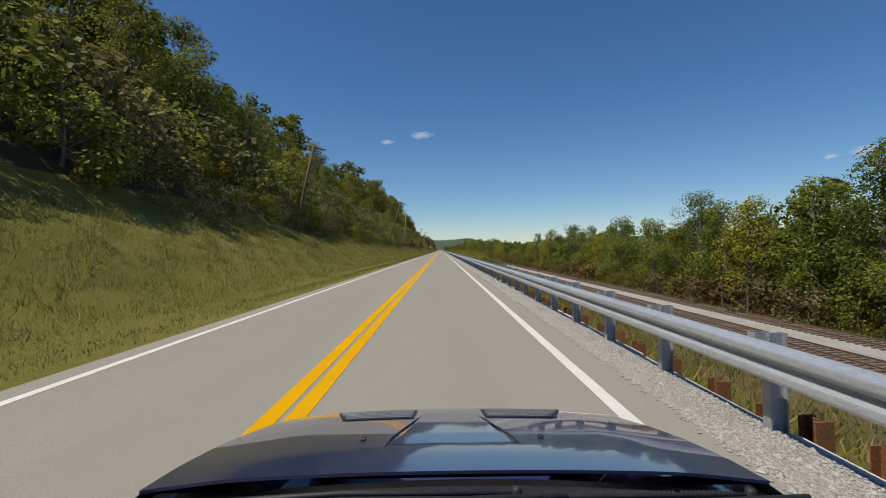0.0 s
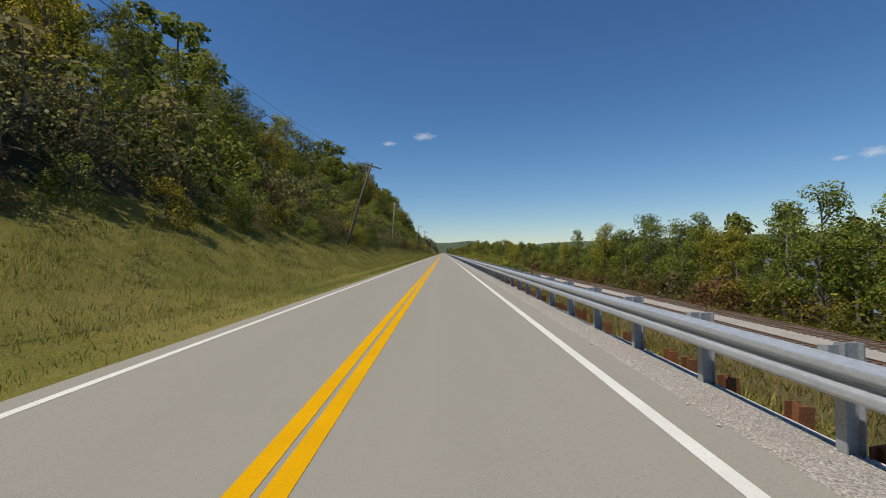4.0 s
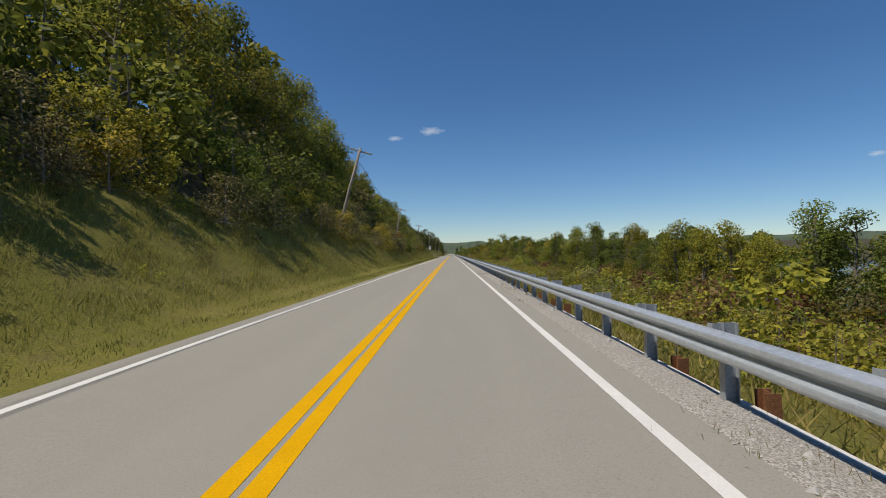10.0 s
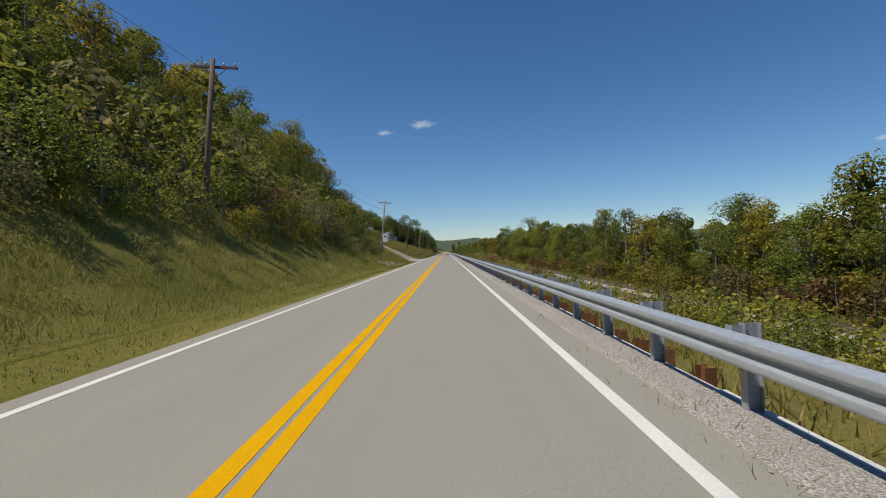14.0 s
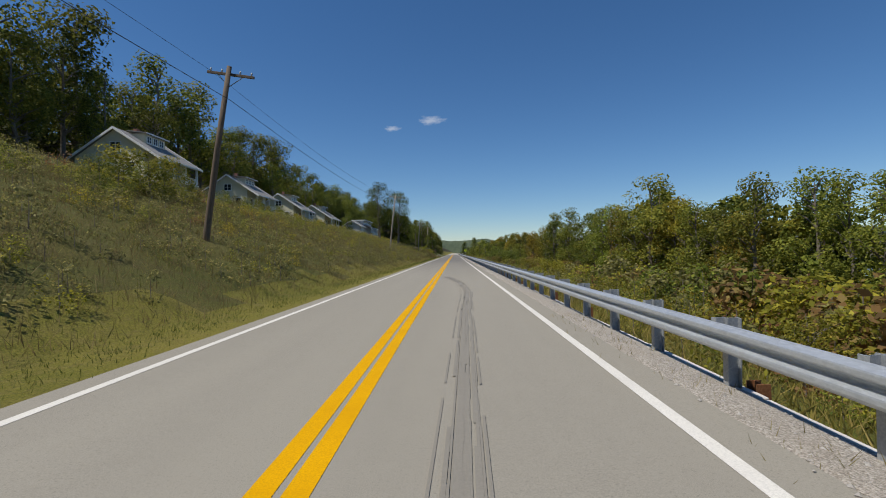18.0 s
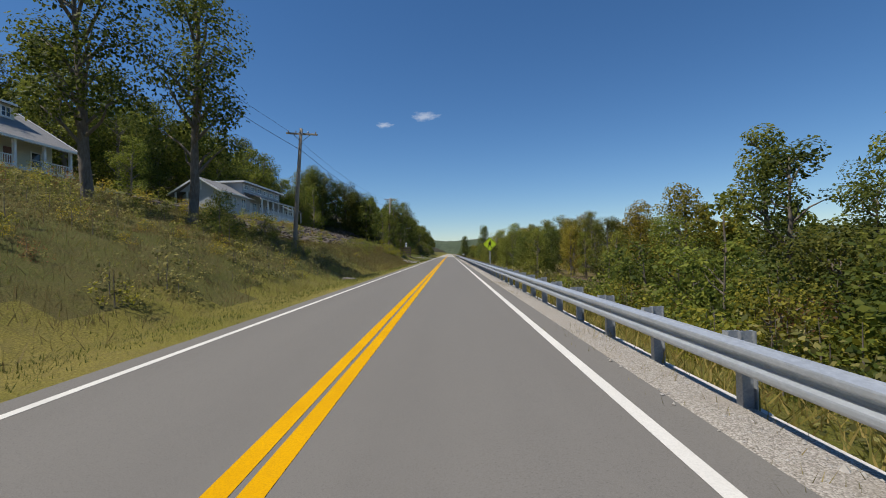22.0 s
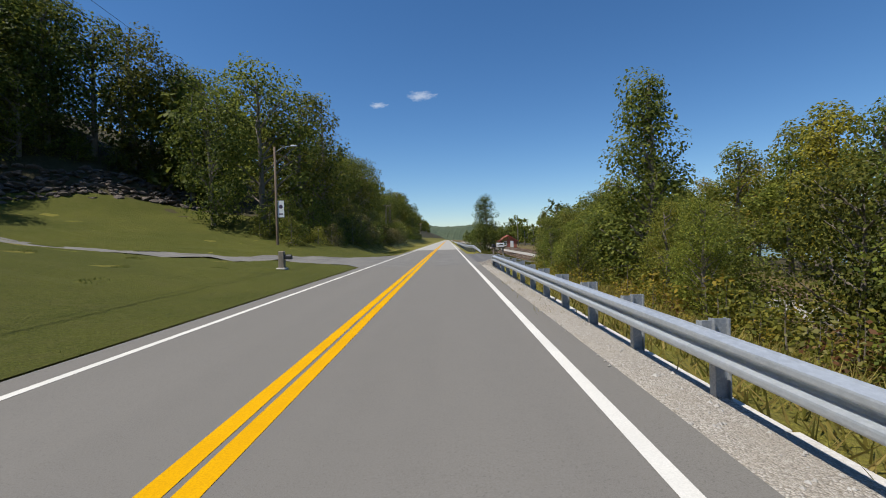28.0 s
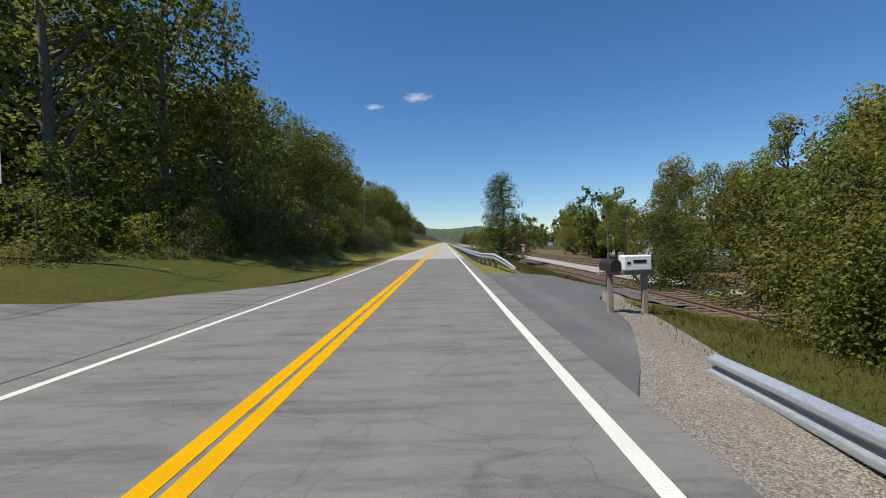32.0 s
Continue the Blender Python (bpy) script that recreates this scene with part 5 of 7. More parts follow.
def gable_house(name, label, x, y, z, half, length, wall_h, rise, wall_mat, porch, dormer, bays):
    """A storey-and-a-half house. x, y: the foot under the near gable's peak; ridge along y; road side is +x."""
    h = thing(name, label, "house", "hillside houses", m=Matrix.Translation((x, y, z)))
    body = half - porch
    # walls with the gable ends
    v, f = [], []
    prof = [(-half + 0.4, -0.8), (body, -0.8), (body, wall_h + rise * (1 - body / half) - 0.12), (0, wall_h + rise - 0.12), (-half + 0.4, wall_h + 0.05)]
    for yy in (0.0, length):
        v += [(px, yy, pz) for px, pz in prof]
    n = len(prof)
    f = [tuple(range(n))] + [tuple(range(2 * n - 1, n - 1, -1))] + [(i, i + n, (i + 1) % n + n, (i + 1) % n) for i in range(n)]
    me = bpy.data.meshes.new("wall")
    me.from_pydata(v, [], f)
    me.materials.append(wall_mat)
    me.update()
    part("wall", me, h)
    part("foundation", box("foundation", (half + body - 0.3, length + 0.1, 1.2), M_foundation, ((body - half + 0.4) / 2, length / 2, -0.7)), h)
    # roof in two slopes with an overhang
    o, e = 0.55, half + 0.45
    drop = rise * e / half
    top = wall_h + rise
    for sgn in (-1, 1):
        r = part("roof", slab("roof", [(0, -o, top), (sgn * e, -o, top - drop), (sgn * e, length + o, top - drop), (0, length + o, top)] if sgn < 0 else
                              [(0, -o, top), (0, length + o, top), (sgn * e, length + o, top - drop), (sgn * e, -o, top - drop)], 0.14, M_shingle), h, "grey shingle roof slope")
        for yy in (-o - 0.02, length + o + 0.02):
            part("bargeboard", slab("bargeboard", [(0, yy - 0.05, top + 0.05), (0, yy + 0.05, top + 0.05), (sgn * e, yy + 0.05, top - drop + 0.05), (sgn * e, yy - 0.05, top - drop + 0.05)], 0.34, M_trim), r, "white bargeboard")
        part("fascia", box("fascia", (0.07, length + 2 * o, 0.22), M_trim, (sgn * (e + 0.02), length / 2, top - drop - 0.05)), r, "white fascia board")
    window(h, (0, -0.03, wall_h + rise * 0.36), 1.5, 1.2, "y", 2)
    window(h, (-half * 0.5, -0.03, 1.5), 1.0, 1.3, "y", 1)
    window(h, (body * 0.55, -0.03, 1.5), 1.0, 1.3, "y", 1)
    if porch:
        part("porch_floor", box("porch_floor", (porch + 0.1, length, 0.25), M_trim, (body + porch / 2 + 0.05, length / 2, 0.0)), h)
        part("porch_base", box("porch_base", (porch, length - 0.1, 1.2), M_foundation, (body + porch / 2, length / 2, -0.7)), h)
        px = body + porch - 0.15
        ph = wall_h + rise * (1 - (px + 0.1) / half) - 0.2
        part("porch_beam", box("porch_beam", (0.24, length, 0.3), M_trim, (px, length / 2, ph)), h)
        for k in range(bays + 1):
            yy = 0.2 + (length - 0.4) * k / bays
            part("porch_post", box("porch_post", (0.26, 0.26, ph), M_trim, (px, yy, ph / 2), 0.02), h)
            if k < bays and k != bays // 2:
                railing(h, px, yy + 0.13, yy + (length - 0.4) / bays - 0.13, 0.1)
        for yy in np.linspace(length * 0.2, length * 0.8, max(2, bays // 2 + 1)):
            window(h, (body + 0.03, yy, 1.5), 1.1, 1.4, "x", 1)
        door = part("door", box("door", (0.08, 0.95, 2.1), M_brick, (body + 0.04, length * 0.5, 1.17), 0.01), h, "front door under the porch")
        part("door_handle", box("door_handle", (0.05, 0.04, 0.12), M_galv, (body + 0.1, length * 0.5 + 0.38, 1.1)), door)
    if dormer:
        dl, dy = dormer
        y0, y1 = dy, dy + dl
        dx0, dx1 = 0.3, body * 0.62
        dz = top - rise * dx1 / half
        hh = top - 0.15 - dz
        d = part("dormer", box("dormer", (dx1 - dx0, dl, hh + 0.6), wall_mat, ((dx0 + dx1) / 2, (y0 + y1) / 2, dz + (hh - 0.6) / 2 - 0.1)), h, "shed dormer with a row of windows")
        part("dormer_roof", slab("dormer_roof", [(0.1, y0 - 0.4, top + 0.18), (0.1, y1 + 0.4, top + 0.18), (dx1 + 0.5, y1 + 0.4, top - 0.18), (dx1 + 0.5, y0 - 0.4, top - 0.18)], 0.12, M_shingle), d)
        part("fascia", box("fascia", (0.06, dl + 0.8, 0.2), M_trim, (dx1 + 0.53, (y0 + y1) / 2, top - 0.26)), d, "white fascia board")
        for yy in np.linspace(y0 + 0.9, y1 - 0.9, max(3, int(dl / 1.9))):
            window(h, (dx1 + 0.03, yy, dz + hh * 0.42), 0.95, min(0.85, hh * 0.6), "x", 2)
    part("chimney", box("chimney", (0.6, 0.6, 1.6), M_brick, (-0.7, length * 0.55, top + 0.35), 0.02), h, "brick chimney")
    return h


for hx, hy, peak, lab in ((-45.6, 535.2, 19.6, "weathered cream house with a shed dormer on the slope"), (-45.3, 566.0, 18.3, "cream bungalow with grey roof half hidden by the slope"),
                          (-45.0, 592.5, 17.8, "cream bungalow with white trim and a porch"), (-43.4, 615.6, 17.1, "cream bungalow with a porch and shed dormer")):
    gable_house("bungalow", lab, hx, hy, peak - 7.1, 6.2, 9.5, 2.9, 4.1, M_cream, 2.2, (4.6, 2.4), 3)


def long_house(x, y, z):
    """Front gable block, a long porch under a clerestory, and a low end wing; x, y: the road-side front corner, z: the floor."""
    h = thing("long_house", "long grey house with a front gable, white-posted porch and clerestory", "house", "hillside houses", m=Matrix.Translation((x, y, z)))
    def prism(name, prof, y0, y1, mat, label="", parent=None):
        return part(name, extrude_y(name, prof, y0, y1, mat), parent or h, label)
    # front block: road-side room flush with the gable, the inner corner set back as a small porch
    prism("wall", [(-3.4, -0.9), (0, -0.9), (0, 3.0), (-3.4, 4.95)], 0.0, 11.4, M_greywall)
    prism("wall", [(-7.6, -0.9), (-3.4, -0.9), (-3.4, 4.9), (-7.6, 2.6)], 2.6, 11.4, M_greywall)
    prism("gable_wall", [(-6.6, 2.75), (-3.45, 2.75), (-3.45, 4.88), (-3.6, 4.88)], 0.05, 0.2, M_greywall, "grey gable over the corner porch")
    part("porch_floor", box("porch_floor", (4.3, 2.7, 0.22), M_trim, (-5.5, 1.3, -0.1)), h)
    part("porch_base", box("porch_base", (4.2, 2.6, 1.0), M_foundation, (-5.5, 1.3, -0.7)), h)
    for px in (-7.3, -5.4):
        part("porch_post", box("porch_post", (0.24, 0.24, 2.8), M_trim, (px, 0.2, 1.35), 0.02), h)
    railing(h, -7.2, 0.2, 0.2, 0.0, -5.5)
    railing(h, -5.3, 0.2, 0.2, 0.0, -3.6)
    part("door", box("door", (1.0, 0.08, 2.1), M_trim, (-4.9, 2.55, 1.1), 0.01), h, "white door in the corner porch")
    for sgn, ex, ez in ((1, 0.55, 2.72), (-1, -8.3, 2.25)):
        q = [(-3.4, -0.6, 5.15), (-3.4, 12.2, 5.15), (ex, 12.2, ez), (ex, -0.6, ez)]
        r = part("roof", slab("roof", q if sgn > 0 else q[::-1], 0.16, M_shingle), h, "grey shingle roof slope")
        part("bargeboard", slab("bargeboard", [(-3.4, -0.68, 5.2), (-3.4, -0.6, 5.2), (ex, -0.6, ez + 0.05), (ex, -0.68, ez + 0.05)], 0.30, M_trim), r, "white bargeboard")
        part("fascia", box("fascia", (0.07, 12.8, 0.2), M_trim, (ex + sgn * 0.04, 5.8, ez - 0.06)), r, "white fascia board")
    window(h, (-3.4, 0.0, 3.75), 0.8, 1.0, "y", 1)
    for yy, w, p in ((2.4, 1.7, 2), (5.2, 0.9, 1), (8.4, 1.7, 2)):
        window(h, (0.03, yy, 1.55), w, 1.5, "x", p)
    # main block with its clerestory
    prism("wall", [(-8.0, -0.9), (-0.6, -0.9), (-0.6, 3.9), (-8.0, 3.9)], 11.4, 28.6, M_greywall)
    cl = part("clerestory", box("clerestory", (4.4, 18.6, 2.2), M_greywall, (-3.1, 19.2, 4.7)), h, "raised clerestory with a row of small windows")
    part("clerestory_roof", slab("clerestory_roof", [(-5.9, 9.3, 5.85), (-5.9, 29.1, 5.85), (-0.2, 29.1, 5.95), (-0.2, 9.3, 5.95)][::-1], 0.2, M_shingle), cl)
    part("fascia", box("fascia", (0.08, 19.9, 0.32), M_trim, (-0.16, 19.2, 5.82)), cl, "white fascia board")
    part("fascia", box("fascia", (5.7, 0.08, 0.32), M_trim, (-3.05, 9.28, 5.78)), cl, "white fascia board")
    for k in range(6):
        window(h, (-0.87, 11.6 + 3.0 * k, 5.0), 1.5, 0.7, "x", 2)
    # long porch
    part("porch_roof", slab("porch_roof", [(-0.9, 10.8, 4.05), (-0.9, 29.2, 4.05), (2.3, 29.2, 3.05), (2.3, 10.8, 3.05)], 0.16, M_shingle), h, "grey shingle porch roof")
    part("porch_beam", box("porch_beam", (0.2, 18.4, 0.34), M_trim, (2.2, 20.0, 2.86)), h, "white porch beam")
    part("porch_floor", box("porch_floor", (2.8, 17.2, 0.22), M_trim, (0.8, 20.0, -0.1)), h)
    part("porch_skirt", box("porch_skirt", (2.6, 17.0, 1.0), M_trim, (0.8, 20.0, -0.7)), h, "white boarded porch skirt")
    for k in range(7):
        yy = 11.7 + 16.6 * k / 6
        part("porch_post", box("porch_post", (0.26, 0.26, 2.75), M_trim, (2.05, yy, 1.37), 0.02), h)
        if k < 6 and k != 0:
            railing(h, 2.05, yy + 0.15, yy + 16.6 / 6 - 0.15, 0.0)
    for k in range(5):
        window(h, (-0.57, 14.6 + 3.1 * k, 1.5), 1.5, 1.5, "x", 2)
    door = part("door", box("door", (0.08, 1.0, 2.1), M_trim, (-0.55, 12.6, 1.1), 0.01), h, "white front door under the porch")
    part("door_handle", box("door_handle", (0.05, 0.04, 0.12), M_galv, (-0.48, 12.95, 1.05)), door)
    # low wing beyond the porch
    prism("wing_wall", [(-7.0, -0.9), (0.2, -0.9), (0.2, 2.5), (-3.4, 3.9), (-7.0, 2.5)], 28.6, 35.2, M_greywall, "grey wing wall")
    for sgn in (-1, 1):
        q = [(-3.4, 28.7, 4.2), (-3.4, 35.8, 4.2), (-3.4 + sgn * 4.3, 35.8, 2.5), (-3.4 + sgn * 4.3, 28.7, 2.5)]
        r = part("wing_roof", slab("wing_roof", q if sgn > 0 else q[::-1], 0.15, M_shingle), h, "grey shingle wing roof")
        part("fascia", box("fascia", (0.07, 7.1, 0.2), M_trim, (-3.4 + sgn * 4.33, 32.25, 2.44)), r, "white fascia board")
    for yy, w, p in ((29.6, 0.9, 1), (31.2, 0.9, 1), (33.4, 1.9, 2)):
        window(h, (0.23, yy, 1.35), w, 1.4, "x", p)
    part("wing_post", box("wing_post", (0.2, 0.2, 2.6), M_trim, (0.9, 37.6, 1.2), 0.02), h, "white porch post")
    part("wing_porch_roof", slab("wing_porch_roof", [(-2.5, 35.4, 3.4), (-2.5, 38.0, 3.0), (1.2, 38.0, 2.4), (1.2, 35.4, 2.8)][::-1], 0.15, M_shingle), h)


long_house(-35.6, 652.0, 9.6)
fence = thing("picket_fence", "white picket fence below the long house's porch", "fence")
picket = box("picket", (0.07, 0.07, 0.95), M_trim, (0, 0, 0.5))
fence_post = box("post", (0.2, 0.2, 1.3), M_trim, (0, 0, 0.6), 0.02)
for k in range(6):
    yy, xx = 679.5 + 2.1 * k, -32.9 - 0.03 * k
    z = float(ground_z(xx, yy))
    part("post", fence_post, fence, m=Matrix.Translation((xx, yy, z)))
    if k < 5:
        zb = float(ground_z(xx - 0.03, yy + 2.1))
        part("fence_rail", tube("fence_rail", [(xx, yy, z + 0.85), (xx - 0.03, yy + 2.1, zb + 0.85)], [0.05, 0.05], M_trim, 5), fence)
        for q in range(10):
            t = (q + 0.5) / 10
            part("picket", picket, fence, m=Matrix.Translation((xx - 0.03 * t, yy + 2.1 * t, z + (zb - z) * t)))

# ---- small clouds ----
# Flat cards; their sunlit white is an emission glow, not lit by the sun.
M_cloud = bpy.data.materials.new("thin_cloud")
M_cloud.use_nodes = True
ct = M_cloud.node_tree
ct.nodes.remove(ct.nodes["Principled BSDF"])
c_glow = ct.nodes.new("ShaderNodeEmission")
c_glow.inputs["Color"].default_value = (0.86, 0.90, 0.97, 1)
c_glow.inputs["Strength"].default_value = 0.75
c_clear = ct.nodes.new("ShaderNodeBsdfTransparent")
c_mix = ct.nodes.new("ShaderNodeMixShader")
c_tc = ct.nodes.new("ShaderNodeTexCoord")
c_len = ct.nodes.new("ShaderNodeVectorMath")
c_len.operation = "LENGTH"
c_noise = node(M_cloud, "ShaderNodeTexNoise", Scale=2.2, Detail=6.0, Roughness=0.6)
c_sub = ct.nodes.new("ShaderNodeMath")
c_sub.operation = "SUBTRACT"
join(M_cloud, c_tc.outputs["Object"], c_len.inputs[0])
join(M_cloud, c_tc.outputs["Object"], c_noise.inputs["Vector"])
c_two = node(M_cloud, "ShaderNodeMath")
c_two.operation = "MULTIPLY_ADD"
c_two.inputs[1].default_value, c_two.inputs[2].default_value = 1.5, -0.05
join(M_cloud, c_noise.outputs["Fac"], c_two.inputs[0])
join(M_cloud, c_two.outputs[0], c_sub.inputs[0])
join(M_cloud, c_len.outputs["Value"], c_sub.inputs[1])
c_cov = ramp(M_cloud, c_sub.outputs[0], [(0.0, (0, 0, 0)), (0.6, (0.5, 0.5, 0.5))])
join(M_cloud, c_cov, c_mix.inputs[0])
join(M_cloud, c_clear.outputs[0], c_mix.inputs[1])
join(M_cloud, c_glow.outputs[0], c_mix.inputs[2])
join(M_cloud, c_mix.outputs[0], ct.nodes["Material Output"].inputs["Surface"])
for cx, cy, cz, cw, ch in ((-140, 3500, 880, 130, 46), (-400, 3500, 830, 80, 28), (3150, 3380, 700, 150, 60), (2890, 3380, 655, 80, 28)):
    a = math.atan2(cx, cy)
    m = Matrix.Translation((cx, cy, cz)) @ Matrix.Rotation(-a, 4, "Z") @ Matrix.Diagonal((cw, 1, ch, 1))
    cl = new("cloud", mesh_np("cloud", [(-1, 0, -1), (1, 0, -1), (1, 0, 1), (-1, 0, 1)], np.array([(0, 1, 2, 3)]), [M_cloud]))
    cl.matrix_basis = m
    tagged(cl, "small thin white cloud far off in the sky", "cloud", kind="backdrop")

# ---- end of the guardrail, the crossing apron and drives ----
def sweep(name, path, profile, mat):
    """A closed profile (across, up) swept along path of (x, y, z, squash)."""
    v, n = [], len(profile)
    p = np.array(path, dtype=float)
    for i, (x, y, z, s) in enumerate(p):
        d = p[min(i + 1, len(p) - 1), :2] - p[max(i - 1, 0), :2]
        d /= np.linalg.norm(d)
        for a, b in profile:
            v.append((x + a * d[1], y - a * d[0], z + b * s))
    f = []
    for j in range(len(p) - 1):
        for i in range(n):
            a, b = j * n + i, j * n + (i + 1) % n
            f.append((a, b, b + n, a + n))
    me = bpy.data.meshes.new(name)
    me.from_pydata(v, [], f + [tuple(range(n)), tuple(range((len(p) - 1) * n, len(p) * n))])
    me.materials.append(mat)
    me.update()
    return me


end_rail = thing("guardrail_terminal", "turned-down galvanised guardrail end flaring to the ground", "guardrail")
part("rail", sweep("rail", [(RAIL_X, LAST - 0.1, RAIL_END, 1), (RAIL_X + 0.03, LAST + 1.0, RAIL_END - 0.06, 1), (RAIL_X + 0.12, LAST + 2.2, RAIL_END - 0.20, 0.98), (RAIL_X + 0.26, LAST + 3.4, 0.17, 0.96), (RAIL_X + 0.40, LAST + 4.4, 0.10, 0.92), (RAIL_X + 0.52, LAST + 5.4, 0.07, 0.88), (RAIL_X + 0.60, LAST + 6.5, 0.05, 0.85)], BEAM_LOOP, M_galv), end_rail)
part("post", post_mesh, end_rail, m=Matrix.Translation((RAIL_X + 0.22, LAST, -0.12)))
part("post", post_mesh, end_rail, m=Matrix.Translation((RAIL_X + 0.30, LAST + 1.9, -0.28)))
far_rail = thing("guardrail", "galvanised guardrail resuming beyond the crossing", "guardrail", "guardrail runs")
part("rail", sweep("rail", [(5.0, 733.0, 0.10, 0.5), (4.75, 734.6, 0.35, 0.9), (4.45, 737.0, 0.60, 1), (4.1, 742.0, RAIL_Z, 1), (3.95, 752.0, RAIL_Z, 1), (3.95, 800.0, RAIL_Z, 1), (3.95, 1000.0, RAIL_Z, 1)], BEAM_LOOP, M_galv), far_rail)
for i in range(34):
    y = 738.0 + i * SPAN
    part("post", post_mesh, far_rail, m=Matrix.Translation((max(4.15, 4.6 - 0.06 * (y - 738)), y, -0.05)))


def ribbon(name, pts, mat, lift, label, category, cross=5, follow=True, kind="structure"):
    """A strip over the ground: pts (x, y, half width along the second direction dx, dy)."""
    p = np.array(pts, dtype=float)
    t = np.linspace(0, len(p) - 1, 6 * len(p))
    q = np.stack([np.interp(t, np.arange(len(p)), p[:, k]) for k in range(4)], -1)
    v = []
    for x0, y0, x1, y1 in q:
        for s in np.linspace(0, 1, cross):
            x, y = x0 + (x1 - x0) * s, y0 + (y1 - y0) * s
            v.append((x, y, (float(ground_z(x, y)) if follow else 0) + min(lift, 0.024 + (0.045 if lift > 0.14 else 0.03) * max(0.0, abs(x) - 3.3))))
    i = (np.arange(len(q) - 1)[:, None] * cross + np.arange(cross - 1)[None]).ravel()
    return tagged(new(name, mesh_np(name, v, np.stack([i, i + 1, i + cross + 1, i + cross], -1), [mat], True)), label, category, kind=kind)


ribbon("crossing_apron", [(3.42, 716.2, 3.42, 733.5), (4.2, 718.0, 4.4, 733.0), (5.0, 720.4, 5.4, 732.6), (5.7, 724.0, 6.6, 732.4), (7.0, 727.0, 9.0, 733.0), (10.0, 728.4, 12.5, 734.5), (16.0, 731.4, 18.0, 737.0), (26.0, 735.0, 27.0, 740.0)], M_asphalt_new, 0.05, "dark asphalt apron leading to the railway crossing", "driveway", 8)
ribbon("driveway", [(-3.34, 713.0, -3.34, 733.0), (-4.5, 715.2, -4.5, 728.5), (-7, 716.1, -7, 722.6), (-12, 716.2, -12, 718.8), (-22, 716.0, -22, 718.0), (-40, 715.6, -40, 717.6)], M_asphalt_old, 0.15, "grey asphalt driveway opening off the road", "driveway")
ribbon("gravel_drive", [(-3.34, 431.0, -3.34, 464.0), (-4.6, 437.0, -4.6, 460.0), (-7.0, 443.0, -7.0, 456.0), (-10.5, 450.0, -10.5, 458.5), (-15.0, 459.0, -14.0, 465.5), (-20.0, 470.0, -17.5, 474.0), (-27.0, 484.0, -24.0, 487.0)], M_gravel, 0.05, "pale gravel driveway climbing the bank", "driveway")
ribbon("lawn", [(-3.45, 686, -28, 686), (-3.45, 694, -30, 694), (-3.45, 704, -31, 704), (-3.45, 712.9, -34, 716.0), (-5.0, 716.0, -34, 717.0)], M_lawn, 0.115, "mown green lawn sloping up from the road", "lawn", 14)
ribbon("lawn", [(-12.5, 718.2, -44, 716.8), (-7.2, 722.3, -44, 724), (-4.9, 727, -36, 731), (-4.3, 731, -27, 737), (-3.9, 736, -11, 738)], M_lawn, 0.115, "mown green lawn beyond the driveway", "lawn", 12)
ribbon("lawn", [(-23, 667, -33, 667), (-17.5, 674, -32, 674), (-9.0, 679, -31, 679), (-7.0, 694, -28, 694)], M_lawn, 0.115, "mown lawn below the long house", "lawn", 12)
ribbon("grass_verge", [(4.6, 713.5, 9.5, 711.0), (5.0, 717.6, 10.0, 716.0), (5.6, 721.2, 10.4, 720.5), (7.8, 725.4, 10.6, 726.0)], M_lawn, 0.045, "rough green verge beside the mailboxes", "verge", 8)
M_dirt = chips("grey_dirt", [(0.0, (0.18, 0.158, 0.13)), (0.5, (0.26, 0.23, 0.19)), (1.0, (0.38, 0.345, 0.295))], 60.0, (0.20, 0.17, 0.13), 0.012)
ribbon("verge_dirt", [(3.44, 709, 4.35, 709), (3.46, 714.5, 4.6, 714.2), (3.5, 716.45, 4.85, 716.5), (4.14, 717.85, 5.25, 718.2), (4.94, 720.2, 5.75, 720.6), (5.64, 723.65, 6.2, 723.6), (6.6, 726.4, 7.0, 726.0)], M_dirt, 0.058, "loose gravel and dirt where the guardrail ends", "shoulder", 6)

M_tyre = two_scale("tyre_smear", (0.205, 0.188, 0.158), (0.222, 0.204, 0.171), (0.25, 0.23, 0.195), 1.0, 60.0, 0.9)
tr = np.random.default_rng(44)
mark_v, mark_f = [], []
for k in range(26):
    off = tr.normal(0, 0.08)
    half = tr.uniform(0.005, 0.022)
    y = 472.0 + tr.uniform(0, 4)
    while y < 500:
        y2 = min(500.5, y + tr.uniform(0.8, 4.0))
        for q in np.arange(y, y2, 0.4):
            b = len(mark_v)
            for qq in (q, min(q + 0.4, y2)):
                x = float(np.interp(qq, [472, 484, 490, 495, 499, 504, 508.5], [1.05, 1.36, 1.58, 1.36, 0.9, -0.3, -2.2])) + off
                mark_v += [(x - half, qq, 0.0043 + 0.00015 * k), (x + half, qq, 0.0043 + 0.00015 * k)]
            mark_f.append((b, b + 1, b + 3, b + 2))
        y = y2 + tr.uniform(0.2, 1.6)
tagged(new("tyre_mark", mesh_np("tyre_mark", mark_v, np.array(mark_f), [M_tyre])), "dark curving tyre mark across the lane", "tyre mark", kind="structure")
tagged(new("culvert_slab", box("culvert_slab", (0.7, 1.0, 0.12), M_dirt, (0, 0, 0), 0.03)), "pale concrete culvert slab in the roadside grass", "slab", kind="structure").matrix_basis = Matrix.Translation((-5.2, 608.2, float(ground_z(-5.2, 608.2)) + 0.03)) @ Matrix.Rotation(0.12, 4, "Y")

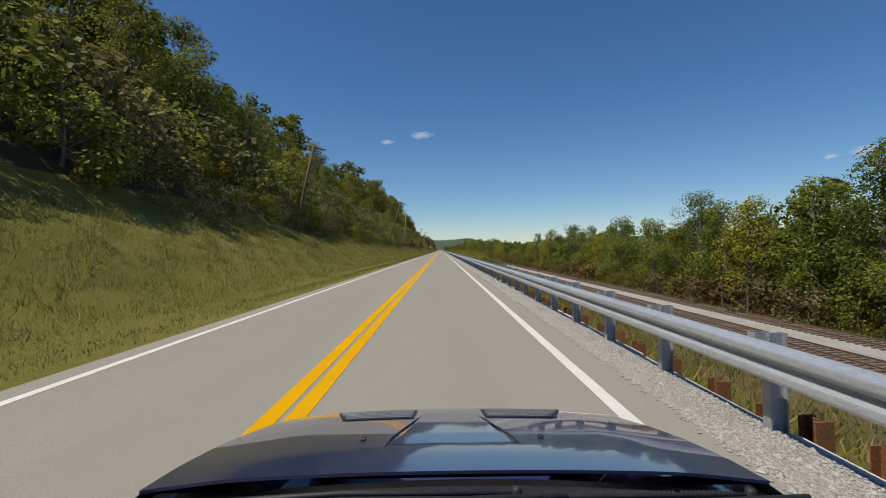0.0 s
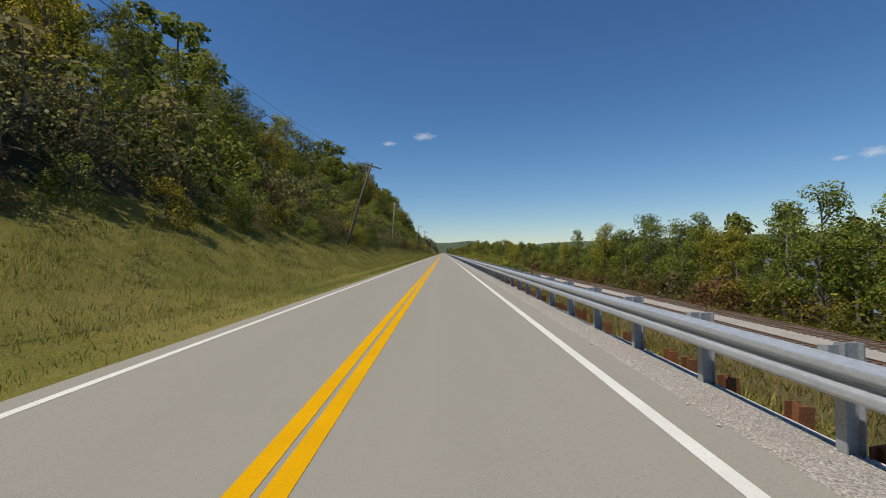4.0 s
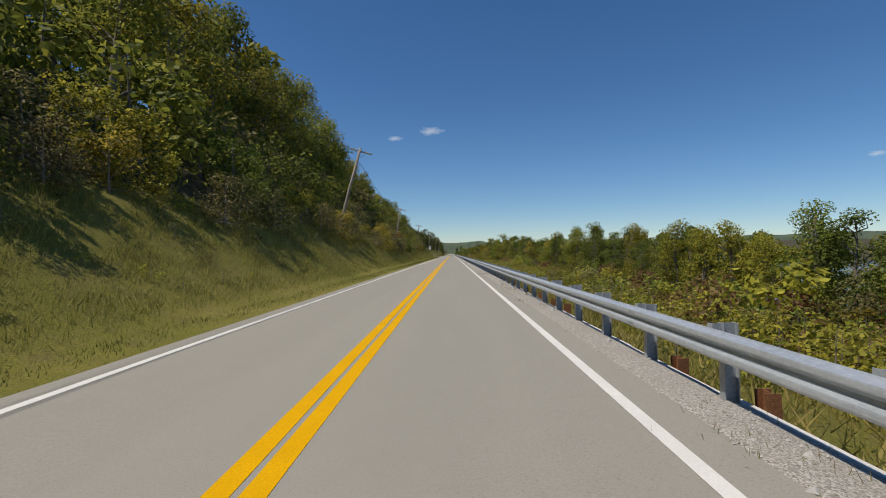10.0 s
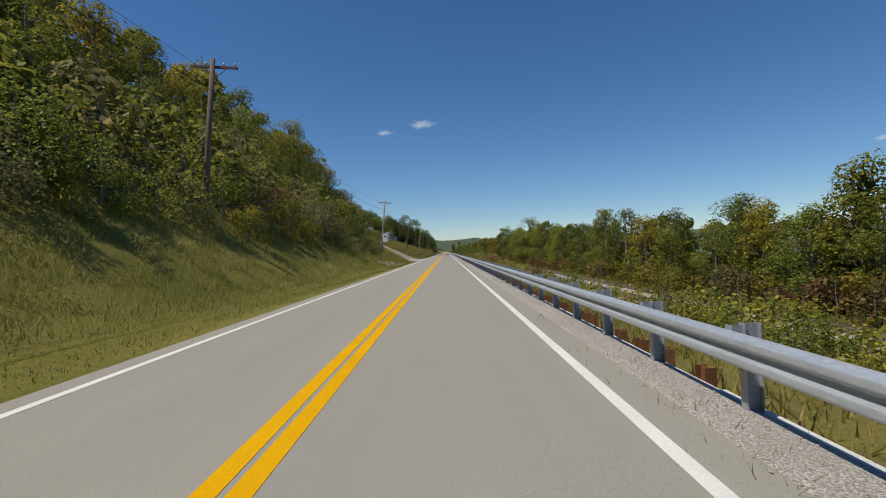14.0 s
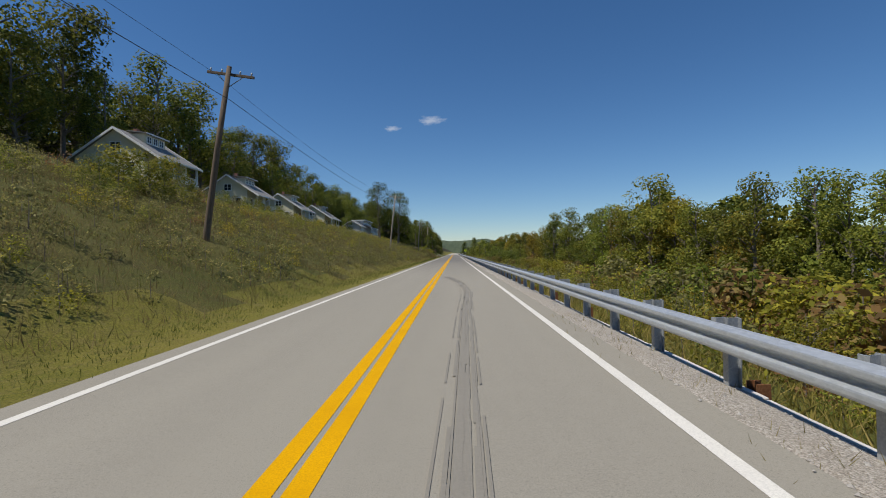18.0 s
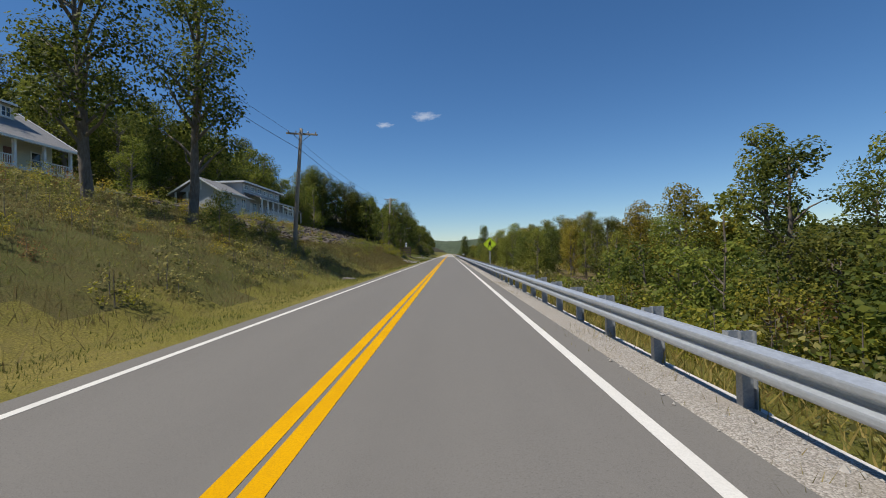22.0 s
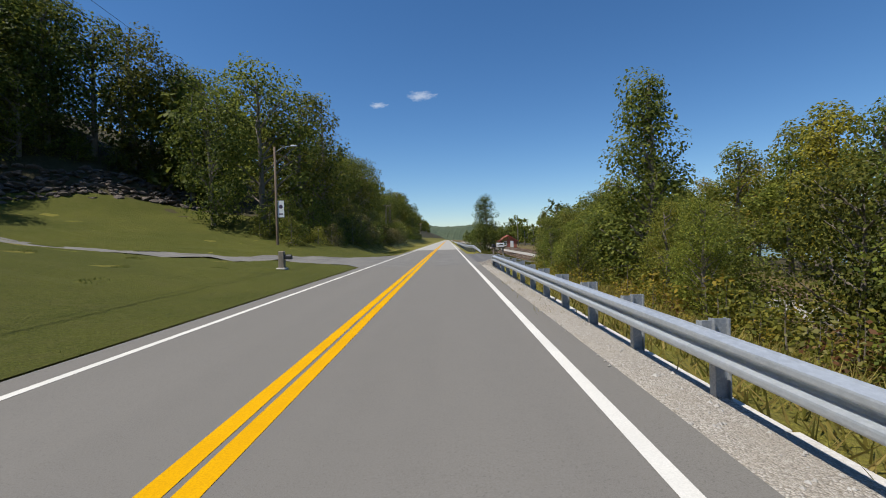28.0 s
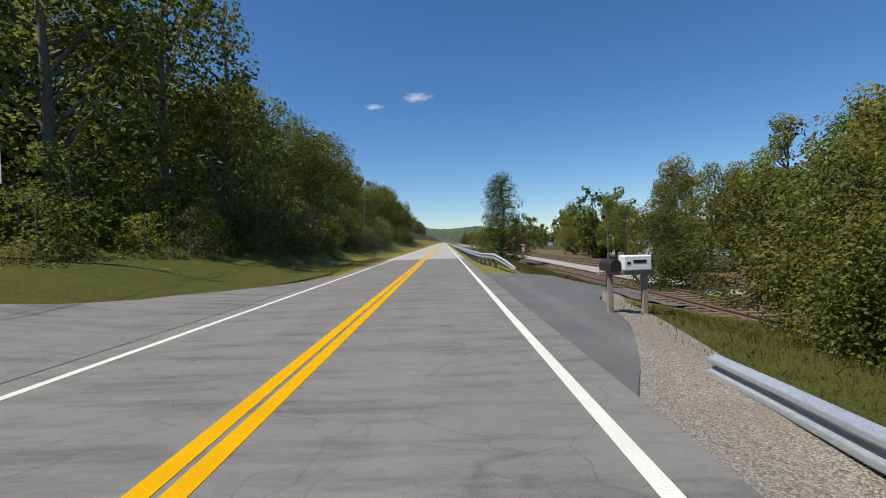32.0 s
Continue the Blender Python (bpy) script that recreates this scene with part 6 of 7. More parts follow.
# ---- stones ----
def stone_mesh(seed, mat):
    r = np.random.default_rng(seed)
    bm = bmesh.new()
    bmesh.ops.create_icosphere(bm, subdivisions=1, radius=0.5)
    for v in bm.verts:
        v.co *= r.uniform(0.72, 1.2)
        v.co.z *= 0.48
    return bm_mesh("stone", bm, mat)


BROWN = [stone_mesh(k, M_stone) for k in range(5)]
PALE = [stone_mesh(20 + k, M_pale_stone) for k in range(4)]


def stones(name, label, category, meshes, spots):
    """Loose stones as parts; spots (x, y, size)."""
    th = thing(name, label, category)
    for x, y, s in spots:
        z = float(ground_z(x, y)) + 0.12 * s + rng.uniform(0, 0.08)
        part("stone", meshes[int(rng.integers(len(meshes)))], th, m=Matrix.Translation((x, y, z)) @ Euler((rng.uniform(-0.5, 0.5), rng.uniform(-0.5, 0.5), rng.uniform(0, 6.28))).to_matrix().to_4x4() @ Matrix.Diagonal((s * rng.uniform(0.7, 1.3), s, s * rng.uniform(0.6, 1.0), 1)))
    return th


def joined_stones(name, label, spots, meshes):
    """The stones that lie too close to count, as one object."""
    vs, fs, n = [], [], 0
    arrays = []
    for me in meshes:
        v = np.empty(len(me.vertices) * 3)
        me.vertices.foreach_get("co", v)
        arrays.append((v.reshape(-1, 3), np.array([p.vertices[:] for p in me.polygons])))
    for x, y, s in spots:
        v, f = arrays[int(rng.integers(len(arrays)))]
        a = rng.uniform(0, 6.28)
        rot = np.array(((math.cos(a), -math.sin(a), 0), (math.sin(a), math.cos(a), 0), (0, 0, 1)))
        vs.append((v * (s * rng.uniform(0.7, 1.3), s, s * 0.8)) @ rot.T + (x, y, float(ground_z(x, y)) + 0.1 * s + rng.uniform(0, 0.1)))
        fs.append(f + n)
        n += len(v)
    return tagged(new(name, mesh_np(name, np.concatenate(vs), np.concatenate(fs), [meshes[0].materials[0]])), label, "stones", kind="stuff")


slope = [(-11.8 - 15.5 * rng.random(), yy, rng.uniform(0.3, 0.95)) for yy in rng.uniform(617, 674, 3100)]
slope = [q for q in slope if q[0] < -11.6 - max(0, q[1] - 655) * 0.5 + rng.normal(0, 0.5)]
slope.sort(key=lambda q: -q[0])
stones("rock_slope", "slope of tumbled brown rocks below the long house", "rock slope", BROWN, slope[:290])
joined_stones("rock_slope_upper", "tumbled brown rocks higher on the slope", slope[290:], BROWN)
band = [(-28.5 + rng.uniform(-1.3, 1.3) - 0.1 * (yy - 690), yy, rng.uniform(0.35, 0.75)) for yy in rng.uniform(688, 709, 280)]
stones("stone_bank", "bank of brown stones along the top of the lawn", "stone bank", BROWN, band)
band = [(-39.5 + 13.5 * q - 0.72 * w, 725.5 + 13 * q + 0.70 * w, rng.uniform(0.55, 1.15)) for q, w in zip(rng.random(296), rng.uniform(0, 5.6, 296))]
stones("stone_bank", "bank of brown stones between lawn and wood", "stone bank", BROWN, band)
stones("ditch_riprap", "pale grey riprap stones lining the roadside ditch", "riprap", PALE, [(-5.6 + rng.normal(0, 0.5), yy, rng.uniform(0.18, 0.45)) for yy in rng.uniform(656, 672, 150)])
stones("ditch_riprap", "scattered pale stones at the foot of the bank", "riprap", PALE, [(-5.8 + rng.normal(0, 0.45), yy, rng.uniform(0.12, 0.35)) for yy in rng.uniform(408, 420, 60)])
stones("ditch_riprap", "scattered pale stones in the dry bank grass", "riprap", PALE, [(-7.0 + rng.normal(0, 0.6), yy, rng.uniform(0.06, 0.16)) for yy in rng.uniform(163, 176, 40)])

vs, fs, n = [], [], 0
oct_v = np.array([(1, 0, 0), (-1, 0, 0), (0, 1, 0), (0, -1, 0), (0, 0, 0.7), (0, 0, -0.7)], dtype=float)
oct_f = np.array([(0, 2, 4), (2, 1, 4), (1, 3, 4), (3, 0, 4), (2, 0, 5), (1, 2, 5), (3, 1, 5), (0, 3, 5)])
N = 26000
gx, gy = 3.42 + 0.78 * rng.random(N) ** 0.8, np.where(rng.random(N) < 0.45, rng.uniform(0, 30, N), rng.uniform(-4, 714, N))
gs = rng.uniform(0.008, 0.026, N) * np.where(gy < 30, 0.75, 1.0) * (1 + (rng.random(N) > 0.97) * 1.2)
v = oct_v[None] * gs[:, None, None] * rng.uniform(0.7, 1.4, (N, 6, 1)) + np.stack([gx, gy, 0.002 - 0.11 * (gx - 3.40)], -1)[:, None]
tagged(new("gravel_stones", mesh_np("gravel_stones", v.reshape(-1, 3), (oct_f[None] + 6 * np.arange(N)[:, None, None]).reshape(-1, 3), [M_pale_stone])), "loose limestone chips on the shoulder", "gravel", kind="stuff")

# ---- grasses and weeds ----
def blades(name, label, mat, xy, height, width, per, seed, lean=0.35):
    """Tufts of tapering blades rooted at xy (n, 2)."""
    r = np.random.default_rng(seed)
    n = len(xy)
    p = np.repeat(xy, per, 0) + r.normal(0, 0.22, (n * per, 2))
    h = np.repeat(height if np.ndim(height) else np.full(n, height), per) * r.uniform(0.5, 1.2, n * per)
    a = r.uniform(0, 6.28, n * per)
    z = ground_z(p[:, 0], p[:, 1])
    side = np.stack([np.cos(a), np.sin(a), np.zeros_like(a)], -1) * (width * r.uniform(0.6, 1.4, n * per))[:, None]
    b = r.uniform(0, 6.28, n * per)
    out = np.stack([np.cos(b), np.sin(b), np.zeros_like(b)], -1) * (h * lean * r.random(n * per))[:, None]
    root = np.column_stack([p, z - 0.03])
    tip = root + out + np.stack([0 * h, 0 * h, h + 0.03], -1)
    v = np.stack([root - side, root + side, tip], 1).reshape(-1, 3)
    return tagged(new(name, mesh_np(name, v, np.arange(len(v)).reshape(-1, 3), [mat])), label, "grass", kind="stuff")


def scatter(n, y0, y1, x0, x1, seed, power=1.0):
    """n spots between two (y, x) tables, denser towards x0."""
    r = np.random.default_rng(seed)
    y = r.uniform(y0, y1, n)
    t = r.random(n) ** power
    a, b = np.interp(y, *zip(*x0)), np.interp(y, *zip(*x1))
    return np.column_stack([a + (b - a) * t, y])


EDGE_L = [(-20, -3.85), (800, -3.85)]
BANK_L = [(-20, -13), (60, -13), (100, -11.5), (215, -10), (320, -11), (420, -11), (452, -13), (470, -20), (640, -20), (694, -12), (760, -10)]
def keep(xy, *zones):
    ok = np.ones(len(xy), bool)
    for y0, y1, xmin in zones:
        ok &= ~((xy[:, 1] > y0) & (xy[:, 1] < y1) & (xy[:, 0] < xmin))
    return xy[ok]


g = keep(scatter(30000, -8, 760, EDGE_L, [(-20, -5.6), (800, -5.6)], 1), (711.8, 724, 0), (434, 461, 0))
blades("verge_grass", "short green grass along the road edge", M_blade_green, g, 0.08, 0.009, 5, 2, 1.2)
g = keep(scatter(64000, -8, 452, [(-20, -5.0), (800, -5.0)], BANK_L, 3, 0.9), (440, 455, -0.1))
blades("bank_grass", "dry yellow-green grass on the roadside bank", M_blade, g, 0.20, 0.012, 5, 4, 1.2)
g = keep(scatter(34000, 463, 660, [(455, -5.0), (700, -5.0)], [(455, -24), (612, -26), (620, -12.5), (700, -12.5)], 5, 0.8))
blades("meadow_grass", "tall seeding grass on the slope below the houses", M_blade_weed, g, 0.36, 0.007, 6, 6, 1.3)
g = keep(scatter(14000, 463, 660, [(455, -5.0), (700, -5.0)], [(455, -30), (612, -32), (620, -12.5), (700, -12.5)], 7, 0.8))
blades("meadow_weeds", "leafy green weeds on the slope below the houses", M_blade, g, 0.22, 0.009, 5, 8, 1.6)
g = scatter(26000, 680, 760, EDGE_L, [(680, -22), (760, -10)], 9, 0.8)
g = keep(g, (711.6, 723.5, 0))
blades("lawn_grass", "mown lawn grass", M_blade_green, g, 0.06, 0.012, 3, 10, 1.2)
g = scatter(52000, -8, 706, [(-20, 4.75), (720, 4.75)], [(-20, 13), (560, 13), (640, 10), (720, 8)], 11, 1.2)
blades("bank_weeds", "yellow-green weeds on the bank below the guardrail", M_blade, g, np.interp(g[:, 1], [0, 90, 120, 700], [0.24, 0.26, 0.32, 0.32]), 0.018, 4, 12, 1.4)
g = scatter(14000, 712, 760, [(712, 4.6), (718, 5.1), (724, 6.0), (760, 4.6)], [(716, 10), (760, 9)], 13)
g = g[~((g[:, 1] > 723.5) & (g[:, 1] < 733))]
blades("verge_weeds", "rough green verge grass", M_blade_green, g, 0.13, 0.014, 3, 14, 1.2)
g = scatter(30000, -8, 640, [(-20, 13), (640, 10)], [(-20, 22), (560, 22), (640, 15)], 15)
blades("railside_grass", "tawny grass between bank and railway", M_blade, g, 0.5, 0.035, 3, 16, 1.1)
g = scatter(14000, -8, 640, [(-20, 33.5), (560, 33.5), (640, 28)], [(-20, 37), (560, 37), (640, 31)], 17)
blades("tawny_grass", "tall tawny grass along the far side of the railway", M_blade, g, 0.8, 0.05, 3, 18, 1.0)
g = scatter(2000, 180, 712, [(230, 3.5), (720, 3.5)], [(230, 4.05), (720, 4.05)], 19)
g = g[np.sin(g[:, 1] * 0.11) + np.sin(g[:, 1] * 0.37) > 0.3]
blades("shoulder_weeds", "sparse weeds growing in the gravel shoulder", M_blade_weed, g, 0.14, 0.007, 9, 20, 1.2)

# ---- the car at the start of the run ----
M_navy = material("navy_car_paint", 0.28, 0.35, (0.012, 0.018, 0.045), 0.5)
M_navy.node_tree.nodes["Principled BSDF"].inputs["Coat Weight"].default_value = 1.0
M_navy.node_tree.nodes["Principled BSDF"].inputs["Coat Roughness"].default_value = 0.03
nv = coords(M_navy)
nf = noise_of(M_navy, nv, 140.0, 3.0)
join(M_navy, ramp(M_navy, nf, [(0.35, (0.020, 0.028, 0.095)), (0.7, (0.034, 0.048, 0.150))]), base(M_navy))
M_rubber = two_scale("tyre_rubber", (0.02, 0.02, 0.02), (0.028, 0.028, 0.028), (0.04, 0.04, 0.04), 3.0, 40.0, 0.9)
M_chrome = material("polished_metal", 0.2, 1.0, (0.6, 0.6, 0.62))
M_headlamp = material("lamp_lens", 0.05, 0.0, (0.55, 0.57, 0.6), 0.6)

M_slat = two_scale("grey_slat_plastic", (0.14, 0.145, 0.155), (0.10, 0.105, 0.115), (0.18, 0.185, 0.19), 4.0, 60.0, 0.4)
CAR_X = 1.435
car = thing("car", "dark navy car with hood scoop and vents on the road", "car", m=Matrix.Translation((CAR_X, 0, 0)))
HOOD = [(1.07, 0.945, 0.735), (1.25, 0.915, 0.750), (1.5, 0.866, 0.762), (1.75, 0.812, 0.757), (1.95, 0.766, 0.742), (2.1, 0.730, 0.715), (2.18, 0.706, 0.680)]


def hood_z(u, d):
    """Height of the hood at a fraction u across and a distance d ahead."""
    zs = np.interp(d, [h[0] for h in HOOD], [h[1] for h in HOOD])
    return zs - 0.036 * abs(u) ** 2.6 + 0.003 * math.exp(-((abs(u) - 0.72) / 0.16) ** 2)


v, f = [], []
us = np.linspace(-1, 1, 33)
ds = np.concatenate([np.linspace(1.07, 2.1, 22), [2.14, 2.18]])
for d in ds:
    hw = np.interp(d, [h[0] for h in HOOD], [h[2] for h in HOOD])
    for u in us:
        v.append((u * hw, d, hood_z(u, d)))
nu = len(us)
for j in range(len(ds) - 1):
    for i in range(nu - 1):
        a = j * nu + i
        f.append((a, a + 1, a + nu + 1, a + nu))
hood = part("hood", mesh_np("hood", v, np.array(f), [M_navy], True), car, "glossy navy hood")
for row_ in (v[:nu], v[-nu:]):
    lip_v = [(x, y, z) for x, y, z in row_] + [(x, y, z - 0.008) for x, y, z in row_]
    part("hood_edge", mesh_np("hood_edge", lip_v, np.array([(i, i + 1, i + 1 + nu, i + nu) for i in range(nu - 1)]), [M_navy]), hood)


def hood_at(x, d, lift=0.0):
    hw = np.interp(d, [h[0] for h in HOOD], [h[2] for h in HOOD])
    return (x, d, hood_z(x / hw, d) + lift)


def hood_patch(name, edge, mat, lift, n=10):
    """A skin on the hood between edge rows (d, x0, x1)."""
    pv, pf = [], []
    for d, x0, x1 in edge:
        pv += [hood_at(x0 + (x1 - x0) * k / n, d, lift) for k in range(n + 1)]
    for j in range(len(edge) - 1):
        for i in range(n):
            a = j * (n + 1) + i
            pf.append((a, a + 1, a + n + 2, a + n + 1))
    return mesh_np(name, pv, np.array(pf), [mat], True)


# scoop: a low raised wedge with slots along its flanks
sv, sf = [], []
for d, hw, lift in ((1.33, 0.170, 0.001), (1.45, 0.150, 0.006), (1.62, 0.125, 0.012), (1.84, 0.098, 0.015), (1.90, 0.094, 0.002)):
    sv += [hood_at(-hw - 0.018, d, 0.001), hood_at(-hw, d, lift), hood_at(0, d, lift * 1.05), hood_at(hw, d, lift), hood_at(hw + 0.018, d, 0.001)]
for j in range(4):
    for i in range(4):
        a = j * 5 + i
        sf.append((a, a + 1, a + 6, a + 5))
part("scoop", mesh_np("scoop", sv, np.array(sf), [M_navy]), hood, "raised hood scoop")
for sx in (-1, 1):
    part("scoop_slot", tube("scoop_slot", [hood_at(sx * 0.192, 1.31, 0.001), hood_at(sx * 0.184, 1.42, 0.002), hood_at(sx * 0.128, 1.74, 0.004), hood_at(sx * 0.100, 1.90, 0.003)], [0.002, 0.003, 0.003, 0.002], M_black, 6), hood, "dark slot beside the scoop")
    vent = part("vent", hood_patch("vent", [(d, sx * 0.14, sx * (0.42 + 0.08 * (d - 1.80) / 0.3)) for d in np.linspace(1.80, 2.06, 9)], M_black, 0.002), hood, "black slatted hood vent")
    for k in range(6):
        d = 1.825 + 0.042 * k
        pts = [hood_at(sx * x, d, 0.005) for x in np.linspace(0.15, 0.41 + 0.015 * k, 9)]
        part("slat", tube("slat", pts, [0.004] * 9, M_slat, 5), vent, "grey vent slat")
    part("washer_jet", box("washer_jet", (0.016, 0.018, 0.010), M_black, bevel=0.003), hood, m=Matrix.Translation(hood_at(sx * 0.27, 1.40, 0.004)))

# body: lofted sections, open above the beltline behind the cowl
SECT = [(2.42, 0.62, 0.26, 0.40), (2.36, 0.72, 0.22, 0.50), (2.2, 0.80, 0.20, 0.59), (2.0, 0.85, 0.19, 0.65), (1.6, 0.88, 0.19, 0.75), (1.2, 0.885, 0.19, 0.835), (1.0, 0.885, 0.19, 0.865), (0.4, 0.885, 0.19, 0.905), (-1.4, 0.885, 0.19, 0.925), (-1.9, 0.86, 0.22, 0.93), (-2.15, 0.74, 0.30, 0.88)]
bv, bf = [], []
for d, hw, lo, hi in SECT:
    bv += [(-hw * 0.9, d, lo), (-hw, d, lo + 0.14), (-hw, d, hi - 0.14), (-hw + 0.025, d, hi - 0.03), (-hw + 0.10, d, hi), (hw - 0.10, d, hi), (hw - 0.025, d, hi - 0.03), (hw, d, hi - 0.14), (hw, d, lo + 0.14), (hw * 0.9, d, lo)]
for j in range(len(SECT) - 1):
    for i in range(10):
        if i == 4 and j < 5:
            continue
        a, b = j * 10 + i, j * 10 + (i + 1) % 10
        bf.append((a, b, b + 10, a + 10))
me = bpy.data.meshes.new("body")
me.from_pydata(bv, [], [tuple(q) for q in bf] + [tuple(range(10)), tuple(range(len(bv) - 10, len(bv)))])
me.materials.append(M_navy)
for p in me.polygons:
    p.use_smooth = False
me.update()
part("body", me, car, "navy body shell")
for sx in (-1, 1):
    part("headlamp", box("headlamp", (0.34, 0.14, 0.13), M_headlamp, (sx * 0.56, 2.30, 0.52), 0.03), car, "clear headlamp")
    fv, ff = [], []
    for d, (ha, za) in zip(np.linspace(0.98, 2.12, 12), [(np.interp(q, [h[0] for h in HOOD], [h[2] for h in HOOD]), hood_z(1, q)) for q in np.linspace(0.98, 2.12, 12)]):
        fv += [(sx * (ha + 0.006), d, za - 0.012), (sx * (ha + 0.025), d, za - 0.04), (sx * (ha + 0.05), d, za - 0.13)]
    for j in range(11):
        for i in range(2):
            a = j * 3 + i
            ff.append((a, a + 1, a + 4, a + 3))
    part("fender", mesh_np("fender", fv, np.array(ff), [M_navy], True), car, "navy front fender")
    for wy in (1.52, -1.15):
        bm = bmesh.new()
        bmesh.ops.create_cone(bm, cap_ends=True, segments=28, radius1=0.33, radius2=0.33, depth=0.22, matrix=Matrix.Rotation(radians(90), 4, "Y"))
        bmesh.ops.bevel(bm, geom=[e for e in bm.edges if len(e.link_faces) == 2 and any(len(q.verts) > 4 for q in e.link_faces)], offset=0.03, segments=2, affect="EDGES")
        w = part("wheel", bm_mesh("wheel", bm, M_rubber, True), car, "black tyre", Matrix.Translation((sx * 0.79, wy, 0.33)))
        bm = bmesh.new()
        bmesh.ops.create_cone(bm, cap_ends=True, segments=24, radius1=0.21, radius2=0.19, depth=0.03, matrix=Matrix.Rotation(radians(90 * sx), 4, "Y"))
        part("rim", bm_mesh("rim", bm, M_chrome), w, "alloy rim", Matrix.Translation((sx * 0.105, 0, 0)))
# cowl, grille and wipers
cv, cf = [], []
for d, z in ((0.80, 0.945), (0.90, 0.925), (0.99, 0.918), (1.045, 0.922), (1.06, 0.905), (1.20, 0.86)):
    for u in np.linspace(-1, 1, 13):
        cv.append((u * 0.80, d - 0.05 * u * u, z - 0.03 * u * u))
for j in range(5):
    for i in range(12):
        a = j * 13 + i
        cf.append((a, a + 1, a + 14, a + 13))
cowl = part("cowl", mesh_np("cowl", cv, np.array(cf), [M_black], True), car, "black plastic cowl panel")
slot = box("cowl_slot", (0.006, 0.012, 0.004), M_rubber)
for r_ in range(2):
    for k in range(40):
        if k % 14 != 13:
            part("cowl_slot", slot, cowl, m=Matrix.Translation((0.22 + 0.0099 * k, 1.005 - 0.026 * r_, 0.9215 - 0.004 * (0.2 + k / 60) ** 2)))
for x0, x1, d0, d1 in ((-0.62, 0.13, 0.955, 0.985), (-0.22, 0.62, 0.925, 0.965)):
    wp = part("wiper", tube("wiper", [(x0, d0, 0.935), ((x0 + x1) / 2, (d0 + d1) / 2 + 0.012, 0.942), (x1, d1, 0.935)], [0.008, 0.007, 0.005], M_black, 6), car, "black wiper arm")
    part("wiper_blade", tube("wiper_blade", [(x0 + 0.10, d0 - 0.03, 0.944), (x1 + 0.10, d1 - 0.03, 0.944)], [0.008, 0.008], M_rubber, 5), wp)
    part("pivot_cap", tube("pivot_cap", [(x1, d1, 0.93), (x1, d1, 0.946), (x1, d1, 0.950)], [0.012, 0.011, 0.006], M_black, 10), wp)

# ---- signs and street furniture ----
M_sign = two_scale("fluorescent_yellow_green", (0.62, 0.80, 0.02), (0.58, 0.76, 0.02), (0.66, 0.84, 0.03), 2.0, 30.0, 0.5, bump_s=0.02, bump_d=0.001)
M_inkblack = material("black_sign_ink", 0.6, 0, (0.012, 0.012, 0.012))
M_panel = two_scale("white_panel", (0.80, 0.80, 0.80), (0.75, 0.75, 0.75), (0.83, 0.83, 0.83), 2.0, 30.0, 0.5, bump_s=0.03, bump_d=0.002)

SX, SY, SZ = 4.42, 613.4, 2.08
sign = thing("crossing_sign", "yellow-green diamond warning sign on a steel post behind the guardrail", "road sign", m=Matrix.Translation((SX, SY, 0)))
part("post", tube("post", [(0, 0.03, -0.9), (0, 0.03, SZ + 0.45)], [0.03, 0.03], M_post, 8), sign, "galvanised sign post")
bm = bmesh.new()
bmesh.ops.create_cube(bm, size=1.0, matrix=Matrix.Rotation(radians(45), 4, "Y") @ Matrix.Diagonal((0.76, 0.006, 0.76, 1)))
bmesh.ops.bevel(bm, geom=[e for e in bm.edges if abs(e.verts[0].co.y - e.verts[1].co.y) > 0.004], offset=0.05, segments=3, affect="EDGES")
plate = part("plate", bm_mesh("plate", bm, M_sign), sign, "fluorescent yellow-green diamond plate", Matrix.Translation((0, -0.01, SZ)))
bm = bmesh.new()
for a, b, w in (((-0.33, 0.0), (0, 0.33), 0.018), ((0, 0.33), (0.33, 0), 0.018), ((0.33, 0), (0, -0.33), 0.018), ((0, -0.33), (-0.33, 0), 0.018)):
    va, vb = Vector((a[0], 0, a[1])) * 1.48, Vector((b[0], 0, b[1])) * 1.48
    d = (vb - va)
    bmesh.ops.create_cube(bm, size=1.0, matrix=Matrix.Translation((va + vb) / 2) @ d.to_track_quat("X", "Z").to_matrix().to_4x4() @ Matrix.Diagonal((d.length * 0.96, 0.004, w, 1)))
part("border", bm_mesh("border", bm, M_inkblack), plate, "black border line", Matrix.Translation((0, -0.006, 0)))
bm = bmesh.new()
for x0, z0, x1, z1, w in ((0.0, 0.02, 0.02, 0.17, 0.10), (0.0, 0.02, -0.08, -0.12, 0.06), (-0.08, -0.12, -0.14, -0.25, 0.05), (0.01, 0.02, 0.07, -0.11, 0.06), (0.07, -0.11, 0.11, -0.26, 0.05), (0.02, 0.15, 0.12, 0.04, 0.04), (0.0, 0.15, -0.11, 0.03, 0.04)):
    va, vb = Vector((x0, 0, z0)), Vector((x1, 0, z1))
    d = vb - va
    bmesh.ops.create_cube(bm, size=1.0, matrix=Matrix.Translation((va + vb) / 2) @ d.to_track_quat("X", "Z").to_matrix().to_4x4() @ Matrix.Diagonal((d.length + w * 0.5, 0.004, w, 1)))
bmesh.ops.create_cone(bm, cap_ends=True, segments=14, radius1=0.05, radius2=0.05, depth=0.004, matrix=Matrix.Translation((0.04, 0, 0.25)) @ Matrix.Rotation(radians(90), 4, "X"))
part("pictogram", bm_mesh("pictogram", bm, M_inkblack), plate, "black crossing pictogram", Matrix.Translation((0, -0.0075, 0)))

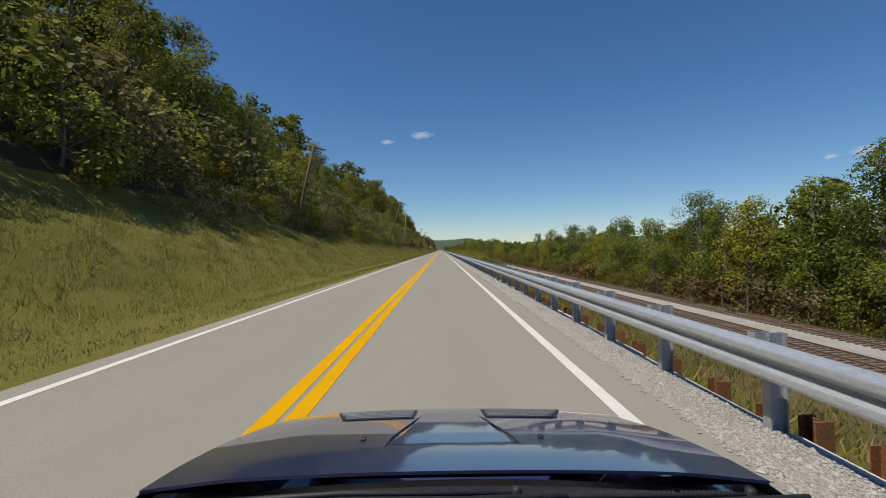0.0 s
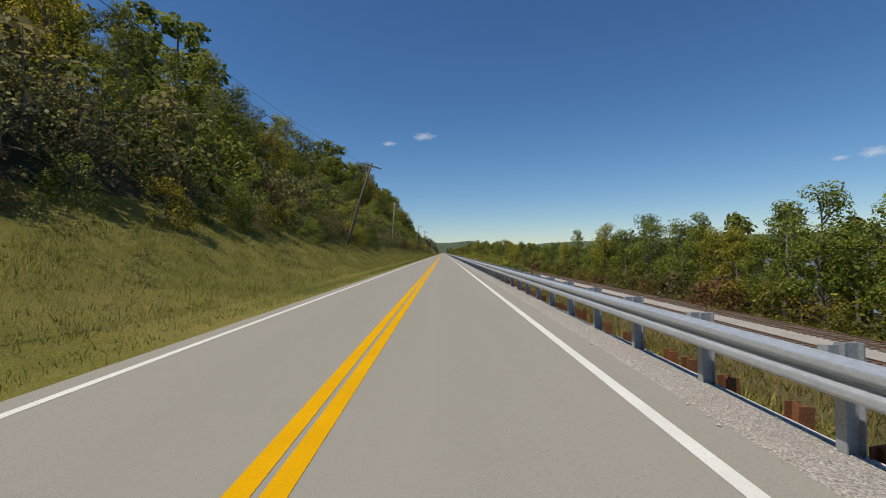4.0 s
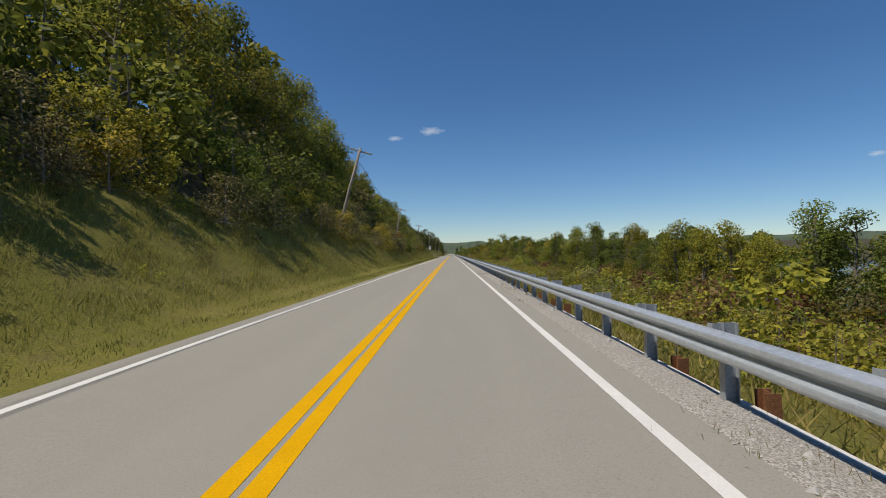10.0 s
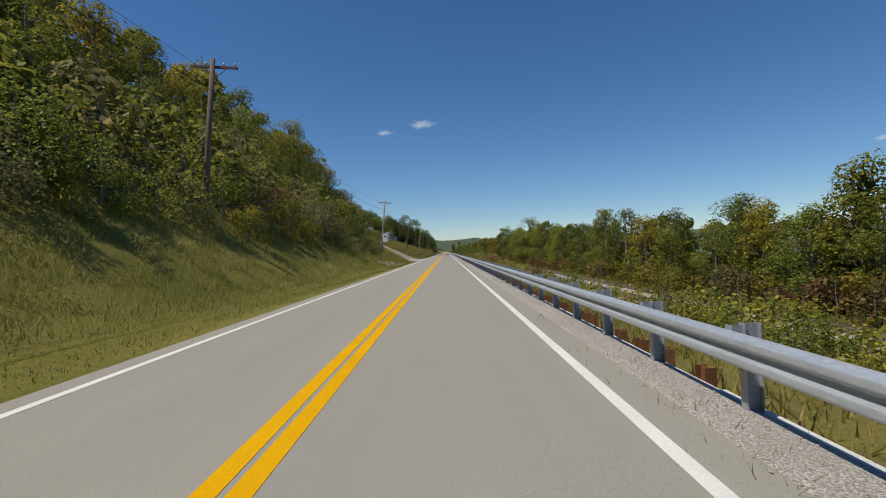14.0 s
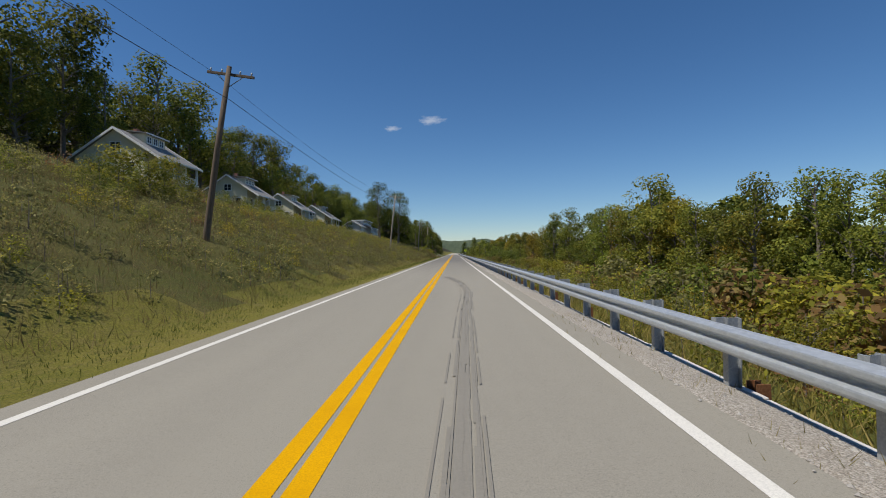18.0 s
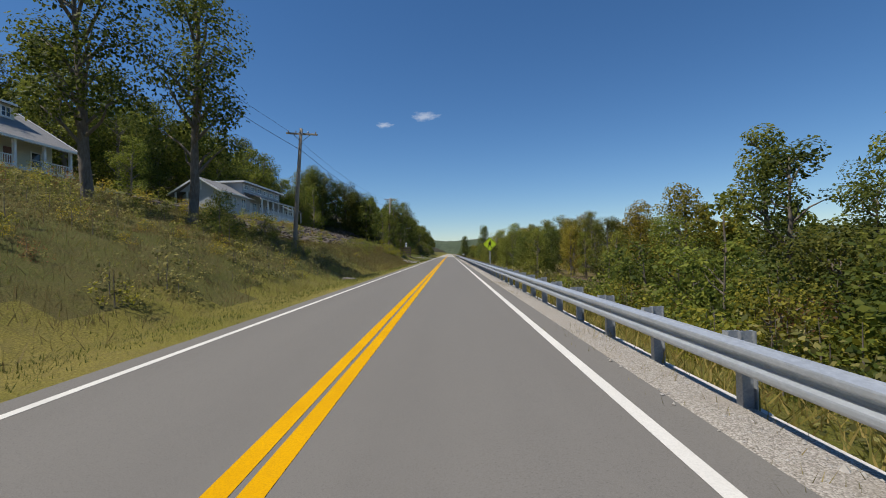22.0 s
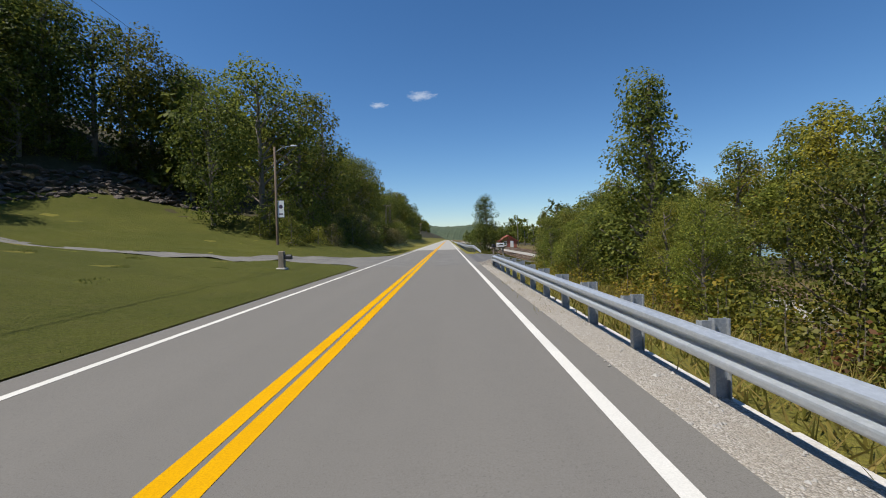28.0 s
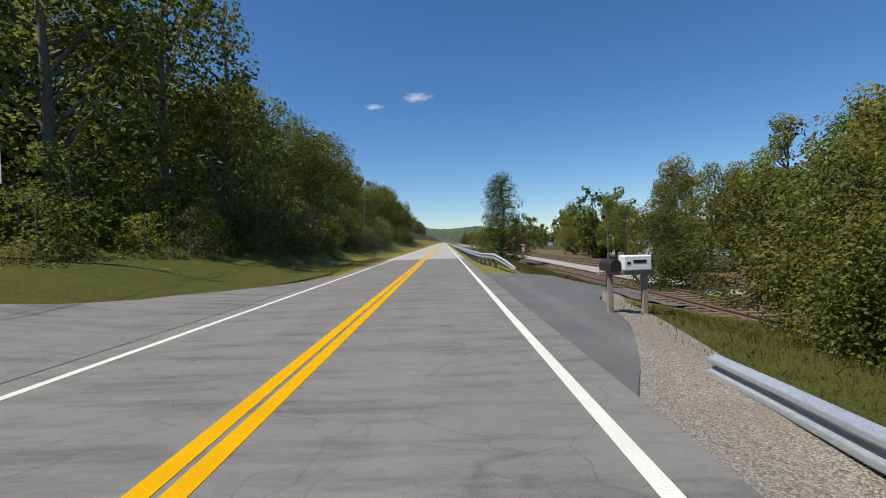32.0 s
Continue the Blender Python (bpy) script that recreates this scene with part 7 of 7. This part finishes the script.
# mailboxes at the crossing
def mailbox(parent, at, turn, mat, size=(0.22, 0.52, 0.24)):
    w, l, h = size
    pts = [(-w / 2, 0), (w / 2, 0)] + [(w / 2 * math.cos(a), h * 0.5 + h * 0.5 * math.sin(a)) for a in np.linspace(0, math.pi, 9)]
    me = extrude_y("box", pts, -l / 2, l / 2, mat)
    return part("box", me, parent, "", Matrix.Translation(at) @ Matrix.Rotation(turn, 4, "Z"))


MX, MY = 5.36, 721.5
mz = float(ground_z(MX, MY))
mail = thing("mailbox_stand", "black mailbox and white newspaper box on a weathered wooden stand", "mailbox", m=Matrix.Translation((MX, MY, mz)))
for dx in (-0.28, 0.42):
    part("post", box("post", (0.11, 0.11, 1.25), M_wood_pole, (dx, 0, 0.5), 0.01), mail, "weathered wooden post")
part("crossbar", box("crossbar", (1.1, 0.12, 0.09), M_wood_pole, (0.05, 0, 0.86), 0.01), mail)
part("brace", tube("brace", [(0.42, 0, 0.55), (0.2, 0, 0.82)], [0.03, 0.03], M_wood_pole, 5), mail)
b1 = mailbox(mail, (-0.28, -0.05, 0.91), 0.1, M_black)
b1["label"] = "black domed mailbox"
part("flag", box("flag", (0.01, 0.14, 0.06), M_brick, (0.12, 0.05, 0.2)), b1, "small red flag")
b2 = part("newspaper_box", box("newspaper_box", (0.56, 0.30, 0.30), M_panel, (0.24, 0, 1.06), 0.02), mail, "white newspaper box with a dark printed line")
part("printed_line", box("printed_line", (0.26, 0.006, 0.06), M_inkblack, (0.28, -0.153, 1.09)), b2, "dark bar of print")
part("printed_dot", box("printed_dot", (0.07, 0.006, 0.05), M_inkblack, (0.06, -0.153, 1.06)), b2, "dark bar of print")

LX, LY = -6.6, 710.0
lz = float(ground_z(LX, LY))
lm = thing("stone_mailbox", "squat weathered post holding a black mailbox by the driveway", "mailbox", m=Matrix.Translation((LX, LY, lz)))
part("post", box("post", (0.28, 0.28, 1.15), M_wood_pole, (0, 0, 0.45), 0.02), lm, "thick weathered post")
part("footing", box("footing", (0.5, 0.5, 0.25), M_pale_stone, (0, 0, 0.08), 0.04), lm, "pale stone footing")
mailbox(lm, (0.24, 0, 0.62), 1.57, M_black)

# lamp pole with banner
BX, BY = -13.1, 727.0
bz = float(ground_z(BX, BY))
lamp = thing("street_lamp", "dark street lamp pole carrying a white vertical banner", "street lamp", m=Matrix.Translation((BX, BY, bz)))
part("pole", tube("pole", [(0, 0, -0.5), (0, 0, 8.6)], [0.12, 0.09], M_dark_pole, 9), lamp)
part("arm", tube("arm", [(0, 0, 8.1), (0.7, -0.1, 8.5), (1.5, -0.2, 8.6)], [0.035, 0.03, 0.028], M_post, 7), lamp, "steel lamp arm")
part("lamp_head", box("lamp_head", (0.55, 0.2, 0.12), M_galv, (1.75, -0.22, 8.6), 0.04), lamp, "grey lamp head")
part("banner_arm", tube("banner_arm", [(0, 0, 3.95), (0.7, 0, 3.95)], [0.015, 0.015], M_post, 5), lamp)
part("banner_arm", tube("banner_arm", [(0, 0, 2.5), (0.7, 0, 2.5)], [0.015, 0.015], M_post, 5), lamp)
ban = part("banner", box("banner", (0.56, 0.012, 1.42), M_panel, (0.38, 0, 3.22), 0.004), lamp, "white cloth banner with a dark emblem")
M_emblem = material("dark_violet_print", 0.7, 0, (0.06, 0.045, 0.10))
bm = bmesh.new()
bmesh.ops.create_cone(bm, cap_ends=True, segments=18, radius1=0.17, radius2=0.17, depth=0.004, matrix=Matrix.Translation((0.38, -0.009, 3.42)) @ Matrix.Rotation(radians(90), 4, "X"))
bmesh.ops.create_cube(bm, size=1.0, matrix=Matrix.Translation((0.38, -0.009, 2.78)) @ Matrix.Diagonal((0.4, 0.004, 0.10, 1)))
part("emblem", bm_mesh("emblem", bm, M_emblem), ban, "dark emblem and bar of print")

# timber frame on a stone mound by the lawn
FX, FY = -8.6, 684.8
fz = float(ground_z(FX, FY))
fr = thing("timber_sign_frame", "dark timber sign frame on a mound of stones", "sign frame", m=Matrix.Translation((FX, FY, fz)))
for dx in (-0.9, 0.9):
    part("post", box("post", (0.16, 0.16, 2.1), M_dark_pole, (dx, 0, 0.9), 0.01), fr)
for zz in (0.75, 1.25, 1.75):
    part("board", box("board", (2.0, 0.07, 0.30), M_dark_pole, (0, 0, zz), 0.01), fr)
part("cap_rail", box("cap_rail", (2.3, 0.24, 0.10), M_wood_pole, (0, 0, 2.0), 0.01), fr)
stones("stone_mound", "mound of stones under the timber frame", "stones", BROWN, [(FX + rng.normal(0, 0.9), FY - 0.5 + rng.normal(0, 0.6), rng.uniform(0.25, 0.6)) for _ in range(40)])

# low grey wall with chain posts above the lawn
M_block = two_scale("grey_block", (0.30, 0.29, 0.28), (0.24, 0.235, 0.23), (0.36, 0.35, 0.34), 1.2, 12.0, 0.9, bump_s=0.4, bump_d=0.02)
gw = thing("block_wall", "low grey block wall with dark chain posts above the lawn", "wall")
pts = [(-30.5 + 0.5 * k, 688.0 + 1.5 * k) for k in range(9)]
for (xa, ya), (xb, yb) in zip(pts, pts[1:]):
    z = float(ground_z((xa + xb) / 2, (ya + yb) / 2))
    part("block", box("block", (0.35, math.hypot(xb - xa, yb - ya) - 0.02, 1.1), M_block, (0, 0, 0), 0.02), gw, m=Matrix.Translation(((xa + xb) / 2, (ya + yb) / 2, z + 0.2)) @ Matrix.Rotation(-math.atan2(xb - xa, yb - ya), 4, "Z"))
for k, (xa, ya) in enumerate(pts):
    z = float(ground_z(xa, ya))
    part("post", tube("post", [(xa, ya, z + 0.7), (xa, ya, z + 1.45)], [0.05, 0.05], M_black, 8), gw, "dark chain post")
    if k < 8:
        xb, yb = pts[k + 1]
        zb = float(ground_z(xb, yb))
        part("chain", tube("chain", [(xa + (xb - xa) * t, ya + (yb - ya) * t, z + (zb - z) * t + 1.38 - 0.5 * 4 * t * (1 - t) * 0.45) for t in np.linspace(0, 1, 7)], [0.018] * 7, M_black, 4), gw, "black chain")

# banner on the pole by the gravel drive, and a short marker post
pb = thing("pole_banner", "white vertical banner with a dark emblem hung on a utility pole", "banner", m=Matrix.Translation((-9.02, 431.3, 3.4)))
part("cloth", box("cloth", (0.76, 0.014, 1.35), M_panel, (0.42, 0, 0.68), 0.004), pb, "white banner cloth")
part("emblem", box("emblem", (0.40, 0.02, 0.26), M_emblem, (0.42, 0, 0.86), 0.004), pb, "dark emblem")
for zz in (0.0, 1.38):
    part("arm", tube("arm", [(-0.12, 0, zz), (0.86, 0, zz)], [0.016, 0.016], M_post, 6), pb)
thing("marker_post", "short wooden marker post beside the gravel drive", "post", data=tube("marker_post", [(-7.4, 457.5, float(ground_z(-7.4, 457.5)) - 0.2), (-7.36, 457.5, float(ground_z(-7.4, 457.5)) + 1.1)], [0.07, 0.06], M_wood_pole, 8))

# far buildings past the crossing
M_redroof = two_scale("red_roof_metal", (0.42, 0.10, 0.06), (0.36, 0.085, 0.05), (0.48, 0.14, 0.09), 1.0, 12.0, 0.6)
M_redwall = two_scale("red_painted_boards", (0.30, 0.10, 0.07), (0.25, 0.08, 0.055), (0.36, 0.14, 0.10), 1.0, 12.0, 0.8)


def cabin(name, label, x, y, w, l, h, rise, wall_mat, roof_mat):
    z = float(ground_z(x, y))
    c = thing(name, label, "house", m=Matrix.Translation((x, y, z)))
    me = bpy.data.meshes.new("wall")
    pr = [(-w / 2, -0.3), (w / 2, -0.3), (w / 2, h), (0, h + rise - 0.08), (-w / 2, h)]
    me.from_pydata([(a, 0, b) for a, b in pr] + [(a, l, b) for a, b in pr], [], [tuple(range(5)), tuple(range(9, 4, -1))] + [(i, i + 5, (i + 1) % 5 + 5, (i + 1) % 5) for i in range(5)])
    me.materials.append(wall_mat)
    me.update()
    part("wall", me, c)
    for s in (-1, 1):
        q = [(0, -0.4, h + rise), (0, l + 0.4, h + rise), (s * (w / 2 + 0.4), l + 0.4, h - 0.3), (s * (w / 2 + 0.4), -0.4, h - 0.3)]
        part("roof", slab("roof", q if s > 0 else q[::-1], 0.1, roof_mat), c)
    window(c, (-w * 0.22, -0.03, h * 0.55), 0.9, 1.0, "y", 2)
    part("door", box("door", (0.9, 0.06, 2.0), M_trim, (w * 0.2, -0.03, 1.0), 0.01), c, "white door")


cabin("red_cabin", "small red cabin with a red roof beyond the tracks", 19.0, 818.0, 4.6, 6.0, 2.3, 1.3, M_redwall, M_redroof)
cabin("white_cottage", "small white cottage under the trees beyond the tracks", 38.0, 800.0, 7.0, 9.0, 2.7, 2.2, M_trim, M_shingle)
